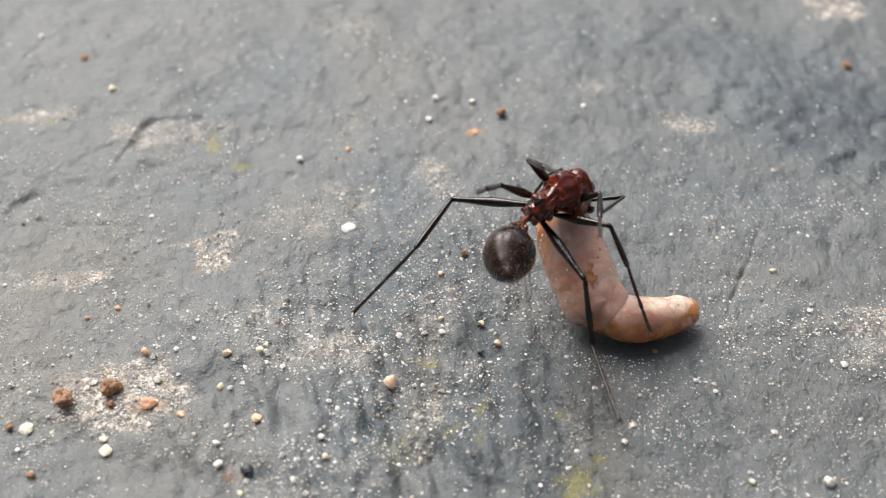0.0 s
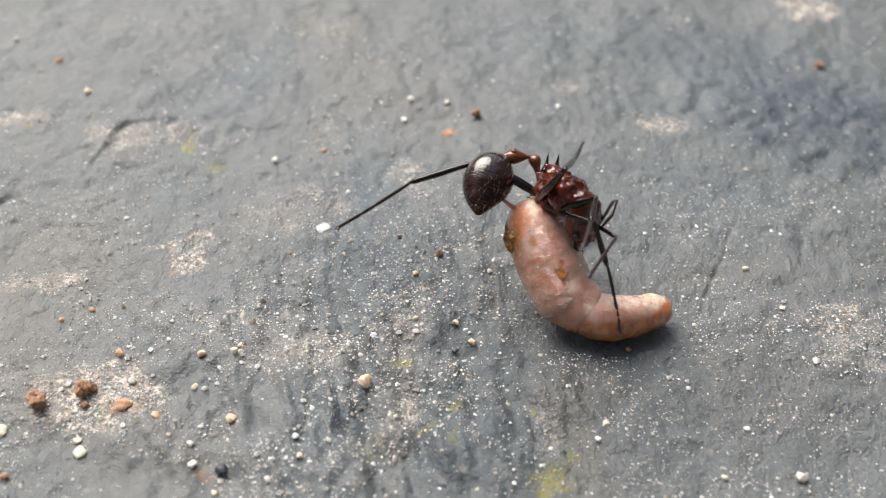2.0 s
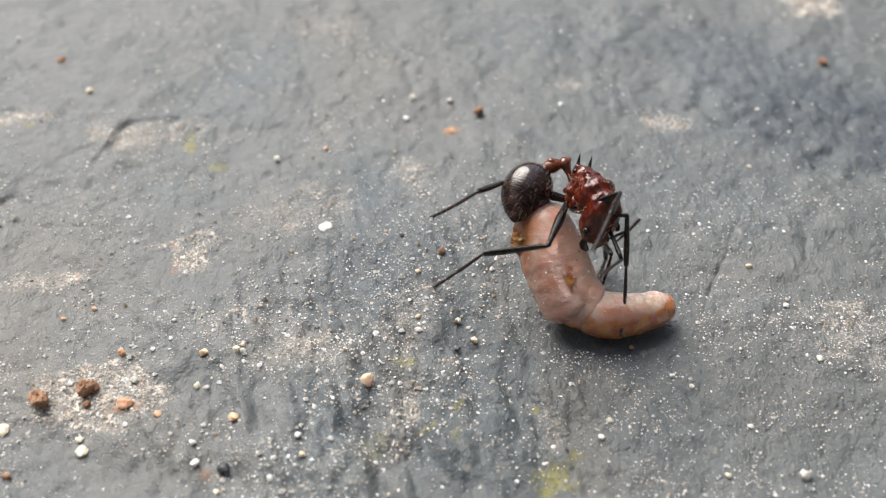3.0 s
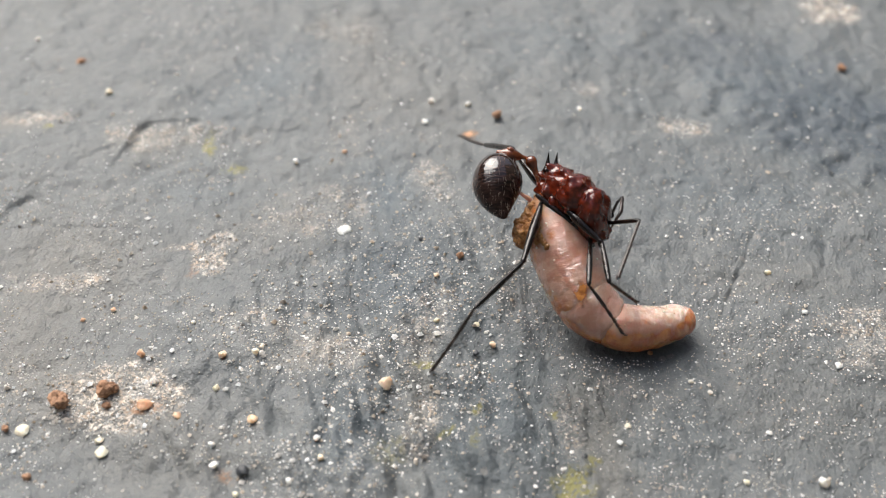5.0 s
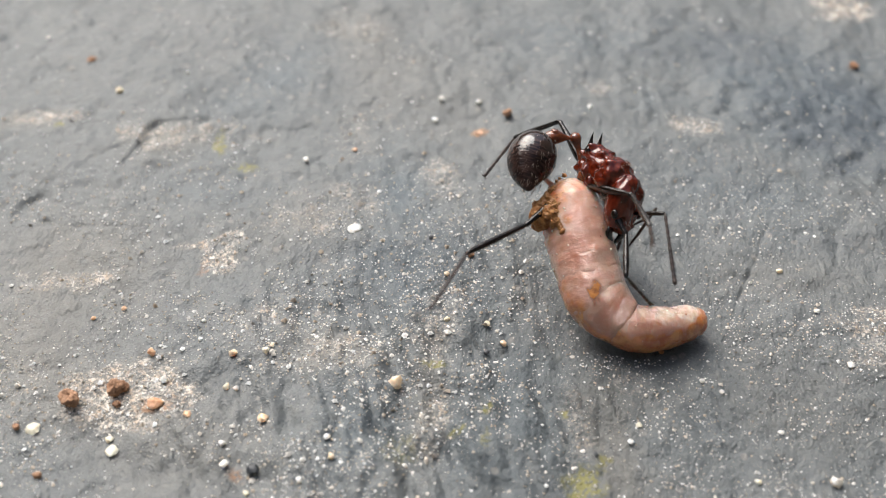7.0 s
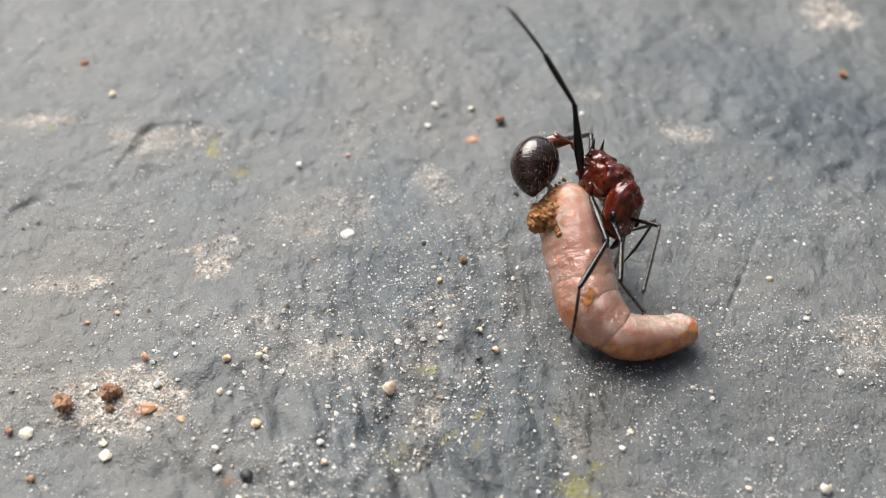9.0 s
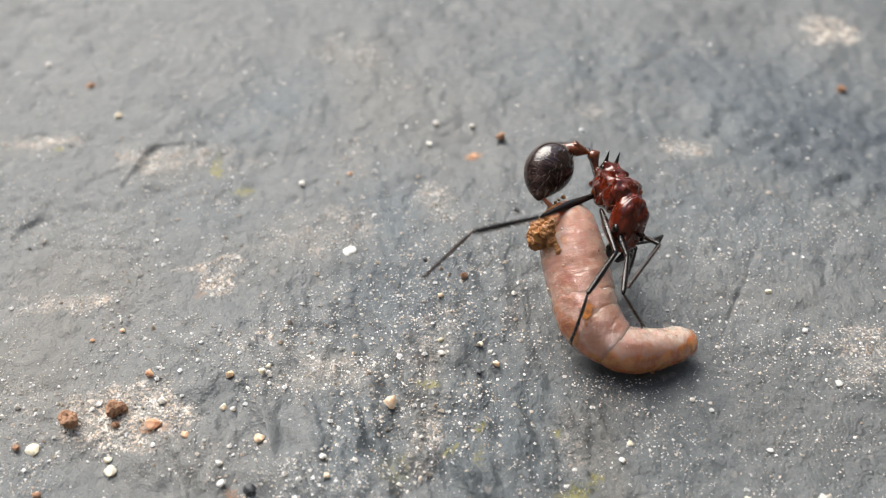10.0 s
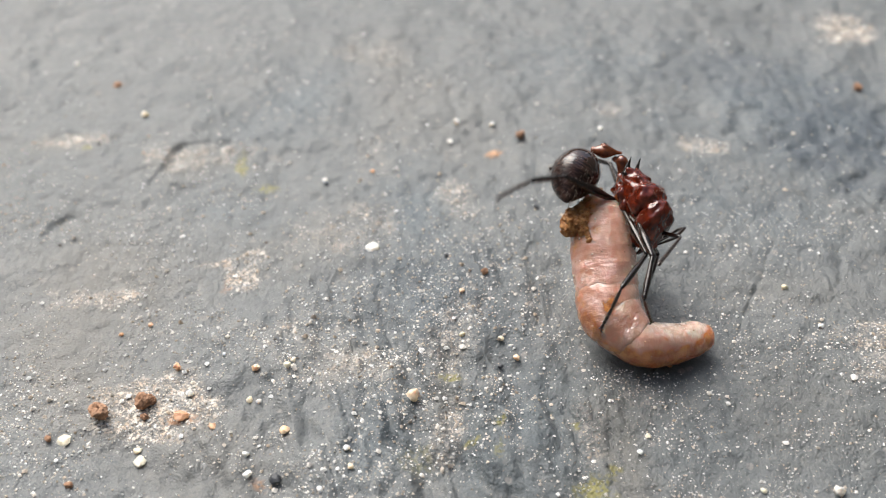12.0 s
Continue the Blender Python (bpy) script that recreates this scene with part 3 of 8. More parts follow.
    # a wet crumbly mass that bulges over the side, thinning out towards the top, with one drip
    for x, y, z, r in ((2.98, 1.02, 0.50, 0.44), (2.78, 1.14, 0.55, 0.30), (3.20, 0.95, 0.50, 0.36), (2.92, 0.78, 0.78, 0.34), (3.45, 0.66, 0.52, 0.30), (3.68, 0.40, 0.50, 0.24), (2.66, 0.72, 0.85, 0.24), (3.2, 0.62, 0.78, 0.22)):
        crumble(bm, (x, y, z), r, x * 3.3 + y)
    for i in range(60):
        y = rng.uniform(-0.1, 1.0)
        x = 3.05 + 0.75 * (1 - y) + rng.gauss(0, 0.22)
        r = float(np.interp(x, (2.4, 2.8, 3.2, 3.5, 3.75, 3.95), (1.12, 1.06, 0.97, 0.85, 0.69, 0.48)))
        lump(bm, (x, y, math.sqrt(max(r * r - y * y, 0.02)) + 0.02), rng.uniform(0.03, 0.075), 0.9, 2, i * 1.7)
    for i in range(6):
        lump(bm, (2.55 - 0.07 * i, 0.62 - 0.02 * i, 0.92), 0.11 if i < 5 else 0.14, 0.5, 2, i * 2.3)
    gut = part("spilled_gut", bm, OOZE, upper, "lumpy brown contents spilling from the torn end")
    part("skin_strand", turned([(0, 0.03), (0.2, 0.09), (0.6, 0.07), (0.95, 0.01)], 10, 10, bend=0.1), FLESH, upper, "", m=at(3.75, 0.25, 0.3, 0, -20, 35))
    for i in range(34):
        x, a, r = rng.uniform(0.7, 3.2), rng.choice((-1, 1)) * rng.uniform(0.1, 1.5), rng.uniform(0.018, 0.05)
        skin = float(np.interp(x, (0.6, 1.2, 2.0, 2.8, 3.2), (1.075, 1.125, 1.14, 1.09, 1.03)))
        part("stuck_sand", lump(bmesh.new(), (x, math.sin(a) * skin, math.cos(a) * skin), r, 0.6, 1, x + i), CREAM if i % 3 else BROWN, upper)
    for i in range(16):
        x, a, r = rng.uniform(5.9, 8.2), rng.uniform(-1.9, 0.6), rng.uniform(0.018, 0.045)
        skin = float(np.interp(x, (5.9, 6.6, 7.4, 8.0, 8.3), (0.80, 0.78, 0.69, 0.60, 0.5)))
        y, z = float(np.interp(x, (6.06, 6.64, 7.37, 8.0), (-4.2, -4.18, -4.01, -3.75))), float(np.interp(x, (6.06, 6.64, 7.37, 8.0), (0.94, 0.84, 0.76, 0.70)))
        part("stuck_sand", lump(bmesh.new(), (x, y + math.sin(a) * skin, z + math.cos(a) * skin), r, 0.6, 1, x + i), CREAM if i % 3 else PINK, tail)
    # a stain of leaked gut that lies on the skin
    bm = bmesh.new()
    fade = bm.verts.layers.float.new("fade")
    grid = []
    for i in range(33):
        u = (i - 16) / 16
        row = []
        for j in range(33):
            v = (j - 16) / 16
            a = v * 0.46
            r = 1.14 + 0.02 * noise.noise(Vector((u * 2, v * 2, 5)))
            vert = bm.verts.new((u * 0.68, math.sin(a) * r, math.cos(a) * r))
            d = math.hypot(u * 1.05, v * 1.25) + 0.45 * noise.noise(Vector((u * 1.9, v * 1.9, 2.2))) + 0.15 * noise.noise(Vector((u * 6, v * 6, 1)))
            vert[fade] = min(max((0.66 - d) / 0.3, 0.0), 1.0)
            row.append(vert)
        grid.append(row)
    for i in range(32):
        for j in range(32):
            bm.faces.new((grid[i][j], grid[i + 1][j], grid[i + 1][j + 1], grid[i][j + 1]))
    stain = part("stain", bm, STAIN, larva, "orange-brown stain on the wet skin")
    return larva, upper, middle, gut, tail, bend, stain


larva, larva_upper, larva_middle, larva_gut, larva_tail, larva_bend, larva_stain = build_larva()


# ---- the ant ----
def build_ant():
    rng = random.Random(8)
    ant = tagged(new("ant"), "glossy dark red ant with a black gaster, clinging to the larva", "ant")
    parts = {}

    # mesosoma: humped shoulders, a waist, a rear with two spines
    bm = turned([(-0.08, 0.10), (0.03, 0.36), (0.32, 0.58), (0.75, 0.63), (1.10, 0.56), (1.5, 0.66), (1.82, 0.60), (2.08, 0.32), (2.2, 0.12)], 84, 64, 1.06, 0.06, 0.0, 2.0)
    for v in bm.verts:
        k = min(max((1.25 - v.co.x) / 0.5, 0), 1)
        v.co.y *= 1 - 0.34 * k
        v.co.z *= 1 + 0.2 * k
    swell(bm, ((1.55, 0.40, 0.40, 0.15, 0.15), (1.0, 0.24, 0.62, 0.14, 0.13), (0.42, 0.20, 0.62, 0.13, 0.16), (1.3, 0.45, -0.1, 0.15, 0.14), (0.6, 0.36, -0.15, 0.13, 0.16), (1.85, 0.28, 0.32, 0.10, 0.14), (0.10, 0.2, 0.35, 0.10, 0.12), (1.2, 0.0, -0.45, 0.35, 0.16), (0.12, 0.24, -0.2, 0.1, 0.16), (0.85, 0.36, 0.1, 0.08, 0.08)))
    swell(bm, ((1.26, 0.0, 0.52, 0.10, -0.16), (0.74, 0.0, 0.72, 0.12, -0.16), (1.12, 0.45, 0.1, 0.08, -0.11), (0.85, 0.4, -0.3, 0.09, -0.12), (1.5, 0.62, 0.05, 0.12, -0.10), (0.35, 0.36, 0.1, 0.12, -0.10), (1.75, 0.5, 0.0, 0.07, -0.08)))
    carve(bm, 2.6, 0.05, (0.4, 1.25, 1.25))
    meso = part("mesosoma", bm, RED, ant, "dark red humped thorax")
    for s in (1, -1):
        part("spine", turned([(-0.12, 0.20), (0.0, 0.13), (0.15, 0.075), (0.37, 0.032), (0.53, 0.005)], 10, 10, bend=0.04), LEG, meso, "sharp black spine", m=at(0.34, 0.22 * s, 0.62, 0, -100, -14 * s))
        for kind, (x, y, z) in (("hind", (0.45, 0.30, -0.50)), ("mid", (0.85, 0.34, -0.58)), ("fore", (1.55, 0.36, -0.55))):
            c = bmesh.new()
            lump(c, (x, y * s * 0.9, z + 0.12), (0.20, 0.16, 0.26), 0.2, 2, x)
            lump(c, (x, y * s, z - 0.02), 0.11, 0.15, 2, x)
            part("coxa", c, WAIST if kind == "hind" else RED, meso)
    spots = []
    for _ in range(110):
        x, a = rng.uniform(0.1, 2.0), rng.uniform(-1.1, 1.1)
        root = Vector((x, math.sin(a) * 0.5, math.cos(a) * 0.55))
        spots.append((root, root * 1.0 + Vector((rng.uniform(-0.12, 0.12), math.sin(a) * 0.15, math.cos(a) * 0.15))))
    part("body_hair", hairs(bmesh.new(), spots, 0.006), HAIR, meso)

    # head with mandibles and eyes
    bm = turned([(-0.32, 0.16), (-0.18, 0.38), (0.10, 0.54), (0.45, 0.62), (0.8, 0.65), (1.15, 0.60), (1.45, 0.46), (1.65, 0.28), (1.72, 0.06)], 56, 48, 0.86, 0.08, 0.0, 5.0)
    swell(bm, ((0.3, 0.36, 0.3, 0.2, 0.10), (1.35, 0.22, 0.42, 0.15, 0.10), (1.5, 0.0, 0.3, 0.14, 0.10)))
    swell(bm, ((0.25, 0.0, 0.45, 0.2, -0.10), (1.2, 0.36, 0.42, 0.10, -0.12), (0.9, 0.0, 0.62, 0.4, -0.05)))
    carve(bm, 3.0, 0.05, (0.35, 1.3, 1.3))
    head = part("head", bm, RED, ant, "dark red head")
    for s in (1, -1):
        part("eye", lump(bmesh.new(), (1.0, 0.62 * s, 0.24), (0.16, 0.08, 0.14), 0.0, 3), LEG, head, "small black eye")
        jaw = tube(bmesh.new(), [(1.45, 0.36 * s, 0), (1.65, 0.38 * s, -0.02), (1.85, 0.28 * s, -0.04), (2.0, 0.12 * s, -0.05), (2.05, 0.02 * s, -0.05)], [0.10, 0.15, 0.14, 0.09, 0.01], 12, 0.6)
        part("mandible", jaw, LEG, head, "black toothed jaw")
    antenna = tube(bmesh.new(), [(1.3, 0.3, 0.4), (1.0, 0.9, 0.5), (0.75, 1.35, 0.35), (1.1, 1.6, 0.0), (1.8, 1.7, -0.4), (2.5, 1.55, -0.7)], [0.03, 0.065, 0.06, 0.05, 0.06, 0.02], 10)
    part("antenna", antenna, TARSUS, head)
    spots = []
    for _ in range(70):
        x, a = rng.uniform(0.2, 1.6), rng.uniform(0, 6.28)
        r = 0.45 + 0.25 * math.sin(x * 1.9)
        root = Vector((x, math.sin(a) * r, math.cos(a) * r))
        spots.append((root, root + Vector((rng.uniform(0.02, 0.14), math.sin(a) * 0.2, math.cos(a) * 0.2))))
    part("head_hair", hairs(bmesh.new(), spots, 0.006), HAIR, head)
    parts["head"] = head

    # waist and gaster
    bm = turned([(-0.02, 0.14), (0.12, 0.11), (0.42, 0.095), (0.62, 0.15), (0.80, 0.22), (0.95, 0.17), (1.02, 0.05)], 30, 22, 1.1, 0.12)
    for s in (1, -1):
        lump(bm, (0.86, 0.11 * s, 0.20), (0.11, 0.10, 0.13), 0.3, 2, 2.0 + s)
    parts["petiole"] = part("petiole", bm, WAIST, ant, "red-brown stalk with a knob")
    bm = turned([(-0.62, 0.05), (-0.45, 0.075), (-0.26, 0.17), (0.0, 0.26), (0.2, 0.20), (0.36, 0.12), (0.48, 0.10)], 26, 22, 1.0, 0.12)
    for s in (1, -1):
        lump(bm, (0.02, 0.12 * s, 0.18), (0.12, 0.10, 0.11), 0.3, 2, 5.0 + s)
    parts["postpetiole"] = part("postpetiole", bm, WAIST, ant, "red-brown rounded knob")
    gaster = part("gaster", turned([(-0.02, 0.12), (0.06, 0.28), (0.25, 0.56), (0.6, 0.79), (1.0, 0.86), (1.4, 0.78), (1.85, 0.52), (2.2, 0.25), (2.38, 0.09), (2.42, 0.01)], 40, 36, 0.97, 0.03, arch=0.26), GASTER, ant, "shiny blackish egg-shaped gaster")
    spots = []
    for i in range(260):
        x = 0.12 + 2.2 * ((i * 0.618) % 1.0)
        a = rng.uniform(0, 6.283)
        r = float(np.interp(x, (0, 0.25, 0.6, 1.0, 1.4, 1.85, 2.2, 2.4), (0.15, 0.56, 0.79, 0.86, 0.78, 0.52, 0.25, 0.05)))
        root = Vector((x, math.sin(a) * r, math.cos(a) * r * 0.96 + 0.26 * math.sin(math.pi * x / 2.42)))
        spots.append((root, root + Vector((0.24, math.sin(a) * 0.035, math.cos(a) * 0.035))))
    part("gaster_hair", hairs(bmesh.new(), spots, 0.006), HAIR, gaster)
    parts["gaster"] = gaster

    # the antenna that shows
    parts["scape"] = part("scape", turned([(-0.05, 0.045), (0.2, 0.06), (0.9, 0.075), (1.25, 0.07), (1.38, 0.03)], 14, 12), LEG, ant, "dark first joint of the feeler")
    beads = [(-0.02, 0.03)]
    for i in range(11):
        beads += [(0.06 + i * 0.222, 0.044 + 0.0016 * i), (0.19 + i * 0.222, 0.056 + 0.0018 * i)]
    parts["funiculus"] = part("funiculus", turned(beads + [(2.52, 0.01)], 60, 10), TARSUS, ant, "brown beaded whip of the feeler")

    # legs
    sizes = {"hind": (2.75, 2.55, 3.4, 1.0), "mid": (2.25, 2.1, 2.2, 0.95), "fore": (1.75, 1.6, 2.0, 0.95)}

    def bristles(length, r, count, lean, size):
        out = []
        for _ in range(count):
            x, a = rng.uniform(0.1, 0.97) * length, rng.uniform(0, 6.283)
            root = Vector((x, math.sin(a) * r * 0.8, math.cos(a) * r * 0.8))
            out.append((root, root + Vector((lean * size, math.sin(a) * size, math.cos(a) * size))))
        return out

    for leg in ("hind_left", "hind_right", "mid_right", "fore_right", "mid_left", "fore_left"):
        f, ti, ta, k = sizes[leg.split("_")[0]]
        femur = part("femur", turned([(-0.06, 0.05), (0.04, 0.085 * k), (0.16 * f, 0.11 * k), (0.42 * f, 0.165 * k), (0.70 * f, 0.125 * k), (0.93 * f, 0.085 * k), (f, 0.095 * k), (f + 0.06, 0.03)], 26, 16), LEG, ant)
        part("bristle", hairs(bmesh.new(), bristles(f, 0.14, 26, 0.8, 0.10), 0.004), BRISTLE, femur)
        tibia = part("tibia", turned([(-0.06, 0.03), (0.03, 0.075 * k), (0.2 * ti, 0.085 * k), (0.6 * ti, 0.108 * k), (0.92 * ti, 0.092 * k), (ti, 0.07 * k), (ti + 0.05, 0.02)], 22, 14), LEG, ant)
        part("bristle", hairs(bmesh.new(), bristles(ti, 0.09, 40, 1.1, 0.10), 0.004), BRISTLE, tibia)
        joints = [(-0.04, 0.02)]
        x = 0.0
        for share in (0.5, 0.17, 0.12, 0.09, 0.12):
            joints += [(x + 0.06 * ta * share, 0.048 * k), (x + 0.9 * ta * share, 0.064 * k)]
            x += ta * share
            joints.append((x, 0.034 * k))
        bm = turned(joints + [(ta + 0.04, 0.01)], 46, 10, bend=-0.14)
        for s in (1, -1):
            tube(bm, [(ta - 0.03, 0.02 * s, 0.12), (ta + 0.06, 0.06 * s, 0.15), (ta + 0.13, 0.09 * s, 0.10), (ta + 0.15, 0.1 * s, 0.05)], [0.03, 0.026, 0.016, 0.004], 6)
        hairs(bm, [(a + Vector((0, 0, 0.05)), b + Vector((0, 0, 0.05))) for a, b in bristles(ta, 0.05, 44, 1.2, 0.07)], 0.005)
        tarsus = part("tarsus", bm, TARSUS, ant, "thin brown jointed foot")
        parts["femur_" + leg], parts["tibia_" + leg], parts["tarsus_" + leg] = femur, tibia, tarsus
    return ant, parts


ant, ant_parts = build_ant()


# ---- sand on the slate ----
def ground_at(x, y):
    return float(height(np.array([x]), np.array([y]))[0])


def grain(x, y, wide, material, label, flat=0.7, name="sand_grain", seed=[0]):
    """One angular grain that lies on the slate."""
    seed[0] += 1
    rng = random.Random(seed[0])
    bm = bmesh.new()
    bmesh.ops.create_icosphere(bm, subdivisions=2, radius=1.0)
    for v in bm.verts:
        v.co *= 1 + 0.55 * noise.noise(v.co * 1.25 + Vector((seed[0] * 3.7, 0, 0)))
    for _ in range(7):
        nrm = Vector((rng.gauss(0, 1), rng.gauss(0, 1), rng.gauss(0, 1))).normalized()
        for v in bm.verts:
            over = v.co.dot(nrm) - 0.72
            if over > 0:
                v.co -= nrm * over
    if material is BROWN:
        bm.clear()
        bmesh.ops.create_icosphere(bm, subdivisions=4, radius=1.0)
        for v in bm.verts:
            p = v.co * 1.0 + Vector((seed[0] * 3.7, 0, 0))
            v.co *= 0.95 + 0.4 * noise.noise(p * 1.1) + 0.2 * noise.noise(p * 2.6) + 0.13 * noise.noise(p * 6.0) + 0.07 * noise.noise(p * 13.0)
    r = wide / 2
    bmesh.ops.scale(bm, vec=(r, r * rng.uniform(0.75, 1.05), r * flat), verts=bm.verts)
    low = min(v.co.z for v in bm.verts)
    ob = part(name, bm, material, None, smooth=False, m=at(x, y, ground_at(x, y) - low - 0.12 * r, 0, 0, rng.uniform(0, 180)))
    return tagged(ob, label, "grain", group="larger grains on the slate")


def build_grains():
    white, cream, amber = "white quartz grain lying on the slate", "flat cream flake lying on the slate", "clear amber quartz grain on the slate"
    brown, black, pink = "crumb of brown soil on the slate", "black grit on the slate", "small orange grit on the slate"
    grain(-3.45, 0.85, 0.54, WHITE, white, 0.35)
    grain(-9.34, -6.19, 0.35, WHITE, white, 0.7)
    grain(-13.67, 9.27, 0.35, CREAM, cream, 0.7)
    grain(-5.56, 4.72, 0.29, WHITE, white, 0.7)
    grain(-13.18, -8.20, 0.54, CREAM, cream, 0.3)
    grain(-10.53, -8.97, 0.49, CREAM, cream, 0.35)
    grain(-10.72, -8.51, 0.32, CREAM, cream, 0.5)
    grain(11.78, -10.27, 0.45, WHITE, white, 0.7)
    grain(-0.32, 8.59, 0.35, WHITE, white, 0.6)
    grain(-0.55, 7.35, 0.32, WHITE, white, 0.5)
    grain(1.20, 8.41, 0.30, WHITE, white, 0.6)
    grain(5.70, -8.64, 0.23, WHITE, white, 0.5)
    grain(8.25, -6.31, 0.22, WHITE, white, 0.6)
    grain(-8.38, -4.45, 0.21, WHITE, white, 0.6)
    grain(-8.35, -3.72, 0.21, WHITE, white, 0.6)
    grain(-7.25, -6.49, 0.26, CREAM, cream, 0.6)
    grain(-6.95, -6.49, 0.22, WHITE, white, 0.6)
    grain(-7.12, -8.69, 0.25, WHITE, white, 0.6)
    grain(-3.81, -8.60, 0.27, WHITE, white, 0.6)
    grain(-4.57, -10.13, 0.26, WHITE, white, 0.5)
    grain(-6.97, -9.48, 0.39, WHITE, white, 0.4)
    grain(-6.18, -10.44, 0.24, CREAM, cream, 0.5)
    grain(-1.68, -6.61, 0.48, AMBER, amber, 0.95)
    grain(-9.94, -5.03, 0.38, PINK, pink, 0.7)
    grain(-7.20, -5.17, 0.34, AMBER, amber, 0.8)
    grain(-6.09, -5.05, 0.28, CREAM, cream, 0.6)
    grain(-5.93, -4.75, 0.21, AMBER, amber, 0.6)
    grain(-5.92, -7.78, 0.36, AMBER, amber, 0.8)
    grain(-3.63, -9.40, 0.25, AMBER, amber, 0.7)
    grain(1.83, -4.60, 0.29, AMBER, amber, 0.7)
    grain(1.61, -4.10, 0.17, WHITE, white, 0.7)
    grain(-0.06, -3.66, 0.27, CREAM, cream, 0.6)
    grain(1.31, -3.84, 0.25, CREAM, cream, 0.6)
    grain(-0.04, -4.30, 0.27, WHITE, white, 0.4)
    grain(-0.08, -1.67, 0.24, AMBER, amber, 0.7)
    grain(-9.45, -7.24, 0.55, PINK, pink, 0.4)
    grain(-8.36, -7.60, 0.31, PINK, pink, 0.6)
    grain(-12.17, -7.21, 0.66, BROWN, brown, 0.9)
    grain(-10.80, -6.73, 0.62, BROWN, brown, 0.8)
    grain(-10.57, -6.59, 0.41, BROWN, brown, 0.8)
    grain(-10.69, -7.24, 0.29, BROWN, brown, 0.7)
    grain(2.35, 7.53, 0.39, BROWN, brown, 0.9)
    grain(1.22, 6.47, 0.38, PINK, pink, 0.4)
    grain(-6.08, -9.63, 0.44, DARK, black, 0.6)
    grain(0.77, -0.74, 0.28, BROWN, brown, 0.9)
    grain(-12.61, -9.98, 0.28, BROWN, brown, 0.7)
    grain(-13.69, -8.18, 0.25, BROWN, brown, 0.7)
    grain(7.09, -4.90, 0.21, PINK, pink, 0.7)
    grain(-12.19, -3.51, 0.21, PINK, pink, 0.6)
    grain(-11.28, -2.88, 0.23, PINK, pink, 0.5)
    grain(-0.66, 0.26, 0.23, DARK, black, 0.6)
    grain(1.25, -5.00, 0.23, DARK, black, 0.7)
    grain(4.60, -9.08, 0.16, DARK, black, 0.7)
    grain(-15.28, 11.49, 0.34, BROWN, brown, 0.5)
    grain(17.03, 10.77, 0.38, BROWN, brown, 0.6)
    grain(12.57, -3.27, 0.23, WHITE, white, 0.6)
    grain(13.21, -5.66, 0.34, WHITE, white, 0.5)
    grain(11.68, -1.25, 0.28, CREAM, cream, 0.7)
    grain(10.47, -8.31, 0.23, WHITE, white, 0.5)
    grain(9.43, -10.19, 0.22, CREAM, cream, 0.6)
    grain(8.84, -6.73, 0.20, WHITE, white, 0.5)
    grain(6.04, -7.98, 0.25, CREAM, cream, 0.4)
    grain(2.81, 3.06, 0.26, DARK, black, 0.6)
    grain(-3.69, 5.43, 0.24, PINK, pink, 0.5)
    grain(5.70, 7.90, 0.28, WHITE, white, 0.5)
    grain(-17.57, 13.30, 0.27, WHITE, white, 0.6)
    grain(-11.05, 10.54, 0.21, WHITE, white, 0.6)


build_grains()


def build_fine_sand():
    """Grains too many to count, thick in the dusty hollows."""
    rng = np.random.RandomState(12)
    want, xs, ys = 34000, [], []
    while len(xs) < want:
        x, y = rng.uniform(-21, 22, 4000), rng.uniform(-15, 22, 4000)
        near = np.clip((8 - y) / 16, 0.06, 1.0)
        cluster = np.clip(0.5 + 2.2 * FIELD.many(x, y, [(3.1, 1.0), (1.1, 0.8)]), 0.04, 1.6)
        chance = near * cluster * 0.45 + 0.32 * patches(x, y, DUSTY + DUSTY_MORE)
        bare = np.hypot((x - 2.0) / 3.2, (y + 8.5) / 4.5) < 1
        chance = np.where(bare, chance * 0.6, chance)
        chance = chance + 0.10 * tones(x, y, PITTED)
        lie = np.hypot((x - 6.7) / 2.4, (y + 4.0) / 1.2) > 1
        keep = (rng.rand(4000) < chance) & lie
        xs += x[keep].tolist()
        ys += y[keep].tolist()
    x, y = np.array(xs[:want]), np.array(ys[:want])
    r = np.clip(rng.lognormal(-3.80, 0.56, want), 0.012, 0.11)
    r = np.where(x > 3, r * 0.82, r)
    z = height(x, y)
    shape = np.array([(1, 0, 0), (0.2, 0.9, 0.1), (-0.8, 0.5, 0), (-0.7, -0.6, 0.1), (0.3, -0.95, 0), (0.1, 0.1, 0.75), (0, 0, -0.5)])
    tris = np.array([(0, 1, 5), (1, 2, 5), (2, 3, 5), (3, 4, 5), (4, 0, 5), (1, 0, 6), (2, 1, 6), (3, 2, 6), (4, 3, 6), (0, 4, 6)])
    turn = rng.uniform(0, 6.283, want)
    k = shape[None] * (1 + 0.35 * rng.uniform(-1, 1, (want, 7, 3)))
    c, s = np.cos(turn)[:, None], np.sin(turn)[:, None]
    v = np.stack([k[..., 0] * c - k[..., 1] * s, k[..., 0] * s + k[..., 1] * c, k[..., 2]], -1) * r[:, None, None]
    v += np.stack([x, y, z + 0.25 * r], -1)[:, None]
    f = tris[None] + 7 * np.arange(want)[:, None, None]
    me = bpy.data.meshes.new("fine_sand")
    me.from_pydata((v.reshape(-1, 3) * MM).tolist(), [], f.reshape(-1, 3).tolist())
    me.materials.append(DUST)
    tagged(new("fine_sand", me), "fine glittering white and cream sand strewn over the slate", "sand", kind="stuff")


build_fine_sand()


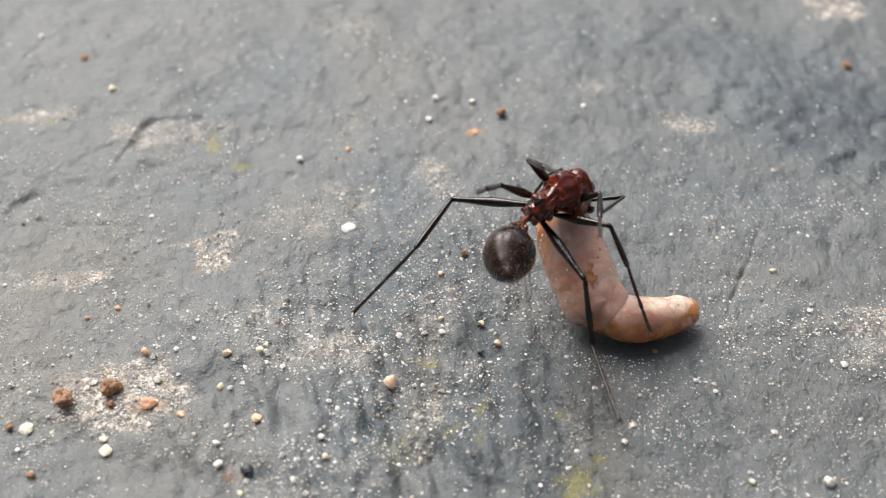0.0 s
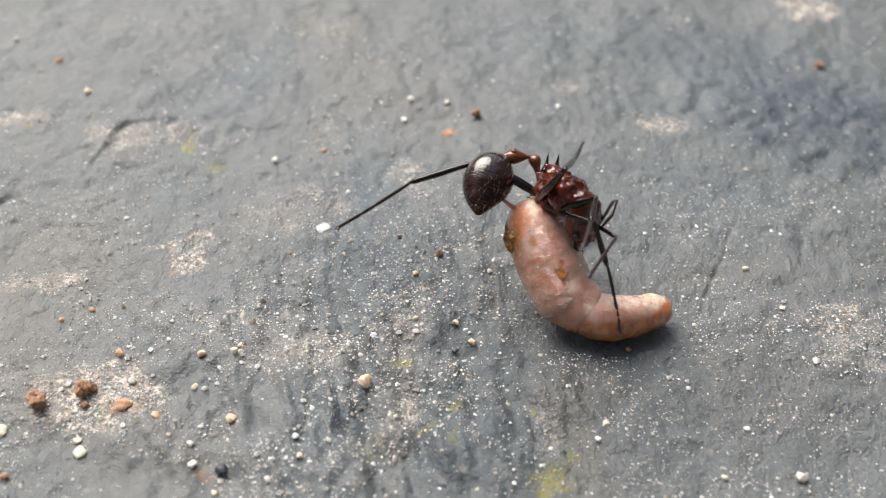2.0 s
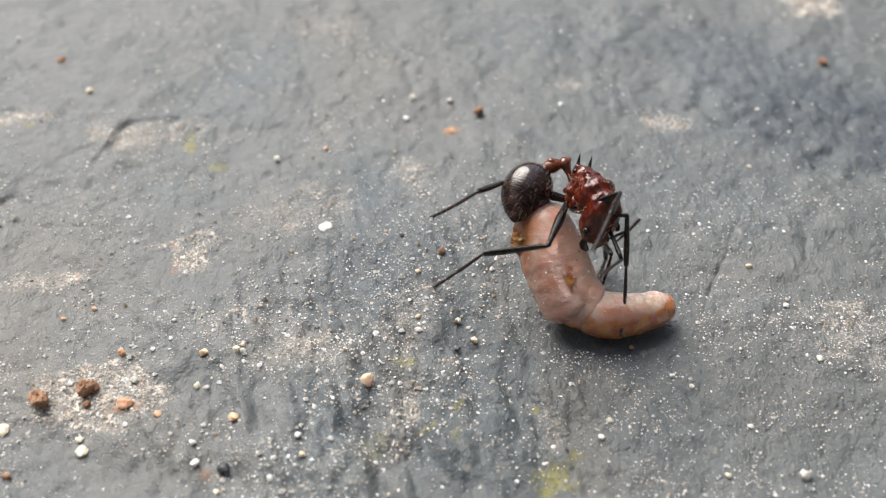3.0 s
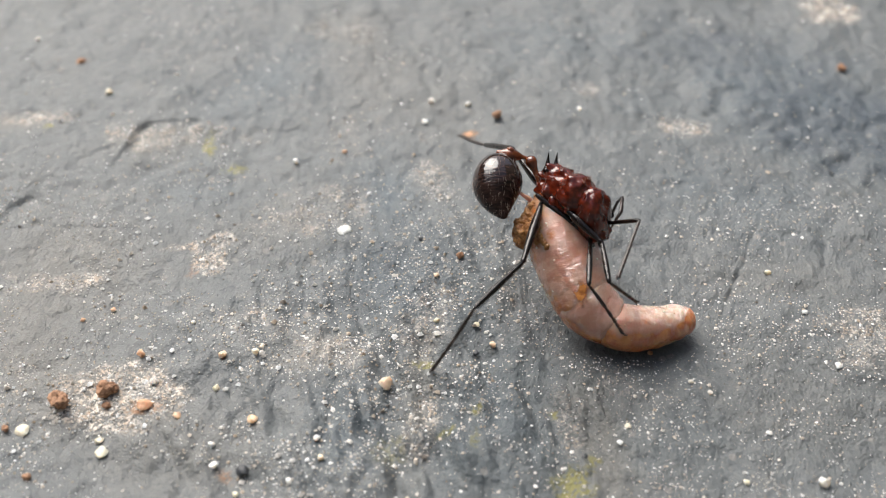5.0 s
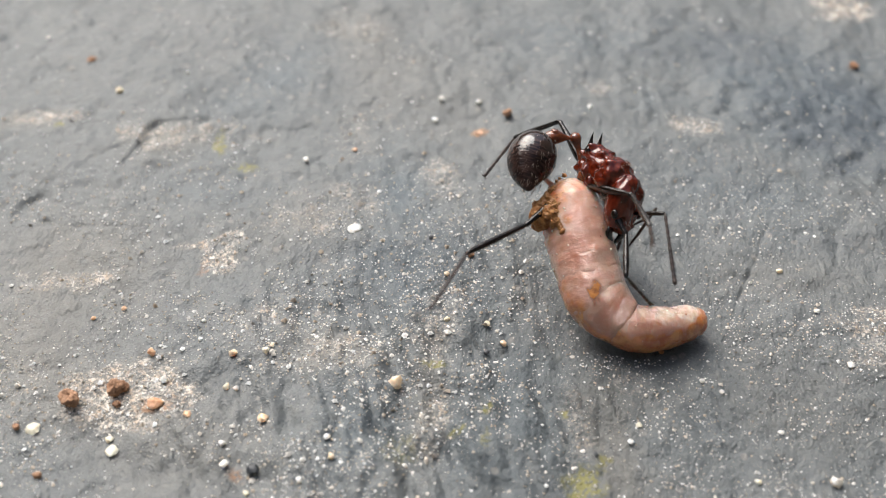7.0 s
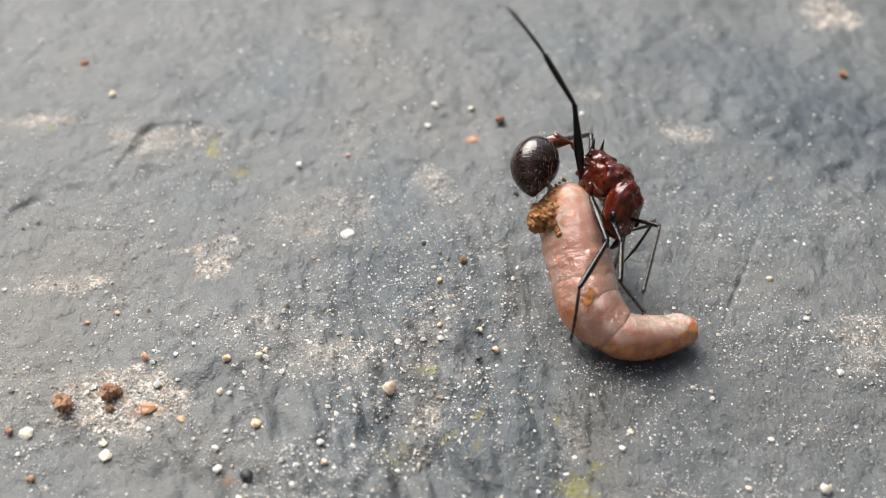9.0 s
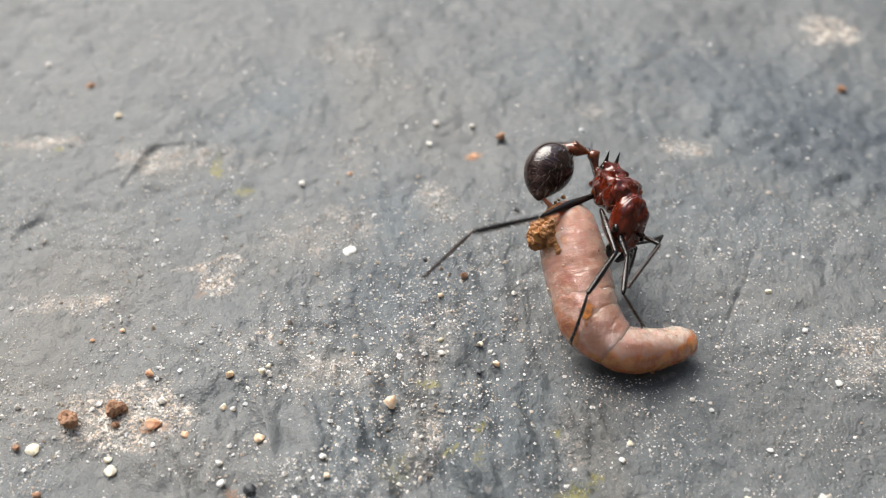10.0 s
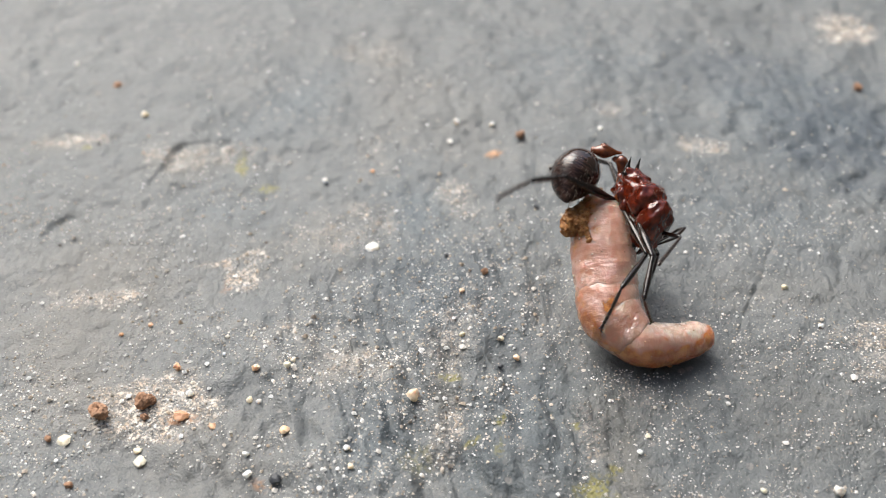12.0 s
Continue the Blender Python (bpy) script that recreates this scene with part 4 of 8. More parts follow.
# ---- what moves ----
def motions():
    walk(cam, [
        (0, at(0.000, -32.527, 32.527, 45.000, 0.000, 0.000)),
        (0.5, at(-0.245, -32.538, 32.751, 45.110, -0.109, 0.487)),
        (1, at(-0.037, -32.694, 32.752, 45.352, 0.186, 0.402)),
        (1.5, at(0.209, -32.723, 32.510, 45.337, 0.069, -0.081)),
        (2, at(0.388, -32.755, 32.505, 45.216, -0.237, -0.690)),
        (2.5, at(0.433, -32.921, 32.509, 45.412, -0.329, -0.933)),
        (3, at(0.470, -32.744, 32.368, 45.246, 0.027, -0.652)),
        (5, at(0.107, -32.686, 32.506, 45.252, -0.016, -0.074)),
        (5.5, at(0.069, -32.606, 32.442, 45.127, -0.020, -0.088)),
        (6, at(-0.007, -32.593, 32.482, 45.198, 0.151, 0.154)),
        (6.5, at(0.086, -32.505, 32.359, 45.050, 0.320, 0.271)),
        (7, at(0.087, -32.605, 32.460, 45.158, 0.280, 0.260)),
        (9, at(-0.146, -32.624, 32.740, 45.195, -0.360, 0.020)),
        (9.5, at(-0.059, -32.895, 32.928, 45.846, -0.088, 0.125)),
        (10, at(0.278, -33.123, 32.903, 46.206, 0.413, 0.067)),
        (10.5, at(0.242, -33.567, 33.432, 46.542, 0.432, -0.020)),
        (11, at(0.220, -33.499, 33.312, 46.419, 0.508, 0.087)),
        (11.5, at(0.114, -33.233, 33.087, 45.915, 0.767, 0.384)),
        (12, at(0.152, -33.753, 33.486, 46.060, 0.947, 0.647))], EXPOSURES)
    walk(ant, [
        (0, at(2.82, -2.6, 4.09, 35.7, -11, 39.6)),
        (0.5, at(3.12, -2.18, 4.33, 28.2, 1.5, 48)),
        (1, at(3.57, -1.57, 4.54, 1.9, 18.2, 40.5)),
        (1.267, at(4.06, -1.07, 4.15, -22.8, 5.3, -11.3)),
        (1.5, at(4.54, -0.577, 3.76, -29.2, -21.2, -57.2)),
        (2, at(4.2, -0.702, 3.78, -29.6, -20.2, -54.7)),
        (2.5, at(3.92, -0.881, 3.69, -31.5, -25.5, -48.2)),
        (3, at(5.22, -0.818, 3.69, -27.2, -25.6, -65.5)),
        (5, at(3.45, -0.689, 3.9, -31.7, -16.5, -41.5)),
        (5.5, at(4.19, -0.359, 3.99, -31.2, -11.4, -43.3)),
        (6, at(4.8, 0.166, 3.9, -29.9, -15.9, -52.9)),
        (6.5, at(4.63, 0.309, 4.01, -30.6, -10.1, -49.7)),
        (7, at(4.54, 0.278, 3.99, -30.4, -11.4, -50)),
        (9, at(4.88, 0.404, 3.96, -29.5, -13, -52.7)),
        (9.5, at(4.73, 0.402, 3.96, -29.9, -12.7, -49.1)),
        (10, at(5.47, 0.607, 3.96, -27.4, -13.1, -62.9)),
        (10.5, at(4.82, 0.413, 3.96, -28.9, -12.8, -55.1)),
        (11, at(5.44, 0.449, 4, -28.6, -10.9, -57.5)),
        (11.5, at(5.27, 0.424, 4.03, -29.8, -9.2, -53.3)),
        (12, at(5.5, 0.112, 4, -29.2, -10.7, -56.4))])
    walk(ant_parts['head'], [
        (0, at(2.15, 0, 0, -95.4, 54.7, -109)),
        (0.5, at(2.15, 0, 0, -70.6, 50, -78.5)),
        (1, at(2.15, 0, 0, -69.7, 60.3, -76)),
        (1.5, at(2.15, 0, 0, 108, 69, 115)),
        (2, at(2.15, 0, 0, 96.8, 55.2, 110)),
        (2.5, at(2.15, 0, 0, 103, 49.2, 122)),
        (3, at(2.15, 0, 0, 139, 65, 147)),
        (5, at(2.15, 0, 0, 81.6, 60.1, 90.2)),
        (5.5, at(2.15, 0, 0, 91.5, 78.9, 94.9)),
        (6, at(2.15, 0, 0, -5.9, 85.3, -6)),
        (6.5, at(2.15, 0, 0, 70.3, 82.5, 72.2)),
        (7, at(2.15, 0, 0, 4.5, 82.5, 4.6)),
        (9, at(2.15, 0, 0, -35.8, 76, -37.4)),
        (9.5, at(2.15, 0, 0, -37.3, 76.6, -39)),
        (10, at(2.15, 0, 0, -25.7, 72.8, -26.9)),
        (10.5, at(2.15, 0, 0, 26.1, 83.9, 26.8)),
        (11, at(2.15, 0, 0, -169, 84.9, -170)),
        (11.5, at(2.15, 0, 0, -48.7, 74.6, -51.1)),
        (12, at(2.15, 0, 0, 143, 73.8, 147))])
    walk(ant_parts['petiole'], [
        (0, at(0, 0, 0, -1.2, -17.1, 179)),
        (0.5, at(0, 0, 0, -13.4, 2.1, 166)),
        (1, at(0, 0, 0, -45.1, -13, 120)),
        (1.267, at(0, 0, 0, -93.8, -60.1, 107)),
        (1.5, at(0, 0, 0, 108, -59.7, -144)),
        (2, at(0, 0, 0, 116, -61, -148)),
        (2.5, at(0, 0, 0, 56.8, -32.4, -133)),
        (3, at(0, 0, 0, 84.7, -53.6, -130)),
        (5, at(0, 0, 0, 113, -55.7, -154)),
        (5.5, at(0, 0, 0, 108, -51.8, -159)),
        (6, at(0, 0, 0, 112, -56.5, -152)),
        (6.5, at(0, 0, 0, 96.1, -49.2, -157)),
        (7, at(0, 0, 0, 116, -54.4, -159)),
        (9, at(0, 0, 0, 102, -52, -154)),
        (9.5, at(0, 0, 0, 110, -53.8, -156)),
        (10, at(0, 0, 0, 103, -53.6, -151)),
        (10.5, at(0, 0, 0, 108, -54.4, -153)),
        (11, at(0, 0, 0, 111, -54.1, -156)),
        (11.5, at(0, 0, 0, 104, -51.4, -158)),
        (12, at(0, 0, 0, -176, -67.5, 178))])
    walk(ant_parts['postpetiole'], [
        (0, at(-0.642, -0.136, 0.236, 0, -32.4, -147)),
        (0.5, at(-0.83, -0.01, -0.037, 0, -5.2, -159)),
        (1, at(-0.51, 0.409, -0.216, 0, 41.6, 164)),
        (1.267, at(-0.613, -0.188, 0.274, 3.3, 33.7, -156)),
        (1.5, at(-0.716, -0.785, 0.764, 0, 25.8, -119)),
        (2, at(-0.759, -0.776, 0.668, 0, 13.1, -125)),
        (2.5, at(-0.741, -0.898, 0.073, 0, 40.1, -124)),
        (3, at(-0.443, -0.717, 0.455, 0, 27.5, -110)),
        (5, at(-0.97, -0.669, 0.763, 0, -0.1, -139)),
        (5.5, at(-1, -0.622, 0.61, 0, -0.7, -141)),
        (6, at(-0.845, -0.769, 0.589, 0, 6.5, -129)),
        (6.5, at(-0.946, -0.677, 0.537, 0, 8.3, -134)),
        (7, at(-0.893, -0.68, 0.507, 0, 12.8, -132)),
        (9, at(-0.904, -0.743, 0.557, 0, 10.7, -130)),
        (9.5, at(-0.936, -0.676, 0.695, 0, 5.2, -134)),
        (10, at(-0.795, -0.789, 0.646, 0, 5.7, -122)),
        (10.5, at(-0.841, -0.756, 0.553, 0, 11.7, -127)),
        (11, at(-0.872, -0.746, 0.611, 0, 8.4, -127)),
        (11.5, at(-0.88, -0.714, 0.445, 0, 13.5, -129)),
        (12, at(-0.776, -0.481, 0.875, 0, 12.5, -126))])
    walk(ant_parts['gaster'], [
        (0, at(-0.831, -0.306, 0.471, 139, -40.6, -157)),
        (0.5, at(-1.18, -0.174, 0.056, 113, -22.7, -157)),
        (1, at(-0.728, 0.502, -0.387, 58.4, 17.7, -138)),
        (1.5, at(-0.773, -0.944, 0.549, 118, 53, -49.1)),
        (2, at(-0.918, -1.01, 0.602, 111, 53.2, -56.8)),
        (2.5, at(-0.801, -1.01, -0.157, 120, 46.2, -42.8)),
        (3, at(-0.51, -0.909, 0.325, 115, 49.3, -49.7)),
        (5, at(-1.13, -0.81, 0.746, 134, 53.9, -34.6)),
        (5.5, at(-1.25, -0.808, 0.67, 109, 45.2, -53.7)),
        (6, at(-1.05, -1.03, 0.56, 123, 55.5, -45.2)),
        (6.5, at(-1.17, -0.926, 0.455, 119, 47.2, -44.6)),
        (7, at(-1.09, -0.905, 0.44, 111, 40.9, -48.4)),
        (9, at(-1.08, -0.964, 0.475, 116, 42, -43.1)),
        (9.5, at(-1.12, -0.876, 0.643, 112, 42.4, -48.8)),
        (10, at(-0.934, -1.04, 0.571, 112, 41.9, -47.4)),
        (10.5, at(-1.02, -0.992, 0.487, 124, 46.4, -38.7)),
        (11, at(-1.06, -1.02, 0.524, 117, 46, -45.5)),
        (11.5, at(-1.03, -0.921, 0.342, 111, 43.8, -50.3)),
        (12, at(-0.885, -0.782, 0.537, 100, 33.2, -54.6))])
    walk(ant_parts['scape'], [
        (0, at(2.23, -0.746, -0.719, -14.9, -36.5, -36.8)),
        (0.25, at(2.38, -0.807, -0.665, 1.6, -40.6, -63)),
        (0.5, at(2.53, -0.868, -0.611, 18.9, -38.4, -90)),
        (0.667, at(2.52, -0.832, -0.659, 17.3, -20.4, -86.6)),
        (0.833, at(2.51, -0.797, -0.707, 16.7, -2.4, -84)),
        (1, at(2.5, -0.762, -0.755, 17, 15.6, -81.5)),
        (1.1, at(2.44, -0.491, -0.775, 24.1, 39.3, -66.6)),
        (1.2, at(2.38, -0.22, -0.795, 46.6, 59.3, -37.6)),
        (1.3, at(2.32, 0.051, -0.815, 98.7, 63.8, 20.5)),
        (1.4, at(2.27, 0.321, -0.835, 132, 47.6, 60.6)),
        (1.5, at(2.21, 0.592, -0.855, 144, 24.7, 78.8)),
        (1.625, at(2.2, 0.649, -0.824, 134, 23.3, 55.3)),
        (1.75, at(2.19, 0.705, -0.793, 126, 18.6, 32.7)),
        (1.875, at(2.18, 0.761, -0.763, 120, 11.5, 11.7)),
        (2, at(2.17, 0.818, -0.732, 118, 2.9, -8.2)),
        (2.5, at(2.04, 0.831, -0.696, 120, 14.5, 4.7)),
        (2.75, at(1.99, 0.673, -0.759, 120, 26.6, 7.3)),
        (3, at(1.95, 0.515, -0.821, 122, 38.8, 10.5)),
        (3.5, at(2.02, 0.548, -0.818, 121, 30, 7.9)),
        (4, at(2.19, 0.621, -0.812, 119, 10.5, 3.3)),
        (4.5, at(2.36, 0.694, -0.807, 119, -9, -0.7)),
        (5, at(2.44, 0.727, -0.804, 120, -17.8, -2.6)),
        (5.5, at(2.41, 0.375, -0.907, 125, -28, -16)),
        (6, at(2.48, 0.194, -0.917, 123, -18.8, -11.7)),
        (6.5, at(2.44, 0.321, -0.897, 124, -28.8, -13.3)),
        (6.75, at(2.49, 0.259, -0.9, 120, -25.5, -5.2)),
        (7, at(2.54, 0.197, -0.902, 117, -21.8, 2.5)),
        (7.5, at(2.56, 0.171, -0.898, 117, -20.3, 2.1)),
        (8, at(2.58, 0.114, -0.889, 117, -16.9, 1.2)),
        (8.5, at(2.6, 0.057, -0.881, 118, -13.5, 0.4)),
        (9, at(2.6, 0.031, -0.877, 118, -12, 0)),
        (9.5, at(2.61, 0.02, -0.889, 119, -12.5, -6.1)),
        (9.75, at(2.62, 0.05, -0.868, 118, -10.4, -1.8)),
        (10, at(2.64, 0.08, -0.847, 117, -8.1, 2.5)),
        (10.5, at(2.49, 0.261, -0.904, 118, -19.1, 1.3)),
        (11, at(2.27, 0.193, -0.895, 117, -11.8, 4.9)),
        (11.5, at(2.57, -0.038, -0.859, 118, -6.8, -5.9)),
        (12, at(2.1, 0.381, -0.854, 120, -16.2, -11.2))])
    walk(ant_parts['funiculus'], [
        (0, at(3.1, -1.4, 0.083, 14.2, -39.8, 175)),
        (0.25, at(2.85, -1.72, 0.212, 9.4, -28.2, -176)),
        (0.5, at(2.53, -1.93, 0.227, 6.8, -16.3, -170)),
        (0.667, at(2.59, -2.1, -0.188, 6.4, -13.2, -168)),
        (0.833, at(2.65, -2.14, -0.65, 6.1, -10.2, -166)),
        (1, at(2.69, -2.05, -1.12, 5.8, -7.2, -165)),
        (1.1, at(2.85, -1.45, -1.63, 3.8, -3.2, -142)),
        (1.2, at(2.93, -0.641, -1.96, 3.4, 1.3, -120)),
        (1.3, at(2.88, 0.26, -2.03, 4.8, 5.6, -98)),
        (1.4, at(2.71, 1.11, -1.83, 7.7, 9, -75.4)),
        (1.5, at(2.45, 1.8, -1.42, 11.7, 11.1, -52.5)),
        (1.625, at(2.9, 1.67, -1.36, 11.4, 14.9, -53.8)),
        (1.75, at(3.27, 1.4, -1.23, 11, 18.6, -55.2)),
        (1.875, at(3.48, 1.03, -1.03, 10.5, 22.4, -56.6)),
        (2, at(3.51, 0.626, -0.8, 9.9, 26.2, -58)),
        (2.5, at(3.34, 0.938, -1.03, 5.7, 29.3, -67)),
        (2.75, at(3.19, 0.826, -1.36, 10.3, 18.6, -55.8)),
        (3, at(2.98, 0.707, -1.67, 12.6, 7.4, -45.9)),
        (3.5, at(3.18, 0.708, -1.49, 12.1, 13.2, -48.5)),
        (4, at(3.52, 0.697, -1.06, 10, 26, -54.8)),
        (4.5, at(3.7, 0.677, -0.596, 5.8, 38.4, -62.5)),
        (5, at(3.72, 0.667, -0.39, 2.9, 43.8, -67)),
        (5.5, at(3.56, 0.046, -0.273, -1, 33.7, -73.2)),
        (6, at(3.73, -0.065, -0.483, 9.4, 52.8, -58.3)),
        (6.5, at(3.59, 0.049, -0.248, 7.3, 52.5, -60.9)),
        (6.75, at(3.71, 0.149, -0.319, 25.6, 51.4, -37.9)),
        (7, at(3.8, 0.252, -0.401, 40.8, 46.3, -17.7)),
        (7.5, at(3.82, 0.217, -0.43, 37.9, 47.2, -21.6)),
        (8, at(3.87, 0.141, -0.497, 31.2, 48.8, -30.8)),
        (8.5, at(3.91, 0.065, -0.565, 23.9, 49.6, -40.3)),
        (9, at(3.92, 0.031, -0.597, 20.5, 49.7, -44.8)),
        (9.5, at(3.92, -0.12, -0.596, 9.5, 56.2, -58.6)),
        (9.75, at(3.95, 0.009, -0.625, 11.3, 41.4, -56.1)),
        (10, at(3.97, 0.138, -0.655, 12.2, 26.5, -54.5)),
        (10.5, at(3.76, 0.288, -0.463, 10, 32.3, -59)),
        (11, at(3.58, 0.307, -0.618, 7.9, 33.1, -62.9)),
        (11.5, at(3.9, -0.175, -0.698, 6.1, 20.9, -66.9)),
        (12, at(3.37, 0.13, -0.478, 8.7, 12.3, -57.8))])
    walk(ant_parts['femur_hind_left'], [
        (0, at(0.45, 0.3, -0.5, 13.3, 34.8, 131)),
        (0.5, at(0.45, 0.3, -0.5, 15.7, 22, 136)),
        (0.625, at(0.45, 0.3, -0.5, 14.7, 14.4, 133)),
        (0.75, at(0.45, 0.3, -0.5, 14.2, 6.7, 130)),
        (0.875, at(0.45, 0.3, -0.5, 14, -1, 127)),
        (1, at(0.45, 0.3, -0.5, 14.3, -8.6, 124)),
        (1.1, at(0.45, 0.3, -0.5, 10.2, -12.4, 146)),
        (1.2, at(0.45, 0.3, -0.5, 5, -14.5, 168)),
        (1.3, at(0.45, 0.3, -0.5, -0.6, -14.4, -170)),
        (1.4, at(0.45, 0.3, -0.5, -5.8, -12.3, -148)),
        (1.5, at(0.45, 0.3, -0.5, -9.8, -8.5, -126)),
        (2, at(0.45, 0.3, -0.5, -9.1, -17.7, -129)),
        (2.167, at(0.45, 0.3, -0.5, -9, -23.6, -130)),
        (2.333, at(0.45, 0.3, -0.5, -8.8, -29.6, -130)),
        (2.5, at(0.45, 0.3, -0.5, -8.6, -35.5, -130)),
        (2.6, at(0.45, 0.3, -0.5, -10.2, -28.6, -127)),
        (2.7, at(0.45, 0.3, -0.5, -11.3, -21.7, -125)),
        (2.8, at(0.45, 0.3, -0.5, -12, -14.7, -122)),
        (2.9, at(0.45, 0.3, -0.5, -12.5, -7.7, -120)),
        (3, at(0.45, 0.3, -0.5, -12.6, -0.7, -118)),
        (3.25, at(0.45, 0.3, -0.5, -12.5, -2.3, -120)),
        (3.5, at(0.45, 0.3, -0.5, -12, -6.4, -127)),
        (3.75, at(0.45, 0.3, -0.5, -10.5, -12.1, -137)),
        (4, at(0.45, 0.3, -0.5, -7.4, -18.2, -149)),
        (4.25, at(0.45, 0.3, -0.5, -3, -23.5, -161)),
        (4.5, at(0.45, 0.3, -0.5, 2, -27.2, -173)),
        (4.75, at(0.45, 0.3, -0.5, 6.1, -29.3, 179)),
        (5, at(0.45, 0.3, -0.5, 7.8, -29.9, 175)),
        (5.25, at(0.45, 0.3, -0.5, 8.2, -25.2, 174)),
        (5.5, at(0.45, 0.3, -0.5, 8.6, -20.6, 173)),
        (5.6, at(0.45, 0.3, -0.5, 9.1, -19.1, 172)),
        (5.7, at(0.45, 0.3, -0.5, 9.6, -17.7, 170)),
        (5.8, at(0.45, 0.3, -0.5, 10, -16.3, 169)),
        (5.9, at(0.45, 0.3, -0.5, 10.4, -14.8, 168)),
        (6, at(0.45, 0.3, -0.5, 10.8, -13.4, 166)),
        (6.5, at(0.45, 0.3, -0.5, 12.2, -7.6, 158)),
        (6.75, at(0.45, 0.3, -0.5, 10.4, -18.4, 166)),
        (7, at(0.45, 0.3, -0.5, 6.8, -28.8, 175)),
        (7.5, at(0.45, 0.3, -0.5, 8.8, -29, 171)),
        (8, at(0.45, 0.3, -0.5, 13.4, -29.1, 162)),
        (8.5, at(0.45, 0.3, -0.5, 18, -28.5, 152)),
        (9, at(0.45, 0.3, -0.5, 20, -28.1, 148)),
        (9.1, at(0.45, 0.3, -0.5, 17.5, -30.3, 153)),
        (9.2, at(0.45, 0.3, -0.5, 14.8, -32.3, 158)),
        (9.3, at(0.45, 0.3, -0.5, 11.8, -34.1, 164)),
        (9.4, at(0.45, 0.3, -0.5, 8.6, -35.7, 169)),
        (9.5, at(0.45, 0.3, -0.5, 5.1, -37, 175)),
        (10, at(0.45, 0.3, -0.5, 7.9, -18.2, 169)),
        (10.5, at(0.45, 0.3, -0.5, 7.6, -23.1, 170)),
        (11, at(0.45, 0.3, -0.5, 9.7, -15.8, 164)),
        (11.1, at(0.45, 0.3, -0.5, 10.1, -13.9, 162)),
        (11.2, at(0.45, 0.3, -0.5, 10.4, -12, 161)),
        (11.3, at(0.45, 0.3, -0.5, 10.6, -10.1, 160)),
        (11.4, at(0.45, 0.3, -0.5, 10.8, -8.2, 158)),
        (11.5, at(0.45, 0.3, -0.5, 11, -6.3, 157)),
        (12, at(0.45, 0.3, -0.5, 10.9, -11.9, 158))])
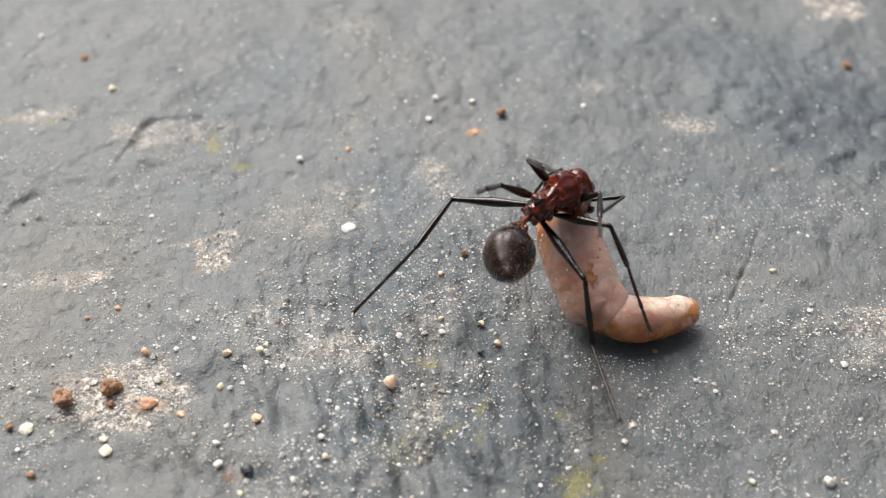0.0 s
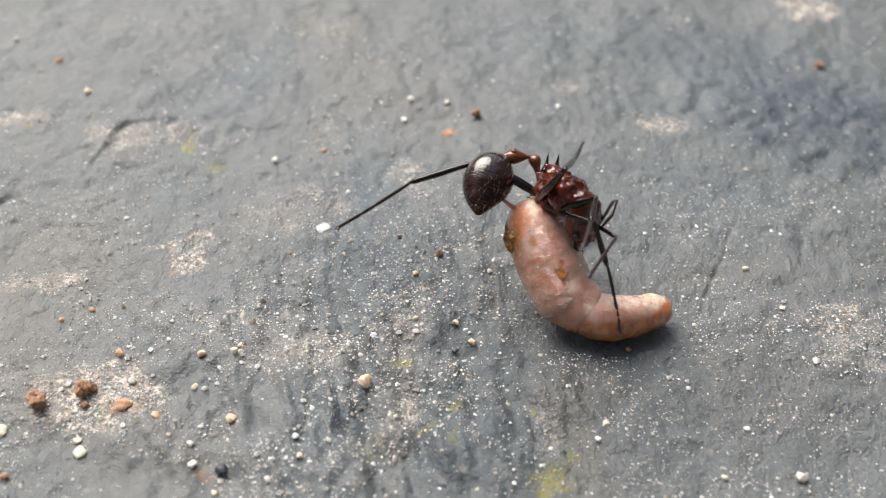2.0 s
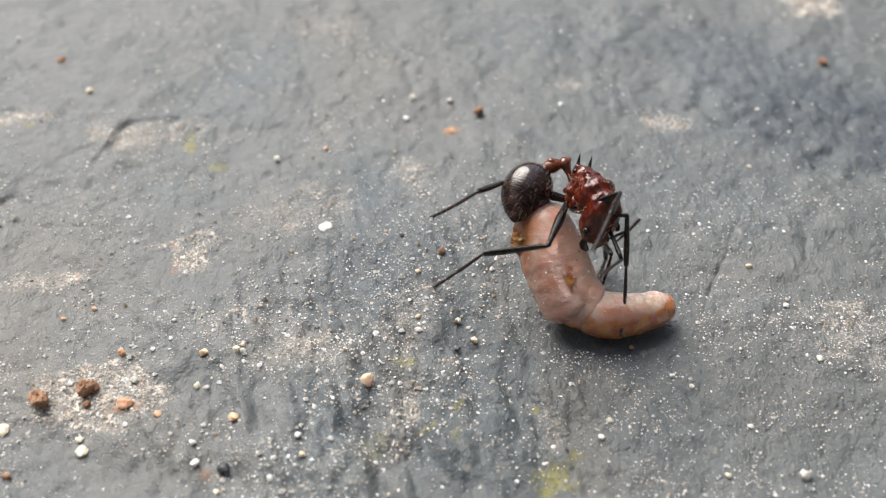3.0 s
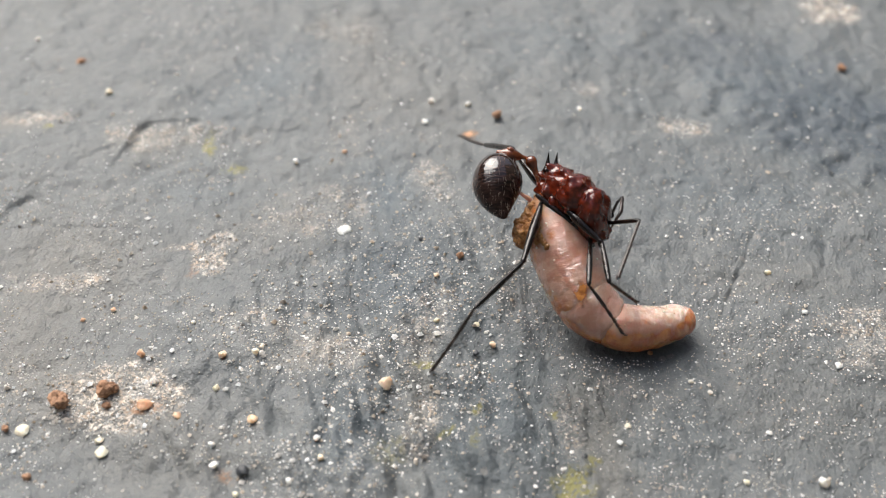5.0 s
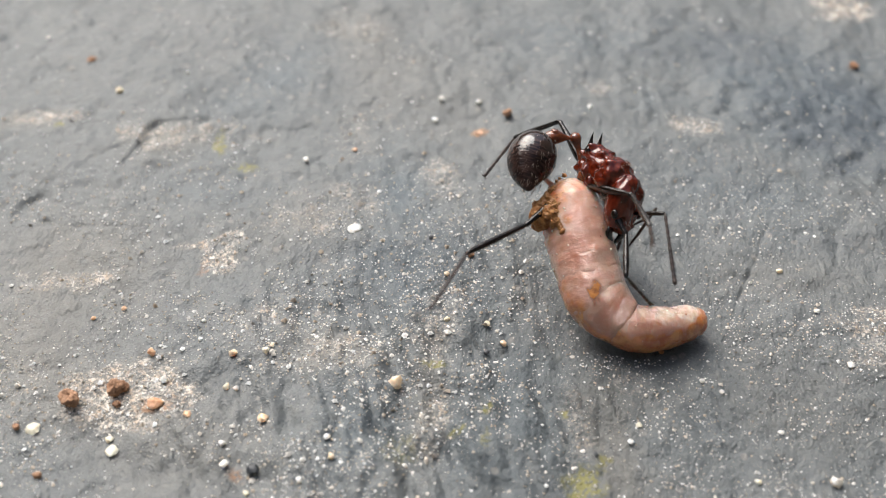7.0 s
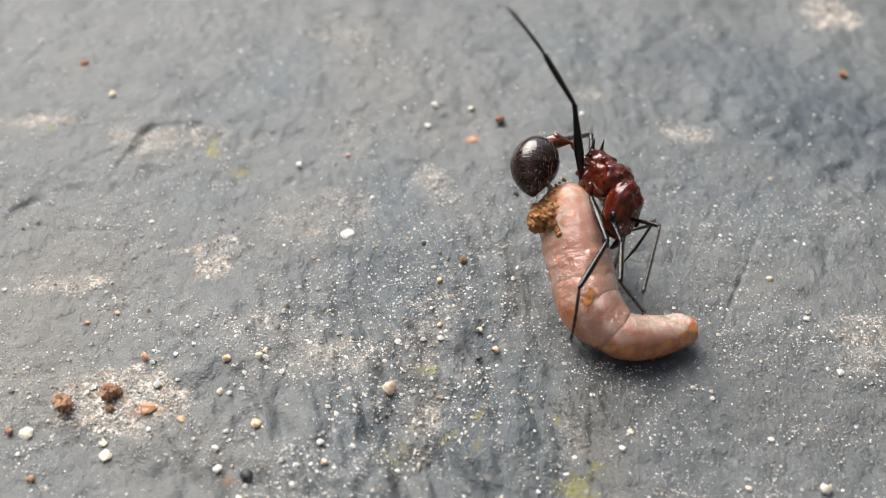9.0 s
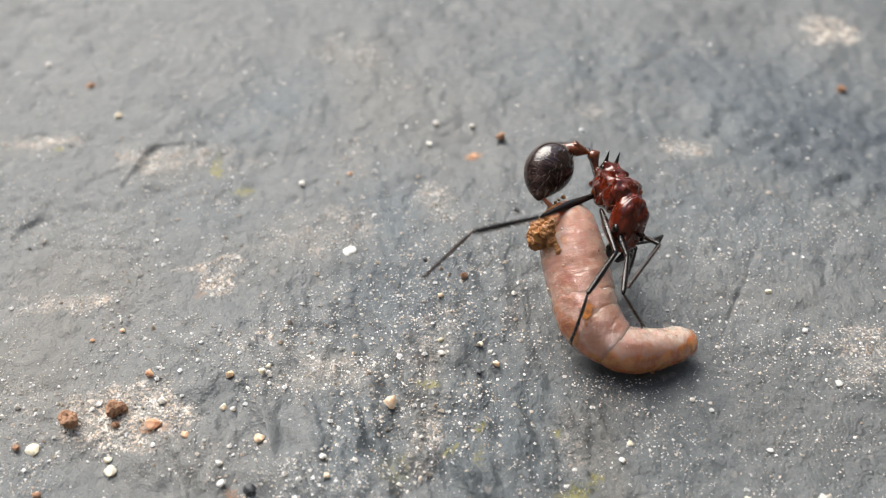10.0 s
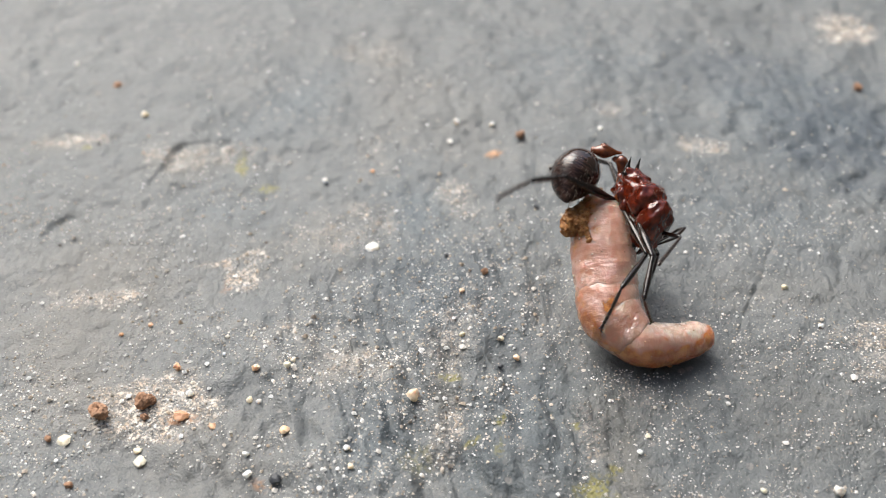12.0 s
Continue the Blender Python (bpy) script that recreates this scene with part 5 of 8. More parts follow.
    walk(ant_parts['tibia_hind_left'], [
        (0, at(-1.03, 2.01, -2.07, 9.7, -18.6, -166)),
        (0.5, at(-1.38, 2.08, -1.53, 9.7, -1.5, -166)),
        (0.625, at(-1.35, 2.26, -1.18, 8.3, 14.6, -177)),
        (0.75, at(-1.29, 2.4, -0.822, 3.1, 30, 169)),
        (0.875, at(-1.2, 2.5, -0.454, -7.9, 43.6, 151)),
        (1, at(-1.06, 2.56, -0.087, -27.8, 52.8, 124)),
        (1.1, at(-1.76, 1.82, 0.092, -3.6, 59.6, 153)),
        (1.2, at(-2.15, 0.867, 0.187, 25.4, 58.2, -173)),
        (1.3, at(-2.17, -0.166, 0.185, 46.3, 49.6, -147)),
        (1.4, at(-1.82, -1.13, 0.086, 57.9, 37.2, -131)),
        (1.5, at(-1.15, -1.9, -0.095, 63.8, 23.2, -119)),
        (2, at(-1.21, -1.73, 0.338, 59.6, 30.9, -128)),
        (2.167, at(-1.15, -1.64, 0.603, 52.1, 22.5, -145)),
        (2.333, at(-1.08, -1.54, 0.856, 47.6, 12.6, -159)),
        (2.5, at(-0.994, -1.41, 1.09, 45.9, 2, -173)),
        (2.6, at(-1.01, -1.62, 0.816, 47.6, 5.4, -148)),
        (2.7, at(-1, -1.8, 0.515, 50.5, 7.7, -122)),
        (2.8, at(-0.97, -1.95, 0.198, 54.2, 8.5, -96.3)),
        (2.9, at(-0.916, -2.06, -0.131, 57.9, 7.7, -70.5)),
        (3, at(-0.839, -2.13, -0.465, 60.8, 5.3, -45)),
        (3.25, at(-0.944, -2.07, -0.39, 60.1, 9.1, -50.7)),
        (3.5, at(-1.2, -1.88, -0.192, 56.3, 18.6, -66.5)),
        (3.75, at(-1.52, -1.53, 0.076, 45.8, 29.3, -91.9)),
        (4, at(-1.78, -1.06, 0.357, 27.4, 34.5, -126)),
        (4.25, at(-1.94, -0.518, 0.595, 8.7, 30, -160)),
        (4.5, at(-1.98, -0.01, 0.758, -2.3, 19.6, 174)),
        (4.75, at(-1.95, 0.357, 0.846, -6.4, 10.3, 158)),
        (5, at(-1.93, 0.496, 0.872, -7.3, 6.5, 152)),
        (5.25, at(-2.02, 0.546, 0.673, -5.5, 11.6, 164)),
        (5.5, at(-2.11, 0.594, 0.466, -2.6, 16.2, 176)),
        (5.6, at(-2.12, 0.666, 0.402, -2.6, 14.6, 176)),
        (5.7, at(-2.13, 0.737, 0.336, -2.6, 12.9, 176)),
        (5.8, at(-2.14, 0.807, 0.27, -2.6, 11.3, 176)),
        (5.9, at(-2.15, 0.877, 0.203, -2.6, 9.7, 176)),
        (6, at(-2.15, 0.947, 0.135, -2.6, 8.1, 176)),
        (6.5, at(-2.08, 1.31, -0.136, -5, 12.7, 162)),
        (6.75, at(-2.08, 0.922, 0.367, -3.7, 22.4, 167)),
        (7, at(-1.95, 0.502, 0.824, -1.5, 32, 172)),
        (7.5, at(-1.92, 0.679, 0.835, -2.3, 30.6, 170)),
        (8, at(-1.83, 1.06, 0.838, -4.1, 27.3, 166)),
        (8.5, at(-1.69, 1.43, 0.814, -5.5, 23.9, 163)),
        (9, at(-1.6, 1.59, 0.793, -6.1, 22.3, 162)),
        (9.1, at(-1.66, 1.38, 0.887, -6, 23, 162)),
        (9.2, at(-1.71, 1.17, 0.97, -6, 23.7, 162)),
        (9.3, at(-1.73, 0.945, 1.04, -6, 24.4, 162)),
        (9.4, at(-1.74, 0.718, 1.1, -5.9, 25.1, 162)),
        (9.5, at(-1.74, 0.488, 1.15, -5.9, 25.8, 162)),
        (10, at(-2.12, 0.791, 0.361, -3, 15.4, 170)),
        (10.5, at(-2.04, 0.738, 0.58, -0.3, 20.4, 179)),
        (11, at(-2.09, 1.05, 0.249, -3.4, 13.4, 168)),
        (11.1, at(-2.09, 1.12, 0.161, -3.9, 13.1, 166)),
        (11.2, at(-2.09, 1.18, 0.073, -4.3, 12.9, 164)),
        (11.3, at(-2.09, 1.24, -0.016, -4.8, 12.6, 162)),
        (11.4, at(-2.08, 1.3, -0.106, -5.2, 12.3, 160)),
        (11.5, at(-2.07, 1.36, -0.197, -5.7, 12, 158)),
        (12, at(-2.04, 1.32, 0.067, -3.8, 13.3, 167))])
    walk(ant_parts['tarsus_hind_left'], [
        (0, at(-3.37, 1.42, -1.25, 17, 47.5, -168)),
        (0.5, at(-3.85, 1.45, -1.47, 10.5, 66.1, -176)),
        (0.625, at(-3.82, 2.15, -1.83, -12.7, 70.1, 159)),
        (0.75, at(-3.46, 2.82, -2.1, -40.3, 69.6, 130)),
        (0.875, at(-2.81, 3.4, -2.21, -61.7, 65, 107)),
        (1, at(-1.94, 3.83, -2.12, -74.9, 57.9, 91.7)),
        (1.1, at(-2.92, 2.4, -2.11, -55.5, 64.2, 114)),
        (1.2, at(-3.48, 0.703, -1.98, -28.9, 65.8, 143)),
        (1.3, at(-3.56, -1.06, -1.76, -4.8, 61.8, 170)),
        (1.4, at(-3.15, -2.67, -1.46, 10.8, 54.1, -172)),
        (1.5, at(-2.29, -3.95, -1.1, 20, 44.6, -160)),
        (2, at(-2.56, -3.45, -0.973, 22.5, 45.1, -156)),
        (2.167, at(-3.08, -3, -0.374, 9.3, 37.1, -176)),
        (2.333, at(-3.41, -2.42, 0.299, 1, 26.5, 168)),
        (2.5, at(-3.52, -1.73, 1.01, -3.5, 14.4, 155)),
        (2.6, at(-3.15, -2.99, 0.578, -2.4, 17.8, 160)),
        (2.7, at(-2.34, -3.95, 0.174, -0.9, 21, 164)),
        (2.8, at(-1.25, -4.46, -0.179, 0.8, 24.1, 168)),
        (2.9, at(-0.074, -4.44, -0.471, 2.9, 27.1, 173)),
        (3, at(0.956, -3.92, -0.703, 5.2, 29.9, 178)),
        (3.25, at(0.649, -4.02, -0.795, 4.5, 28.9, 177)),
        (3.5, at(-0.241, -4.09, -1.01, 2.6, 26.3, 172)),
        (3.75, at(-1.59, -3.76, -1.17, 0.4, 22.4, 167)),
        (4, at(-3.01, -2.76, -1.09, -1.6, 17.7, 161)),
        (4.25, at(-4.01, -1.27, -0.679, -3.1, 12.8, 156)),
        (4.5, at(-4.36, 0.237, -0.099, -3.9, 8.5, 151)),
        (4.75, at(-4.28, 1.29, 0.39, -4.3, 5.4, 148)),
        (5, at(-4.17, 1.67, 0.583, -4.4, 4.2, 147)),
        (5.25, at(-4.43, 1.24, 0.161, -5, 13.6, 143)),
        (5.5, at(-4.55, 0.765, -0.245, -6.2, 22.8, 140)),
        (5.6, at(-4.58, 0.839, -0.24, 0.5, 53, 150)),
        (5.7, at(-4.61, 0.912, -0.235, 51, 78.1, -156)),
        (5.8, at(-4.63, 0.984, -0.23, 138, 61, -66.1)),
        (5.9, at(-4.65, 1.06, -0.227, 149, 31.2, -52.1)),
        (6, at(-4.67, 1.13, -0.223, 151, 0.6, -45.4)),
        (6.5, at(-4.45, 2.06, -0.695, 150, 3.8, -49.4)),
        (6.75, at(-4.38, 1.46, -0.605, 150, 9.5, -52.8)),
        (7, at(-4.09, 0.817, -0.529, 149, 15.2, -56.4)),
        (7.5, at(-4.09, 1.06, -0.462, 150, 13.7, -55.4)),
        (8, at(-4.03, 1.6, -0.331, 150, 10.5, -53.3)),
        (8.5, at(-3.92, 2.11, -0.22, 150, 7.2, -51.2)),
        (9, at(-3.84, 2.33, -0.176, 150, 5.7, -50.2)),
        (9.1, at(-3.89, 2.12, -0.111, 146, 29.7, -65.4)),
        (9.2, at(-3.92, 1.9, -0.055, 130, 50.9, -89.7)),
        (9.3, at(-3.94, 1.67, -0.01, 89, 61.2, -138)),
        (9.4, at(-3.94, 1.43, 0.023, 48.8, 50.6, 175)),
        (9.5, at(-3.92, 1.2, 0.045, 32.9, 29.4, 151)),
        (10, at(-4.54, 1.21, -0.317, 31.9, 25.7, 149)),
        (10.5, at(-4.43, 0.779, -0.31, 28.1, 18.1, 138)),
        (11, at(-4.52, 1.56, -0.341, 34.3, 25.8, 155)),
        (11.1, at(-4.5, 1.71, -0.418, 50.4, 37.9, -175)),
        (11.2, at(-4.48, 1.86, -0.495, 73.6, 40.5, -139)),
        (11.3, at(-4.46, 2, -0.573, 93.8, 32.4, -106)),
        (11.4, at(-4.42, 2.15, -0.651, 105, 17.2, -79.9)),
        (11.5, at(-4.38, 2.29, -0.729, 108, -0.6, -58.2)),
        (12, at(-4.46, 1.89, -0.52, 108, 1, -54.4))])
    walk(ant_parts['femur_hind_right'], [
        (0, at(0.45, -0.3, -0.5, -2.9, -28.9, -104)),
        (0.033, at(0.45, -0.3, -0.5, -2.9, -28.9, -104)),
        (0.05, at(0.45, -0.3, -0.5, -1.6, -28.6, -106)),
        (0.125, at(0.45, -0.3, -0.5, 12.3, -41.2, -130)),
        (0.2, at(0.45, -0.3, -0.5, 34.6, -47, -162)),
        (0.3, at(0.45, -0.3, -0.5, 27.1, -19, -149)),
        (0.4, at(0.45, -0.3, -0.5, 25.4, -29.9, -145)),
        (0.5, at(0.45, -0.3, -0.5, 33.3, -11.1, -167)),
        (0.6, at(0.45, -0.3, -0.5, 26.8, -19.5, -142)),
        (0.7, at(0.45, -0.3, -0.5, 23.7, -15.1, -132)),
        (0.8, at(0.45, -0.3, -0.5, 24, -8.2, -133)),
        (0.9, at(0.45, -0.3, -0.5, 24.1, -1.4, -135)),
        (1, at(0.45, -0.3, -0.5, 24, 5.4, -136)),
        (1.1, at(0.45, -0.3, -0.5, 25.4, 2.9, -117)),
        (1.2, at(0.45, -0.3, -0.5, 25.8, 0.7, -106)),
        (1.3, at(0.45, -0.3, -0.5, 25.7, -1.5, -95)),
        (1.4, at(0.45, -0.3, -0.5, 27, 7.1, -69)),
        (1.5, at(0.45, -0.3, -0.5, 32.1, 14.3, -42.1)),
        (1.6, at(0.45, -0.3, -0.5, 30.4, 13, -49.2)),
        (1.7, at(0.45, -0.3, -0.5, 29, 11.4, -56.2)),
        (1.733, at(0.45, -0.3, -0.5, 27.5, -17.6, -29.7)),
        (1.8, at(0.45, -0.3, -0.5, 8.8, -41.9, 6.2)),
        (1.9, at(0.45, -0.3, -0.5, 20.1, -38.5, -11.2)),
        (2, at(0.45, -0.3, -0.5, 29.1, -32.9, -26.5)),
        (2.1, at(0.45, -0.3, -0.5, 29.2, -33.4, -26.7)),
        (2.2, at(0.45, -0.3, -0.5, 29.3, -34, -26.9)),
        (2.3, at(0.45, -0.3, -0.5, 29.7, 30.7, -39.4)),
        (2.4, at(0.45, -0.3, -0.5, 30, 32.5, -38.8)),
        (2.5, at(0.45, -0.3, -0.5, 30.4, 34.3, -38.2)),
        (2.667, at(0.45, -0.3, -0.5, 30.8, 31.8, -37.5)),
        (2.833, at(0.45, -0.3, -0.5, 31.1, 29.3, -36.8)),
        (3, at(0.45, -0.3, -0.5, 31.4, 26.8, -36.2)),
        (3.1, at(0.45, -0.3, -0.5, 12.5, 41, -69.2)),
        (3.2, at(0.45, -0.3, -0.5, -15.9, 42.8, -111)),
        (3.6, at(0.45, -0.3, -0.5, -10.2, 43.3, -102)),
        (4, at(0.45, -0.3, -0.5, 2.3, 42.3, -84)),
        (4.4, at(0.45, -0.3, -0.5, 13.4, 38.6, -67)),
        (4.8, at(0.45, -0.3, -0.5, 17.7, 36.1, -59.9)),
        (4.9, at(0.45, -0.3, -0.5, 17.6, 38.6, -60)),
        (5, at(0.45, -0.3, -0.5, 17.6, 41.1, -60.1)),
        (5.25, at(0.45, -0.3, -0.5, 26.5, 37.7, -46.2)),
        (5.5, at(0.45, -0.3, -0.5, 33.7, 32.9, -33.7)),
        (5.6, at(0.45, -0.3, -0.5, 33.8, 19.2, -33.5)),
        (5.7, at(0.45, -0.3, -0.5, 33.8, 5.4, -33.4)),
        (5.8, at(0.45, -0.3, -0.5, 33.8, -8.3, -33.3)),
        (5.9, at(0.45, -0.3, -0.5, 33.8, -22, -33.1)),
        (6, at(0.45, -0.3, -0.5, 33.7, -35.7, -32.9)),
        (6.15, at(0.45, -0.3, -0.5, 32, -32.3, -30)),
        (6.3, at(0.45, -0.3, -0.5, 30.6, -28.7, -27.2)),
        (6.4, at(0.45, -0.3, -0.5, 32.7, 22.4, -60.9)),
        (6.5, at(0.45, -0.3, -0.5, 33, -25.3, -68.8)),
        (6.6, at(0.45, -0.3, -0.5, 10.8, -22.3, -17.1)),
        (6.667, at(0.45, -0.3, -0.5, 13.8, 12.4, -49)),
        (6.7, at(0.45, -0.3, -0.5, -6.7, 42.4, -90.4)),
        (6.733, at(0.45, -0.3, -0.5, -6.7, -15.1, -90.6)),
        (6.8, at(0.45, -0.3, -0.5, -6.4, -72.6, -90.9)),
        (6.9, at(0.45, -0.3, -0.5, -9.3, -17.1, -87.3)),
        (7, at(0.45, -0.3, -0.5, -9, 38.5, -85.9)),
        (7.067, at(0.45, -0.3, -0.5, -8.6, -9.1, -84.4)),
        (7.1, at(0.45, -0.3, -0.5, -9.8, -56.7, -82.4)),
        (7.2, at(0.45, -0.3, -0.5, 2, 8.8, -107)),
        (7.625, at(0.45, -0.3, -0.5, 2, 16.8, -107)),
        (8.05, at(0.45, -0.3, -0.5, 1.7, 34.6, -108)),
        (8.475, at(0.45, -0.3, -0.5, 1, 52.3, -109)),
        (8.9, at(0.45, -0.3, -0.5, 0.3, 60.3, -110)),
        (8.933, at(0.45, -0.3, -0.5, -7.1, -3.5, -123)),
        (9, at(0.45, -0.3, -0.5, 4.5, -67.1, -140)),
        (9.1, at(0.45, -0.3, -0.5, 3.2, -18.4, -138)),
        (9.2, at(0.45, -0.3, -0.5, 7.1, -45.6, -145)),
        (9.267, at(0.45, -0.3, -0.5, -8.7, -7.7, -113)),
        (9.3, at(0.45, -0.3, -0.5, -2.6, 32.2, -86.2)),
        (9.4, at(0.45, -0.3, -0.5, -3.8, -14.8, -93.2)),
        (9.5, at(0.45, -0.3, -0.5, 20.5, -37.5, -144)),
        (9.533, at(0.45, -0.3, -0.5, 11.7, 1.6, -118)),
        (9.6, at(0.45, -0.3, -0.5, 22.4, 40.4, -90.4)),
        (9.7, at(0.45, -0.3, -0.5, 21.4, -31.5, -100)),
        (9.8, at(0.45, -0.3, -0.5, 20, -3.8, -95.9)),
        (9.9, at(0.45, -0.3, -0.5, 20.3, 6.7, -84.3)),
        (10, at(0.45, -0.3, -0.5, 22.8, 17, -72.3)),
        (10.1, at(0.45, -0.3, -0.5, 2.5, 34.8, -116)),
        (10.133, at(0.45, -0.3, -0.5, 5.8, -3.4, -105)),
        (10.2, at(0.45, -0.3, -0.5, 0.8, -41.4, -92.5)),
        (10.3, at(0.45, -0.3, -0.5, -1, 4.3, -87.3)),
        (10.4, at(0.45, -0.3, -0.5, 2.1, -23.5, -105)),
        (10.5, at(0.45, -0.3, -0.5, 0.5, 19.8, -63.4)),
        (10.667, at(0.45, -0.3, -0.5, -1.7, 1.5, -75.5)),
        (10.833, at(0.45, -0.3, -0.5, -0.1, -16.8, -87.3)),
        (11, at(0.45, -0.3, -0.5, 6.2, -34.4, -102)),
        (11.15, at(0.45, -0.3, -0.5, -6.3, -46.6, -82.6)),
        (11.3, at(0.45, -0.3, -0.5, -27.6, -54.1, -55.2)),
        (11.4, at(0.45, -0.3, -0.5, -19.2, -42.6, -66.4)),
        (11.5, at(0.45, -0.3, -0.5, -14.6, -30.5, -74.1)),
        (11.6, at(0.45, -0.3, -0.5, -14.6, -13.2, -73.9)),
        (11.7, at(0.45, -0.3, -0.5, -14.7, 4.1, -73.8)),
        (11.8, at(0.45, -0.3, -0.5, -14.6, 21.4, -73.7)),
        (11.9, at(0.45, -0.3, -0.5, -16.7, 4, -83.2)),
        (12, at(0.45, -0.3, -0.5, -16, -13.4, -92.3))])
    walk(ant_parts['tibia_hind_right'], [
        (0, at(-0.124, -2.64, 0.829, -3.5, 36.2, -106)),
        (0.033, at(-0.124, -2.64, 0.829, -3.5, 36.2, -106)),
        (0.05, at(-0.232, -2.62, 0.815, -6.3, -27.3, -136)),
        (0.125, at(-0.893, -1.88, 1.31, -4.9, -4.9, -141)),
        (0.2, at(-1.33, -0.878, 1.51, -5.4, 17.5, -146)),
        (0.3, at(-1.77, -1.65, 0.397, -5.9, -13, -158)),
        (0.4, at(-1.5, -1.68, 0.87, -5.9, 4.7, -157)),
        (0.5, at(-2.17, -0.925, 0.028, -5.9, -7, -161)),
        (0.6, at(-1.6, -1.88, 0.418, -5.1, 35.6, -158)),
        (0.7, at(-1.32, -2.28, 0.215, -3.3, 40.3, -155)),
        (0.8, at(-1.42, -2.28, -0.106, -3.7, 33.8, -156)),
        (0.9, at(-1.49, -2.25, -0.433, -4, 27.3, -156)),
        (1, at(-1.53, -2.19, -0.761, -4.2, 20.9, -157)),
        (1.1, at(-0.814, -2.74, -0.641, 5.2, 38.9, -138)),
        (1.2, at(-0.318, -2.94, -0.535, 2.8, 40.3, -142)),
        (1.3, at(0.209, -3.04, -0.428, 0.2, 41.5, -146)),
        (1.4, at(1.43, -2.85, -0.841, 24.1, 40.4, -110)),
        (1.5, at(2.43, -2.09, -1.18, 41.8, 29.6, -80)),
        (1.6, at(2.2, -2.33, -1.12, 45, 23.4, -72.9)),
        (1.7, at(1.95, -2.54, -1.04, 47.3, 17, -66.4)),
        (1.8, at(2.49, -0.08, 1.33, 47.7, -15.5, -34.8)),
        (1.867, at(2.52, -0.399, 1.27, 30.8, -45.1, -2.9)),
        (1.9, at(2.56, -0.717, 1.21, -19.3, -55, 59.6)),
        (1.933, at(2.54, -1.02, 1.1, -54.7, -33.2, 108)),
        (2, at(2.52, -1.33, 0.994, -62.7, -1.2, 134)),
        (2.033, at(2.51, -1.33, 1, -56.1, -38.8, 116)),
        (2.1, at(2.5, -1.33, 1.01, -10.5, -67.4, 61.5)),
        (2.167, at(2.49, -1.33, 1.03, 60.6, -50.1, -17.7)),
        (2.2, at(2.48, -1.33, 1.04, 73.4, -13.5, -40.5)),
        (2.267, at(2.38, -1.57, -0.433, 70.5, 26, -65)),
        (2.3, at(2.28, -1.8, -1.9, 36.2, 57.2, -113)),
        (2.4, at(2.26, -1.75, -1.98, 52.9, 50.5, -92.7)),
        (2.5, at(2.24, -1.7, -2.05, 63.5, 41.3, -78)),
        (2.667, at(2.31, -1.72, -1.95, 44.9, 41.2, -106)),
        (2.833, at(2.37, -1.74, -1.84, 29, 34.9, -131)),
        (3, at(2.43, -1.75, -1.74, 18.7, 24.2, -152)),
        (3.1, at(1.19, -2.24, -2.31, 46, 32.5, -98)),
        (3.2, at(-0.263, -2.19, -2.37, 69.3, 18.1, -46.9)),
        (3.6, at(0.022, -2.26, -2.38, 67.7, 20.7, -51.6)),
        (4, at(0.662, -2.32, -2.35, 63.4, 25.7, -62.7)),
        (4.4, at(1.29, -2.28, -2.21, 57.8, 29.8, -74.6)),
        (4.8, at(1.56, -2.22, -2.12, 54.9, 31.3, -80.4)),
        (4.9, at(1.52, -2.16, -2.21, 53.4, 31.6, -83.3)),
        (5, at(1.48, -2.1, -2.31, 51.8, 31.9, -86.2)),
        (5.25, at(1.96, -1.87, -2.18, 54.8, 28, -80.2)),
        (5.5, at(2.37, -1.58, -1.99, 57.3, 23.8, -74.6)),
        (5.6, at(2.62, -1.73, -1.4, 61.2, 19, -63.9)),
        (5.7, at(2.74, -1.81, -0.761, 64, 13.6, -53.9)),
        (5.8, at(2.73, -1.79, -0.104, 65.8, 7.8, -44.2)),
        (5.9, at(2.59, -1.69, 0.53, 66.6, 1.8, -34.9)),
        (6, at(2.32, -1.51, 1.1, 66.4, -4.3, -25.6)),
        (6.15, at(2.46, -1.46, 0.968, 67.6, -12.8, -33.6)),
        (6.3, at(2.6, -1.4, 0.822, 70, -21, -42)),
        (6.333, at(2.14, -1.96, -0.362, 71.4, 13.3, -61.3)),
        (6.4, at(1.69, -2.52, -1.55, 57.8, 45.7, -87.5)),
        (6.5, at(1.35, -2.62, 0.674, 67.9, -18.9, -51.9)),
        (6.6, at(2.88, -1.05, 0.546, 65.7, 8.8, -28)),
        (6.7, at(0.435, -2.33, -2.35, 50.9, 21.2, -81)),
        (6.8, at(0.437, -1.12, 2.12, 49.7, -31.9, -69.5)),
        (6.9, at(0.576, -2.93, 0.306, 53, -3.9, -80.1)),
        (7, at(0.605, -2.45, -2.21, 51.3, 24.2, -89.9)),
        (7.1, at(0.649, -1.8, 1.8, 50, -28.9, -63.8)),
        (7.2, at(-0.334, -2.9, -0.92, 49.7, 19.7, -59.5)),
        (7.625, at(-0.32, -2.82, -1.3, 49.3, 18.7, -60.5)),
        (8.05, at(-0.238, -2.46, -2.06, 48.7, 16.5, -62.6)),
        (8.475, at(-0.09, -1.9, -2.67, 48.1, 14.3, -64.7)),
        (8.9, at(-0.005, -1.58, -2.89, 47.9, 13.3, -65.6)),
        (9, at(-0.366, -0.989, 2.03, 53.2, -35.8, -90.1)),
        (9.067, at(-0.928, -1.52, 1.2, 63.1, -3.3, -118)),
        (9.1, at(-1.49, -2.05, 0.366, 56.7, 30, -144)),
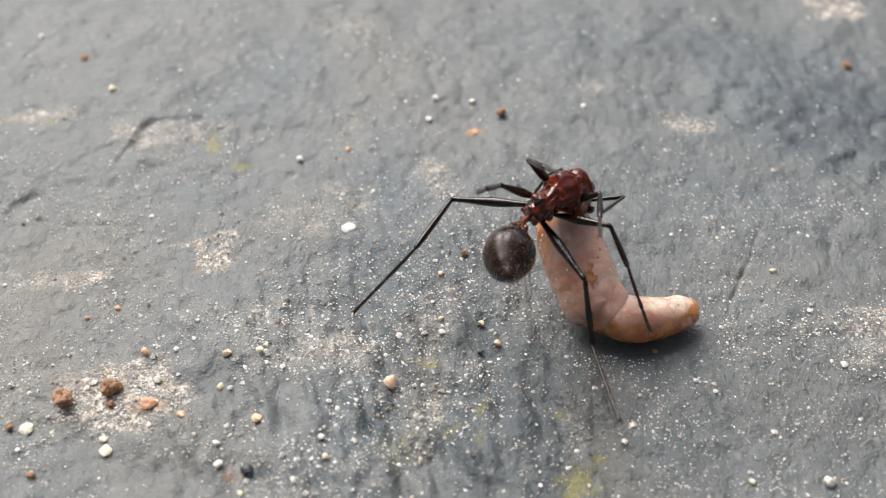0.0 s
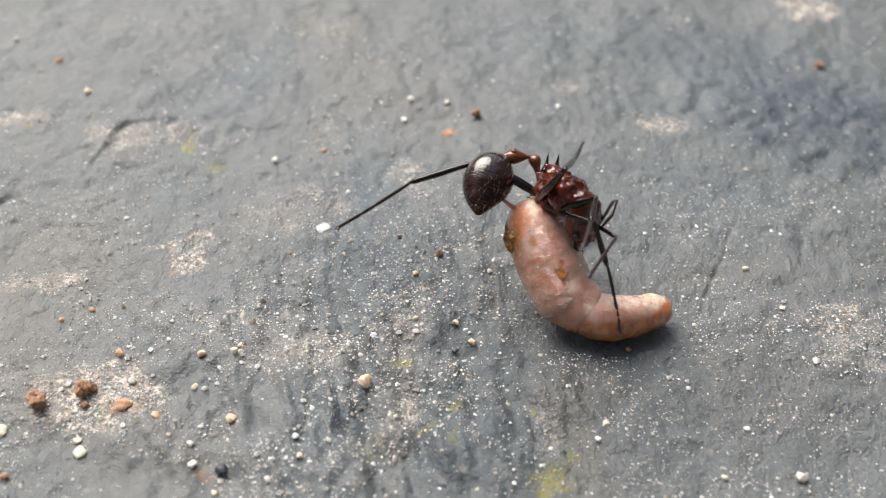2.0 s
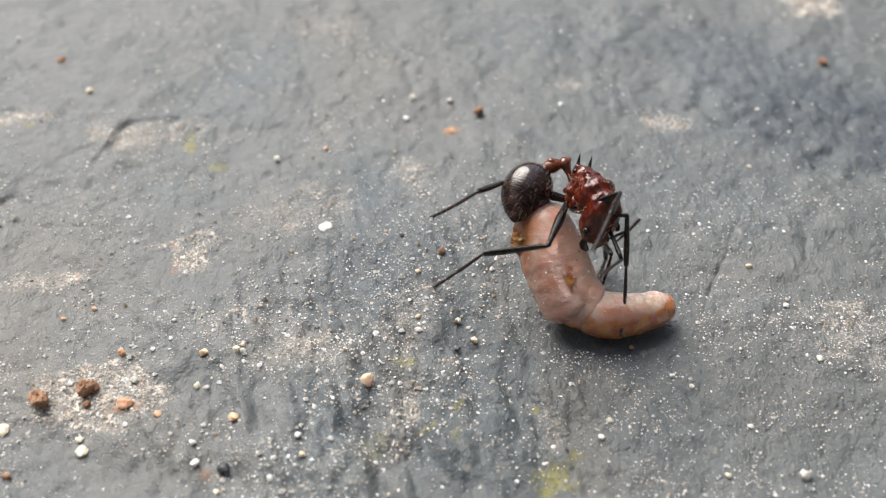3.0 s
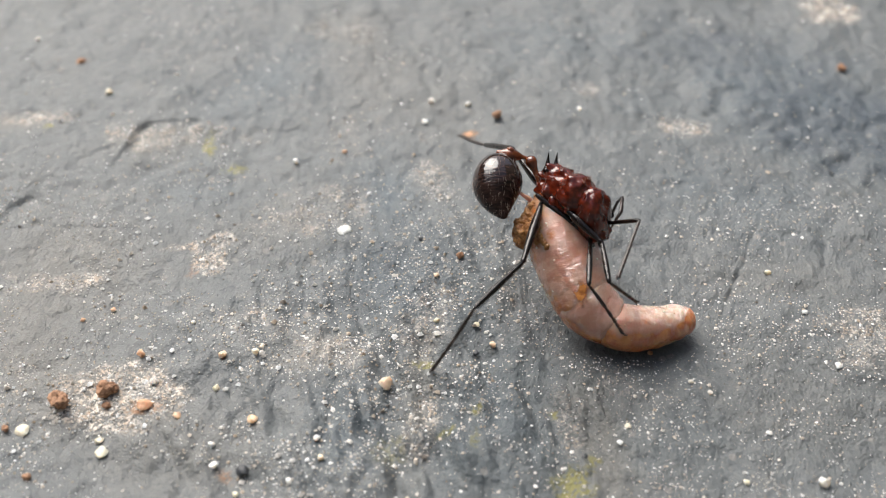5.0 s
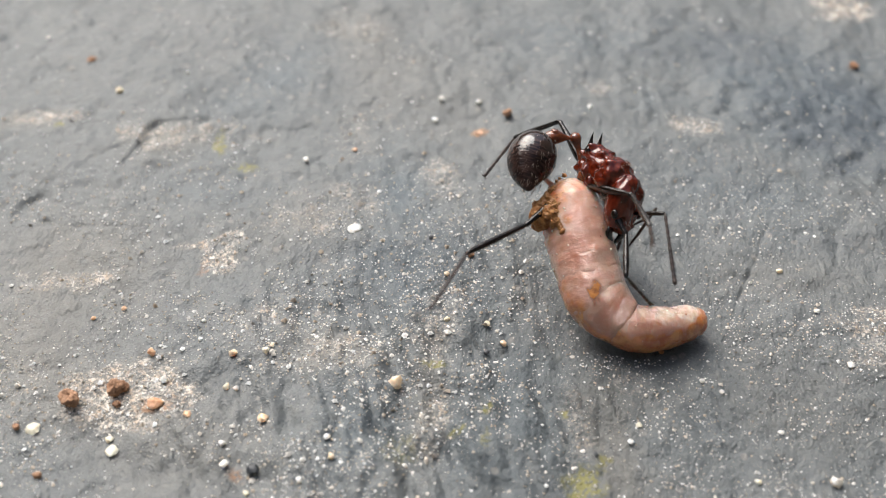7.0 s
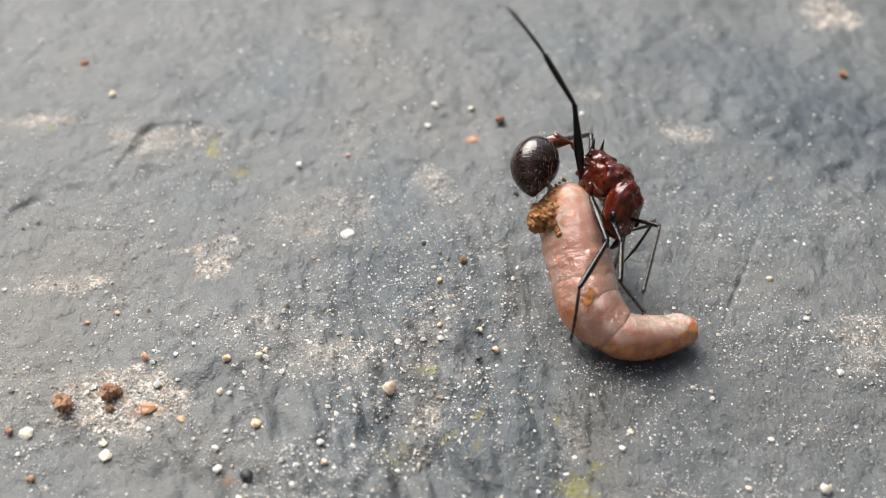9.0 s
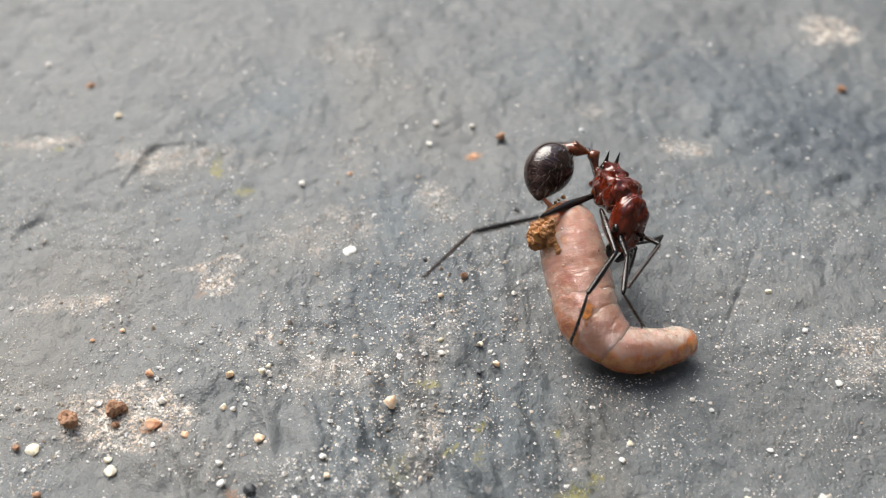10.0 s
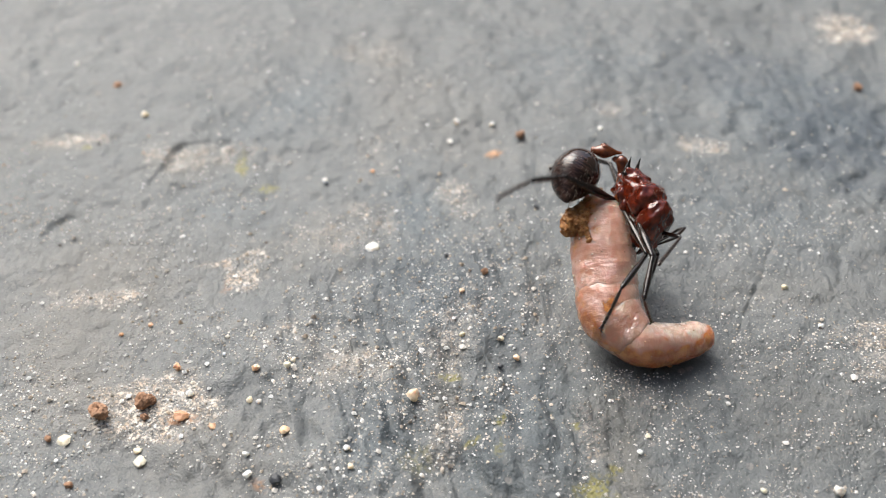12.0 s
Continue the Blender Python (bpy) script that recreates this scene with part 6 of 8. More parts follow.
        (9.2, at(-1.13, -1.4, 1.46, 43.8, -5.3, 163)),
        (9.267, at(-0.263, -2.01, -0.25, 49, 17.2, -151)),
        (9.3, at(0.605, -2.62, -1.96, 71.2, 27.8, -97.1)),
        (9.4, at(0.301, -2.95, 0.204, 74.8, -13.5, -70.5)),
        (9.5, at(-1.32, -1.57, 1.18, 78.1, -17.8, -82.6)),
        (9.6, at(0.436, -2.39, -2.28, 75.8, 30.6, -101)),
        (9.7, at(0.024, -2.6, 0.938, 78.8, -22, -66.6)),
        (9.8, at(0.169, -3.03, -0.319, 79.3, 7, -70.8)),
        (9.9, at(0.72, -3.02, -0.822, 77.7, 13.5, -80)),
        (10, at(1.25, -2.81, -1.3, 74.9, 19.6, -89.8)),
        (10.1, at(-0.55, -2.33, -2.07, 79.5, 5.4, -69)),
        (10.2, at(0.361, -2.36, 1.32, 79.7, -17.2, -70.9)),
        (10.3, at(0.578, -3.04, -0.705, 79.4, 7.5, -67.4)),
        (10.4, at(-0.199, -2.74, 0.598, 79.4, -9.8, -68.3)),
        (10.5, at(1.61, -2.61, -1.43, 77.9, 21, -82.8)),
        (10.667, at(1.14, -2.96, -0.574, 79.4, 10.8, -77.4)),
        (10.833, at(0.575, -2.93, 0.296, 79.9, 0.5, -72.3)),
        (11, at(-0.009, -2.52, 1.05, 79.5, -9.8, -67.3)),
        (11.15, at(0.693, -2.17, 1.5, 79.7, -23.6, -67.9)),
        (11.3, at(1.37, -1.62, 1.73, 80.1, -37.5, -68.8)),
        (11.4, at(1.26, -2.15, 1.36, 80.6, -24.3, -69.6)),
        (11.5, at(1.1, -2.58, 0.894, 80.8, -11.1, -70.4)),
        (11.6, at(1.19, -2.87, 0.127, 80.8, -4.8, -70.1)),
        (11.7, at(1.21, -2.93, -0.697, 80.8, 1.4, -69.9)),
        (11.8, at(1.17, -2.76, -1.5, 80.8, 7.7, -69.6)),
        (11.9, at(0.774, -3.02, -0.693, 80.9, 3.4, -68)),
        (12, at(0.343, -2.97, 0.139, 81, -0.8, -66.4))])
    walk(ant_parts['tarsus_hind_right'], [
        (0, at(-0.69, -4.62, -0.676, 2.9, -38.1, -129)),
        (0.033, at(-0.69, -4.62, -0.676, 2.9, -38.1, -129)),
        (0.05, at(-1.86, -4.19, 1.99, 5.3, -41, -132)),
        (0.125, at(-2.87, -3.48, 1.53, 10.8, -24.6, -142)),
        (0.2, at(-3.34, -2.25, 0.743, 13, -7.8, -150)),
        (0.3, at(-4.07, -2.59, 0.973, 13.6, -23.9, -152)),
        (0.4, at(-3.83, -2.67, 0.66, 13.7, -26, -153)),
        (0.467, at(-4.2, -2.21, 0.5, 13.6, 24.2, -145)),
        (0.5, at(-4.57, -1.75, 0.34, 33.5, 73.1, -121)),
        (0.533, at(-4.05, -2.21, -0.363, 8.2, 29.5, -151)),
        (0.6, at(-3.53, -2.66, -1.06, 7.1, -16.2, -160)),
        (0.7, at(-3.08, -3.1, -1.43, 7.6, -11, -161)),
        (0.8, at(-3.35, -3.15, -1.52, 8, 25, -158)),
        (0.9, at(-3.56, -3.16, -1.6, 13, 60.8, -151)),
        (1, at(-3.72, -3.13, -1.67, 147, 81, -15.7)),
        (1.067, at(-3.01, -3.59, -1.96, 52.6, 50.2, -113)),
        (1.1, at(-2.29, -4.06, -2.24, 47.8, 9.1, -122)),
        (1.2, at(-1.85, -4.13, -2.19, 49.8, 9.7, -110)),
        (1.3, at(-1.38, -4.1, -2.12, 52, 9.8, -97.2)),
        (1.4, at(0.756, -4.67, -2.5, 38.5, 42.9, -126)),
        (1.5, at(2.81, -4.27, -2.44, -13, 58.3, 171)),
        (1.6, at(2.89, -4.56, -2.13, 89.7, 53.4, -76.3)),
        (1.7, at(2.93, -4.77, -1.79, 105, 2.9, -47.4)),
        (1.8, at(4.5, -1.48, 2.02, 104, -15.1, -37.5)),
        (1.867, at(3.9, -0.469, 2.66, 90.4, -50.3, -13.7)),
        (1.9, at(3.3, 0.545, 3.3, 22, -66.4, 62.9)),
        (1.933, at(2.03, 0.53, 2.17, -22.7, -39.2, 116)),
        (2, at(0.759, 0.516, 1.05, -29.8, -2.9, 135)),
        (2.033, at(1.86, 0.022, 2.21, -23.1, -42.3, 118)),
        (2.1, at(2.97, -0.472, 3.37, 33.2, -71.5, 54.9)),
        (2.167, at(3.67, -1.71, 2.5, 104, -47.4, -23.2)),
        (2.2, at(4.37, -2.94, 1.63, 113, -8.3, -41.4)),
        (2.3, at(1.73, -3.07, -4.04, 112, 23.7, -52.2)),
        (2.4, at(2.18, -3.37, -3.94, 77.8, 62.9, -98)),
        (2.5, at(2.63, -3.58, -3.73, -6, 48.9, 168)),
        (2.667, at(1.78, -3.56, -3.63, -1, 46.6, 175)),
        (2.833, at(0.988, -3.31, -3.3, 3.5, 44, -179)),
        (3, at(0.376, -2.84, -2.78, 7.3, 41, -173)),
        (3.1, at(0.889, -4.37, -3.68, 69.7, 40.5, -87.7)),
        (3.2, at(1.39, -3.96, -3.16, 87.7, -2.7, -38.9)),
        (3.6, at(1.5, -4.13, -3.29, 87.7, 1.7, -42.2)),
        (4, at(1.72, -4.37, -3.46, 86.9, 11.1, -49.5)),
        (4.4, at(1.88, -4.41, -3.48, 84.7, 20.4, -57.4)),
        (4.8, at(1.93, -4.37, -3.44, 83.2, 24.5, -61.3)),
        (4.9, at(1.78, -4.32, -3.55, 54.3, 64.9, -99.3)),
        (5, at(1.63, -4.26, -3.65, -41.6, 54.7, 157)),
        (5.25, at(2.34, -4.09, -3.38, -56.4, 48.9, 138)),
        (5.5, at(2.99, -3.83, -3.02, -66.5, 40.7, 124)),
        (5.6, at(3.68, -3.9, -2.23, -89.1, 63.8, 96)),
        (5.7, at(4.2, -3.81, -1.36, -158, 68.3, 22.8)),
        (5.8, at(4.54, -3.56, -0.449, 169, 47.8, -16.1)),
        (5.9, at(4.68, -3.15, 0.451, 160, 22, -30.6)),
        (6, at(4.62, -2.61, 1.29, 159, -4.5, -40.3)),
        (6.15, at(4.54, -2.84, 1.53, 159, -10.6, -42.2)),
        (6.3, at(4.36, -3, 1.74, 159, -16.7, -44.1)),
        (6.4, at(1.76, -4.3, -3.37, 159, 22.6, -57.3)),
        (6.5, at(2.84, -4.52, 1.5, 159, -14.7, -51)),
        (6.6, at(5.11, -2.23, 0.155, 158, -7.1, -43.8)),
        (6.7, at(0.806, -4.68, -3.27, 158, 5.8, -56.2)),
        (6.8, at(1.2, -3.15, 3.47, 158, -20.1, -60)),
        (6.9, at(1.01, -5.43, 0.481, 158, -1.6, -57.6)),
        (7, at(0.608, -4.77, -3.25, 158, 16.8, -55.3)),
        (7.1, at(1.64, -3.8, 3.03, 159, -23.6, -63.5)),
        (7.2, at(0.885, -4.97, -1.78, 158, 6.8, -55.5)),
        (7.625, at(0.87, -4.92, -2.12, 157, 6.8, -56.6)),
        (8.05, at(0.887, -4.63, -2.78, 157, 6.7, -58.9)),
        (8.475, at(0.967, -4.13, -3.3, 157, 6.5, -61.3)),
        (8.9, at(1.02, -3.85, -3.47, 157, 6.5, -62.3)),
        (9, at(-0.37, -3.06, 3.52, 158, -24.3, -69.8)),
        (9.067, at(-1.82, -3.2, 1.31, 166, 8.3, -121)),
        (9.1, at(-3.27, -3.35, -0.908, 142, 33.9, -180)),
        (9.2, at(-3.55, -0.64, 1.7, 136, -3.8, 156)),
        (9.267, at(-1.61, -2.75, -0.727, 142, 12.9, -133)),
        (9.3, at(0.327, -4.86, -3.15, 160, 11.5, -58.2)),
        (9.4, at(1.13, -5.29, 0.8, 160, -10.7, -61.9)),
        (9.5, at(-1.01, -3.98, 1.95, 162, -12.9, -69.6)),
        (9.6, at(0.014, -4.55, -3.58, 161, 10.2, -45.4)),
        (9.7, at(0.963, -4.78, 1.89, 162, -15.2, -56.4)),
        (9.8, at(1, -5.42, -0.631, 162, 12.5, -70)),
        (9.9, at(1.15, -5.46, -1.42, 164, 12.4, -60.1)),
        (10, at(1.26, -5.21, -2.16, 166, 12, -50.3)),
        (10.1, at(0.36, -4.69, -2.31, 166, -8.9, -49.3)),
        (10.2, at(1.16, -4.66, 2.07, 168, -10.8, -58.9)),
        (10.3, at(1.55, -5.37, -1.04, 168, 0.3, -54.5)),
        (10.4, at(0.729, -5.07, 1.03, 168, -1.8, -61.9)),
        (10.5, at(1.91, -4.97, -2.35, 167, -2.8, -54.7)),
        (10.667, at(1.69, -5.41, -1.05, 168, -4.2, -56.7)),
        (10.833, at(1.35, -5.36, 0.272, 168, -5.7, -58.7)),
        (11, at(0.962, -4.84, 1.49, 168, -7.2, -60.7)),
        (11.15, at(1.57, -4.34, 2.52, 168, -18.1, -61.8)),
        (11.3, at(2.1, -3.51, 3.28, 169, -29, -63.1)),
        (11.4, at(2.07, -4.33, 2.41, 168, -15.5, -60.5)),
        (11.5, at(1.94, -4.94, 1.38, 167, -2, -58.2)),
        (11.6, at(2.06, -5.26, 0.341, 167, 2.8, -59.5)),
        (11.7, at(2.09, -5.33, -0.761, 167, 7.5, -60.8)),
        (11.8, at(2.05, -5.13, -1.84, 167, 12.3, -62.1)),
        (11.9, at(1.73, -5.38, -0.845, 168, 5.3, -58.5)),
        (12, at(1.36, -5.31, 0.176, 168, -1.7, -55))])
    walk(ant_parts['femur_mid_right'], [
        (0, at(0.911, -0.484, -0.379, -13.1, -52.1, -67.1)),
        (0.5, at(0.853, -0.529, -0.388, 3.5, -45.4, -89)),
        (0.667, at(0.841, -0.51, -0.435, 7.4, -37.4, -95)),
        (0.833, at(0.83, -0.491, -0.482, 10.1, -29.1, -99.8)),
        (1, at(0.818, -0.471, -0.529, 11.8, -20.7, -104)),
        (1.1, at(0.915, -0.447, -0.528, 3.8, -23.1, -82.6)),
        (1.2, at(1.01, -0.423, -0.528, -4.7, -22.6, -61)),
        (1.3, at(1.11, -0.398, -0.527, -12.3, -19.4, -40)),
        (1.4, at(1.21, -0.374, -0.527, -18, -13.8, -20.1)),
        (1.5, at(1.3, -0.349, -0.526, -21.4, -6.7, -1.2)),
        (2, at(0.933, -0.333, -0.577, -21.9, -2.3, 5.1)),
        (2.5, at(0.877, -0.337, -0.583, -21.9, 6.9, 5.9)),
        (2.75, at(0.845, -0.347, -0.585, -21.4, -0.9, 14.7)),
        (3, at(0.812, -0.356, -0.586, -22.2, -8.7, 23.5)),
        (3.5, at(0.747, -0.39, -0.546, -22.2, -3.2, 24)),
        (4, at(0.602, -0.463, -0.456, -22.2, 8.8, 25)),
        (4.5, at(0.457, -0.536, -0.366, -21.9, 20.9, 26)),
        (5, at(0.391, -0.569, -0.326, -21.7, 26.4, 26.5)),
        (5.25, at(0.268, -0.433, -0.324, -28.2, 23.9, 11.2)),
        (5.5, at(0.144, -0.298, -0.322, -33.7, 20, -3.4)),
        (5.75, at(0.355, -0.32, -0.444, -33.2, 11.5, -1.4)),
        (6, at(0.566, -0.342, -0.565, -33, 3, 0.4)),
        (6.25, at(0.874, -0.407, -0.619, -34.1, 8.9, -10.4)),
        (6.5, at(1.18, -0.471, -0.672, -36.4, 14.5, -21.5)),
        (6.6, at(1.12, -0.445, -0.654, -35.9, 9.1, -19.1)),
        (6.7, at(1.05, -0.419, -0.635, -35.6, 3.8, -16.8)),
        (6.8, at(0.983, -0.392, -0.617, -35.6, -1.6, -14.5)),
        (6.9, at(0.916, -0.366, -0.598, -35.7, -7, -12.2)),
        (7, at(0.85, -0.34, -0.58, -36.1, -12.3, -9.8)),
        (7.333, at(0.868, -0.347, -0.588, -36, -9.7, -10.6)),
        (7.667, at(0.913, -0.363, -0.609, -35.8, -3.1, -12.4)),
        (8, at(0.972, -0.385, -0.635, -35.8, 5.4, -14.9)),
        (8.333, at(1.03, -0.406, -0.662, -36.2, 14, -17.3)),
        (8.667, at(1.07, -0.423, -0.682, -36.8, 20.5, -19.4)),
        (9, at(1.09, -0.43, -0.691, -37.2, 23.1, -20.2)),
        (9.5, at(0.891, -0.361, -0.598, -39.7, 20.7, -27)),
        (10, at(1.28, -0.446, -0.718, -35.4, 17.4, -13.9)),
        (10.5, at(1.09, -0.409, -0.655, -36.1, 16.8, -16.2)),
        (11, at(1.06, -0.402, -0.674, -36.1, 22.9, -16.2)),
        (11.5, at(1.32, -0.521, -0.732, -37.7, 16.7, -20.9)),
        (12, at(1.05, -0.387, -0.641, -35.5, 16.6, -13.3))])
    walk(ant_parts['tibia_mid_right'], [
        (0, at(1.45, -1.76, 1.4, -12, 42.2, -80.5)),
        (0.5, at(0.882, -2.11, 1.22, 1.7, 48.4, -61.3)),
        (0.667, at(0.687, -2.29, 0.932, 9.6, 51.6, -51.1)),
        (0.833, at(0.496, -2.43, 0.613, 18.7, 53.7, -39.5)),
        (1, at(0.313, -2.52, 0.266, 28.8, 54.7, -27.1)),
        (1.1, at(1.18, -2.5, 0.354, 44, 66.4, -9.8)),
        (1.2, at(2.02, -2.24, 0.338, 79.6, 73.7, 27.9)),
        (1.3, at(2.74, -1.76, 0.219, 125, 70.5, 74.9)),
        (1.4, at(3.26, -1.12, 0.01, 147, 60, 99.1)),
        (1.5, at(3.54, -0.396, -0.262, 156, 47.3, 111)),
        (2, at(3.17, -0.133, -0.486, 152, 44.5, 106)),
        (2.5, at(3.1, -0.106, -0.854, 158, 42.2, 114)),
        (2.75, at(3.02, 0.225, -0.548, 161, 49.8, 118)),
        (3, at(2.85, 0.532, -0.245, 166, 57.3, 124)),
        (3.5, at(2.8, 0.524, -0.418, 162, 70.4, 120)),
        (4, at(2.62, 0.475, -0.801, 14.2, 79.5, -29.2)),
        (4.5, at(2.35, 0.385, -1.17, -0.9, 50.9, -45.2)),
        (5, at(2.19, 0.331, -1.32, -2.1, 37.7, -46.9)),
        (5.25, at(2.29, -0.034, -1.24, -1.7, 25.1, -46.3)),
        (5.5, at(2.25, -0.423, -1.09, -1.6, 12.6, -45.8)),
        (5.75, at(2.56, -0.375, -0.893, -3.4, 27.9, -51.2)),
        (6, at(2.81, -0.325, -0.683, -7.7, 42.8, -58.4)),
        (6.25, at(3.06, -0.807, -0.967, -4.5, 39.4, -53.6)),
        (6.5, at(3.21, -1.27, -1.24, -1.9, 35.8, -49.3)),
        (6.6, at(3.21, -1.17, -1.01, 0.7, 31, -44.6)),
        (6.7, at(3.2, -1.07, -0.784, 2.8, 26, -40.3)),
        (6.8, at(3.16, -0.955, -0.555, 4.3, 20.9, -36.4)),
        (6.9, at(3.1, -0.837, -0.326, 5.5, 15.7, -32.7)),
        (7, at(3.02, -0.714, -0.1, 6.3, 10.4, -29.2)),
        (7.333, at(3.05, -0.754, -0.21, 5.8, 12.8, -31.3)),
        (7.667, at(3.11, -0.847, -0.487, 4.4, 18.7, -36.6)),
        (8, at(3.14, -0.959, -0.848, 1.5, 26.2, -44.1)),
        (8.333, at(3.12, -1.06, -1.21, -2.7, 33.2, -52.6)),
        (8.667, at(3.06, -1.12, -1.47, -7.1, 38.2, -60)),
        (9, at(3.04, -1.15, -1.57, -9.1, 40, -63.3)),
        (9.5, at(2.77, -1.32, -1.39, -7, 37, -59.9)),
        (10, at(3.36, -0.963, -1.39, -3.2, 31.1, -53.1)),
        (10.5, at(3.16, -1.01, -1.3, -4.2, 36.6, -54.9)),
        (11, at(3.05, -0.981, -1.55, -5.6, 26.3, -57.6)),
        (11.5, at(3.34, -1.29, -1.38, -8.6, 34.1, -63.5)),
        (12, at(3.15, -0.882, -1.28, -6.7, 23.8, -59.6))])
    walk(ant_parts['tarsus_mid_right'], [
        (0, at(1.71, -3.29, -0.013, -1.6, 2, -110)),
        (0.5, at(1.55, -3.33, -0.355, -1.9, 3, -117)),
        (0.667, at(1.51, -3.31, -0.713, -0.8, 16.3, -110)),
        (0.833, at(1.45, -3.22, -1.08, 2.2, 29.3, -102)),
        (1, at(1.39, -3.07, -1.45, 7.9, 41.7, -92.7)),
        (1.1, at(2.01, -2.64, -1.57, 12.3, 54.8, -86.7)),
        (1.2, at(2.54, -1.96, -1.68, 22.5, 67.3, -75.2)),
        (1.3, at(2.92, -1.08, -1.76, 53.1, 77.4, -43.3)),
        (1.4, at(3.09, -0.087, -1.81, 116, 77, 21.3)),
        (1.5, at(3.03, 0.935, -1.81, 145, 66.6, 51)),
        (2, at(2.77, 1.31, -1.96, 124, 59.9, 27.7)),
        (2.5, at(2.48, 1.32, -2.26, 129, 62.7, 33.5)),
        (2.75, at(2.38, 1.42, -2.15, 127, 67.6, 30.9)),
        (3, at(2.21, 1.47, -2.01, 123, 72.5, 26.8)),
        (3.5, at(2.45, 1.14, -2.4, 135, 68.5, 39.9)),
        (4, at(2.95, 0.288, -2.87, 150, 57.7, 56)),
        (4.5, at(3.28, -0.556, -2.8, 156, 45.8, 64.4)),
        (5, at(3.33, -0.884, -2.61, 158, 40.3, 67)),
        (5.25, at(3.6, -1.41, -2.13, 172, 39.6, 89.1)),
        (5.5, at(3.68, -1.89, -1.55, -175, 34.9, 110)),
        (5.75, at(3.72, -1.82, -1.87, -178, 54.1, 106)),
        (6, at(3.62, -1.64, -2.11, 172, 72.9, 94.3)),
        (6.25, at(4.02, -2.11, -2.3, 177, 59.9, 99.7)),
        (6.5, at(4.32, -2.56, -2.46, 179, 46.8, 102)),
        (6.6, at(4.5, -2.44, -2.09, 150, 61.5, 67.8)),
        (6.7, at(4.64, -2.29, -1.7, 104, 60.7, 16)),
        (6.8, at(4.74, -2.12, -1.3, 78.1, 45.2, -16.1)),
        (6.9, at(4.8, -1.93, -0.893, 68.4, 24.8, -32.8)),
        (7, at(4.82, -1.72, -0.48, 65.5, 3.2, -44.5)),
        (7.333, at(4.8, -1.82, -0.675, 65.7, 11.3, -42.5)),
        (7.667, at(4.7, -2.03, -1.16, 67.8, 31.4, -37)),
        (8, at(4.49, -2.27, -1.77, 77, 57, -24.2)),
        (8.333, at(4.18, -2.45, -2.35, 128, 76.4, 29.7)),
        (8.667, at(3.89, -2.55, -2.77, -166, 68.4, 98.7)),
        (9, at(3.76, -2.58, -2.92, -156, 61.4, 110)),
        (9.5, at(3.61, -2.77, -2.65, -148, 59.8, 119)),
        (10, at(4.44, -2.4, -2.48, -139, 64.6, 129)),
        (10.5, at(4.13, -2.39, -2.56, -142, 61.3, 126)),
        (11, at(4.06, -2.57, -2.48, -130, 64.4, 138)),
        (11.5, at(4.11, -2.85, -2.56, -136, 58.1, 132)),
        (12, at(4.12, -2.54, -2.13, -135, 57.9, 134))])
    walk(ant_parts['femur_fore_right'], [
        (0, at(1.55, -0.36, -0.55, -28.2, -70.2, -43.1)),
        (0.25, at(1.55, -0.36, -0.55, -22.1, -73.9, -49.6)),
        (0.5, at(1.55, -0.36, -0.55, -12.4, -77.4, -59.6)),
        (0.75, at(1.55, -0.36, -0.55, 22.2, -70.5, -95.5)),
        (1, at(1.55, -0.36, -0.55, 35.9, -60.4, -110)),
        (1.1, at(1.55, -0.36, -0.55, 30.8, -70, -105)),
        (1.2, at(1.55, -0.36, -0.55, 16.1, -79.2, -89.7)),
        (1.3, at(1.55, -0.36, -0.55, -49.4, -84.4, -23.6)),
        (1.4, at(1.55, -0.36, -0.55, -105, -78, 32.2)),
        (1.5, at(1.55, -0.36, -0.55, -117, -68.8, 45.1)),
        (1.667, at(1.55, -0.36, -0.55, -97, -57.4, 22.6)),
        (1.833, at(1.55, -0.36, -0.55, -88.3, -43.9, 11.4)),
        (2, at(1.55, -0.36, -0.55, -84.1, -29.8, 4.6)),
        (2.5, at(1.55, -0.36, -0.55, -84.4, -23.7, 5.2)),
        (3, at(1.55, -0.36, -0.55, -88.5, -34.3, 13.6)),
        (3.4, at(1.54, -0.363, -0.543, -88.5, -27.7, 13.6)),
        (3.8, at(1.51, -0.37, -0.527, -88.5, -12.1, 13.5)),
        (4.2, at(1.48, -0.378, -0.508, -88.5, 6.6, 13.5)),
        (4.6, at(1.45, -0.385, -0.492, -88.5, 22.3, 13.5)),
        (5, at(1.44, -0.388, -0.485, -88.5, 28.9, 13.5)),
        (5.5, at(1.35, -0.33, -0.456, -98.5, 24.9, -8.5)),
        (6, at(1.76, -0.406, -0.67, -100, 29.2, -12.3)),
        (6.5, at(1.85, -0.481, -0.679, -104, 21.6, -21.8)),
        (7, at(1.55, -0.36, -0.55, -94.5, 31.2, 0)),
        (7.5, at(1.58, -0.368, -0.569, -95.6, 30.8, -2)),
        (8, at(1.66, -0.385, -0.611, -97.8, 29.8, -6.4)),
        (8.5, at(1.74, -0.403, -0.653, -99.9, 28.6, -10.7)),
        (9, at(1.77, -0.41, -0.673, -101, 28, -12.6)),
        (9.5, at(2, -0.54, -0.751, -105, 22.7, -22)),
        (10, at(1.88, -0.389, -0.702, -97.9, 24.8, -5)),
        (10.5, at(1.84, -0.403, -0.638, -99.1, 16.7, -8.4)),
        (11, at(1.83, -0.409, -0.671, -99.6, 22.9, -9.9)),
        (11.5, at(1.78, -0.411, -0.655, -100, 23.5, -12.2)),
        (12, at(1.99, -0.512, -0.69, -103, 16.7, -19.1))])
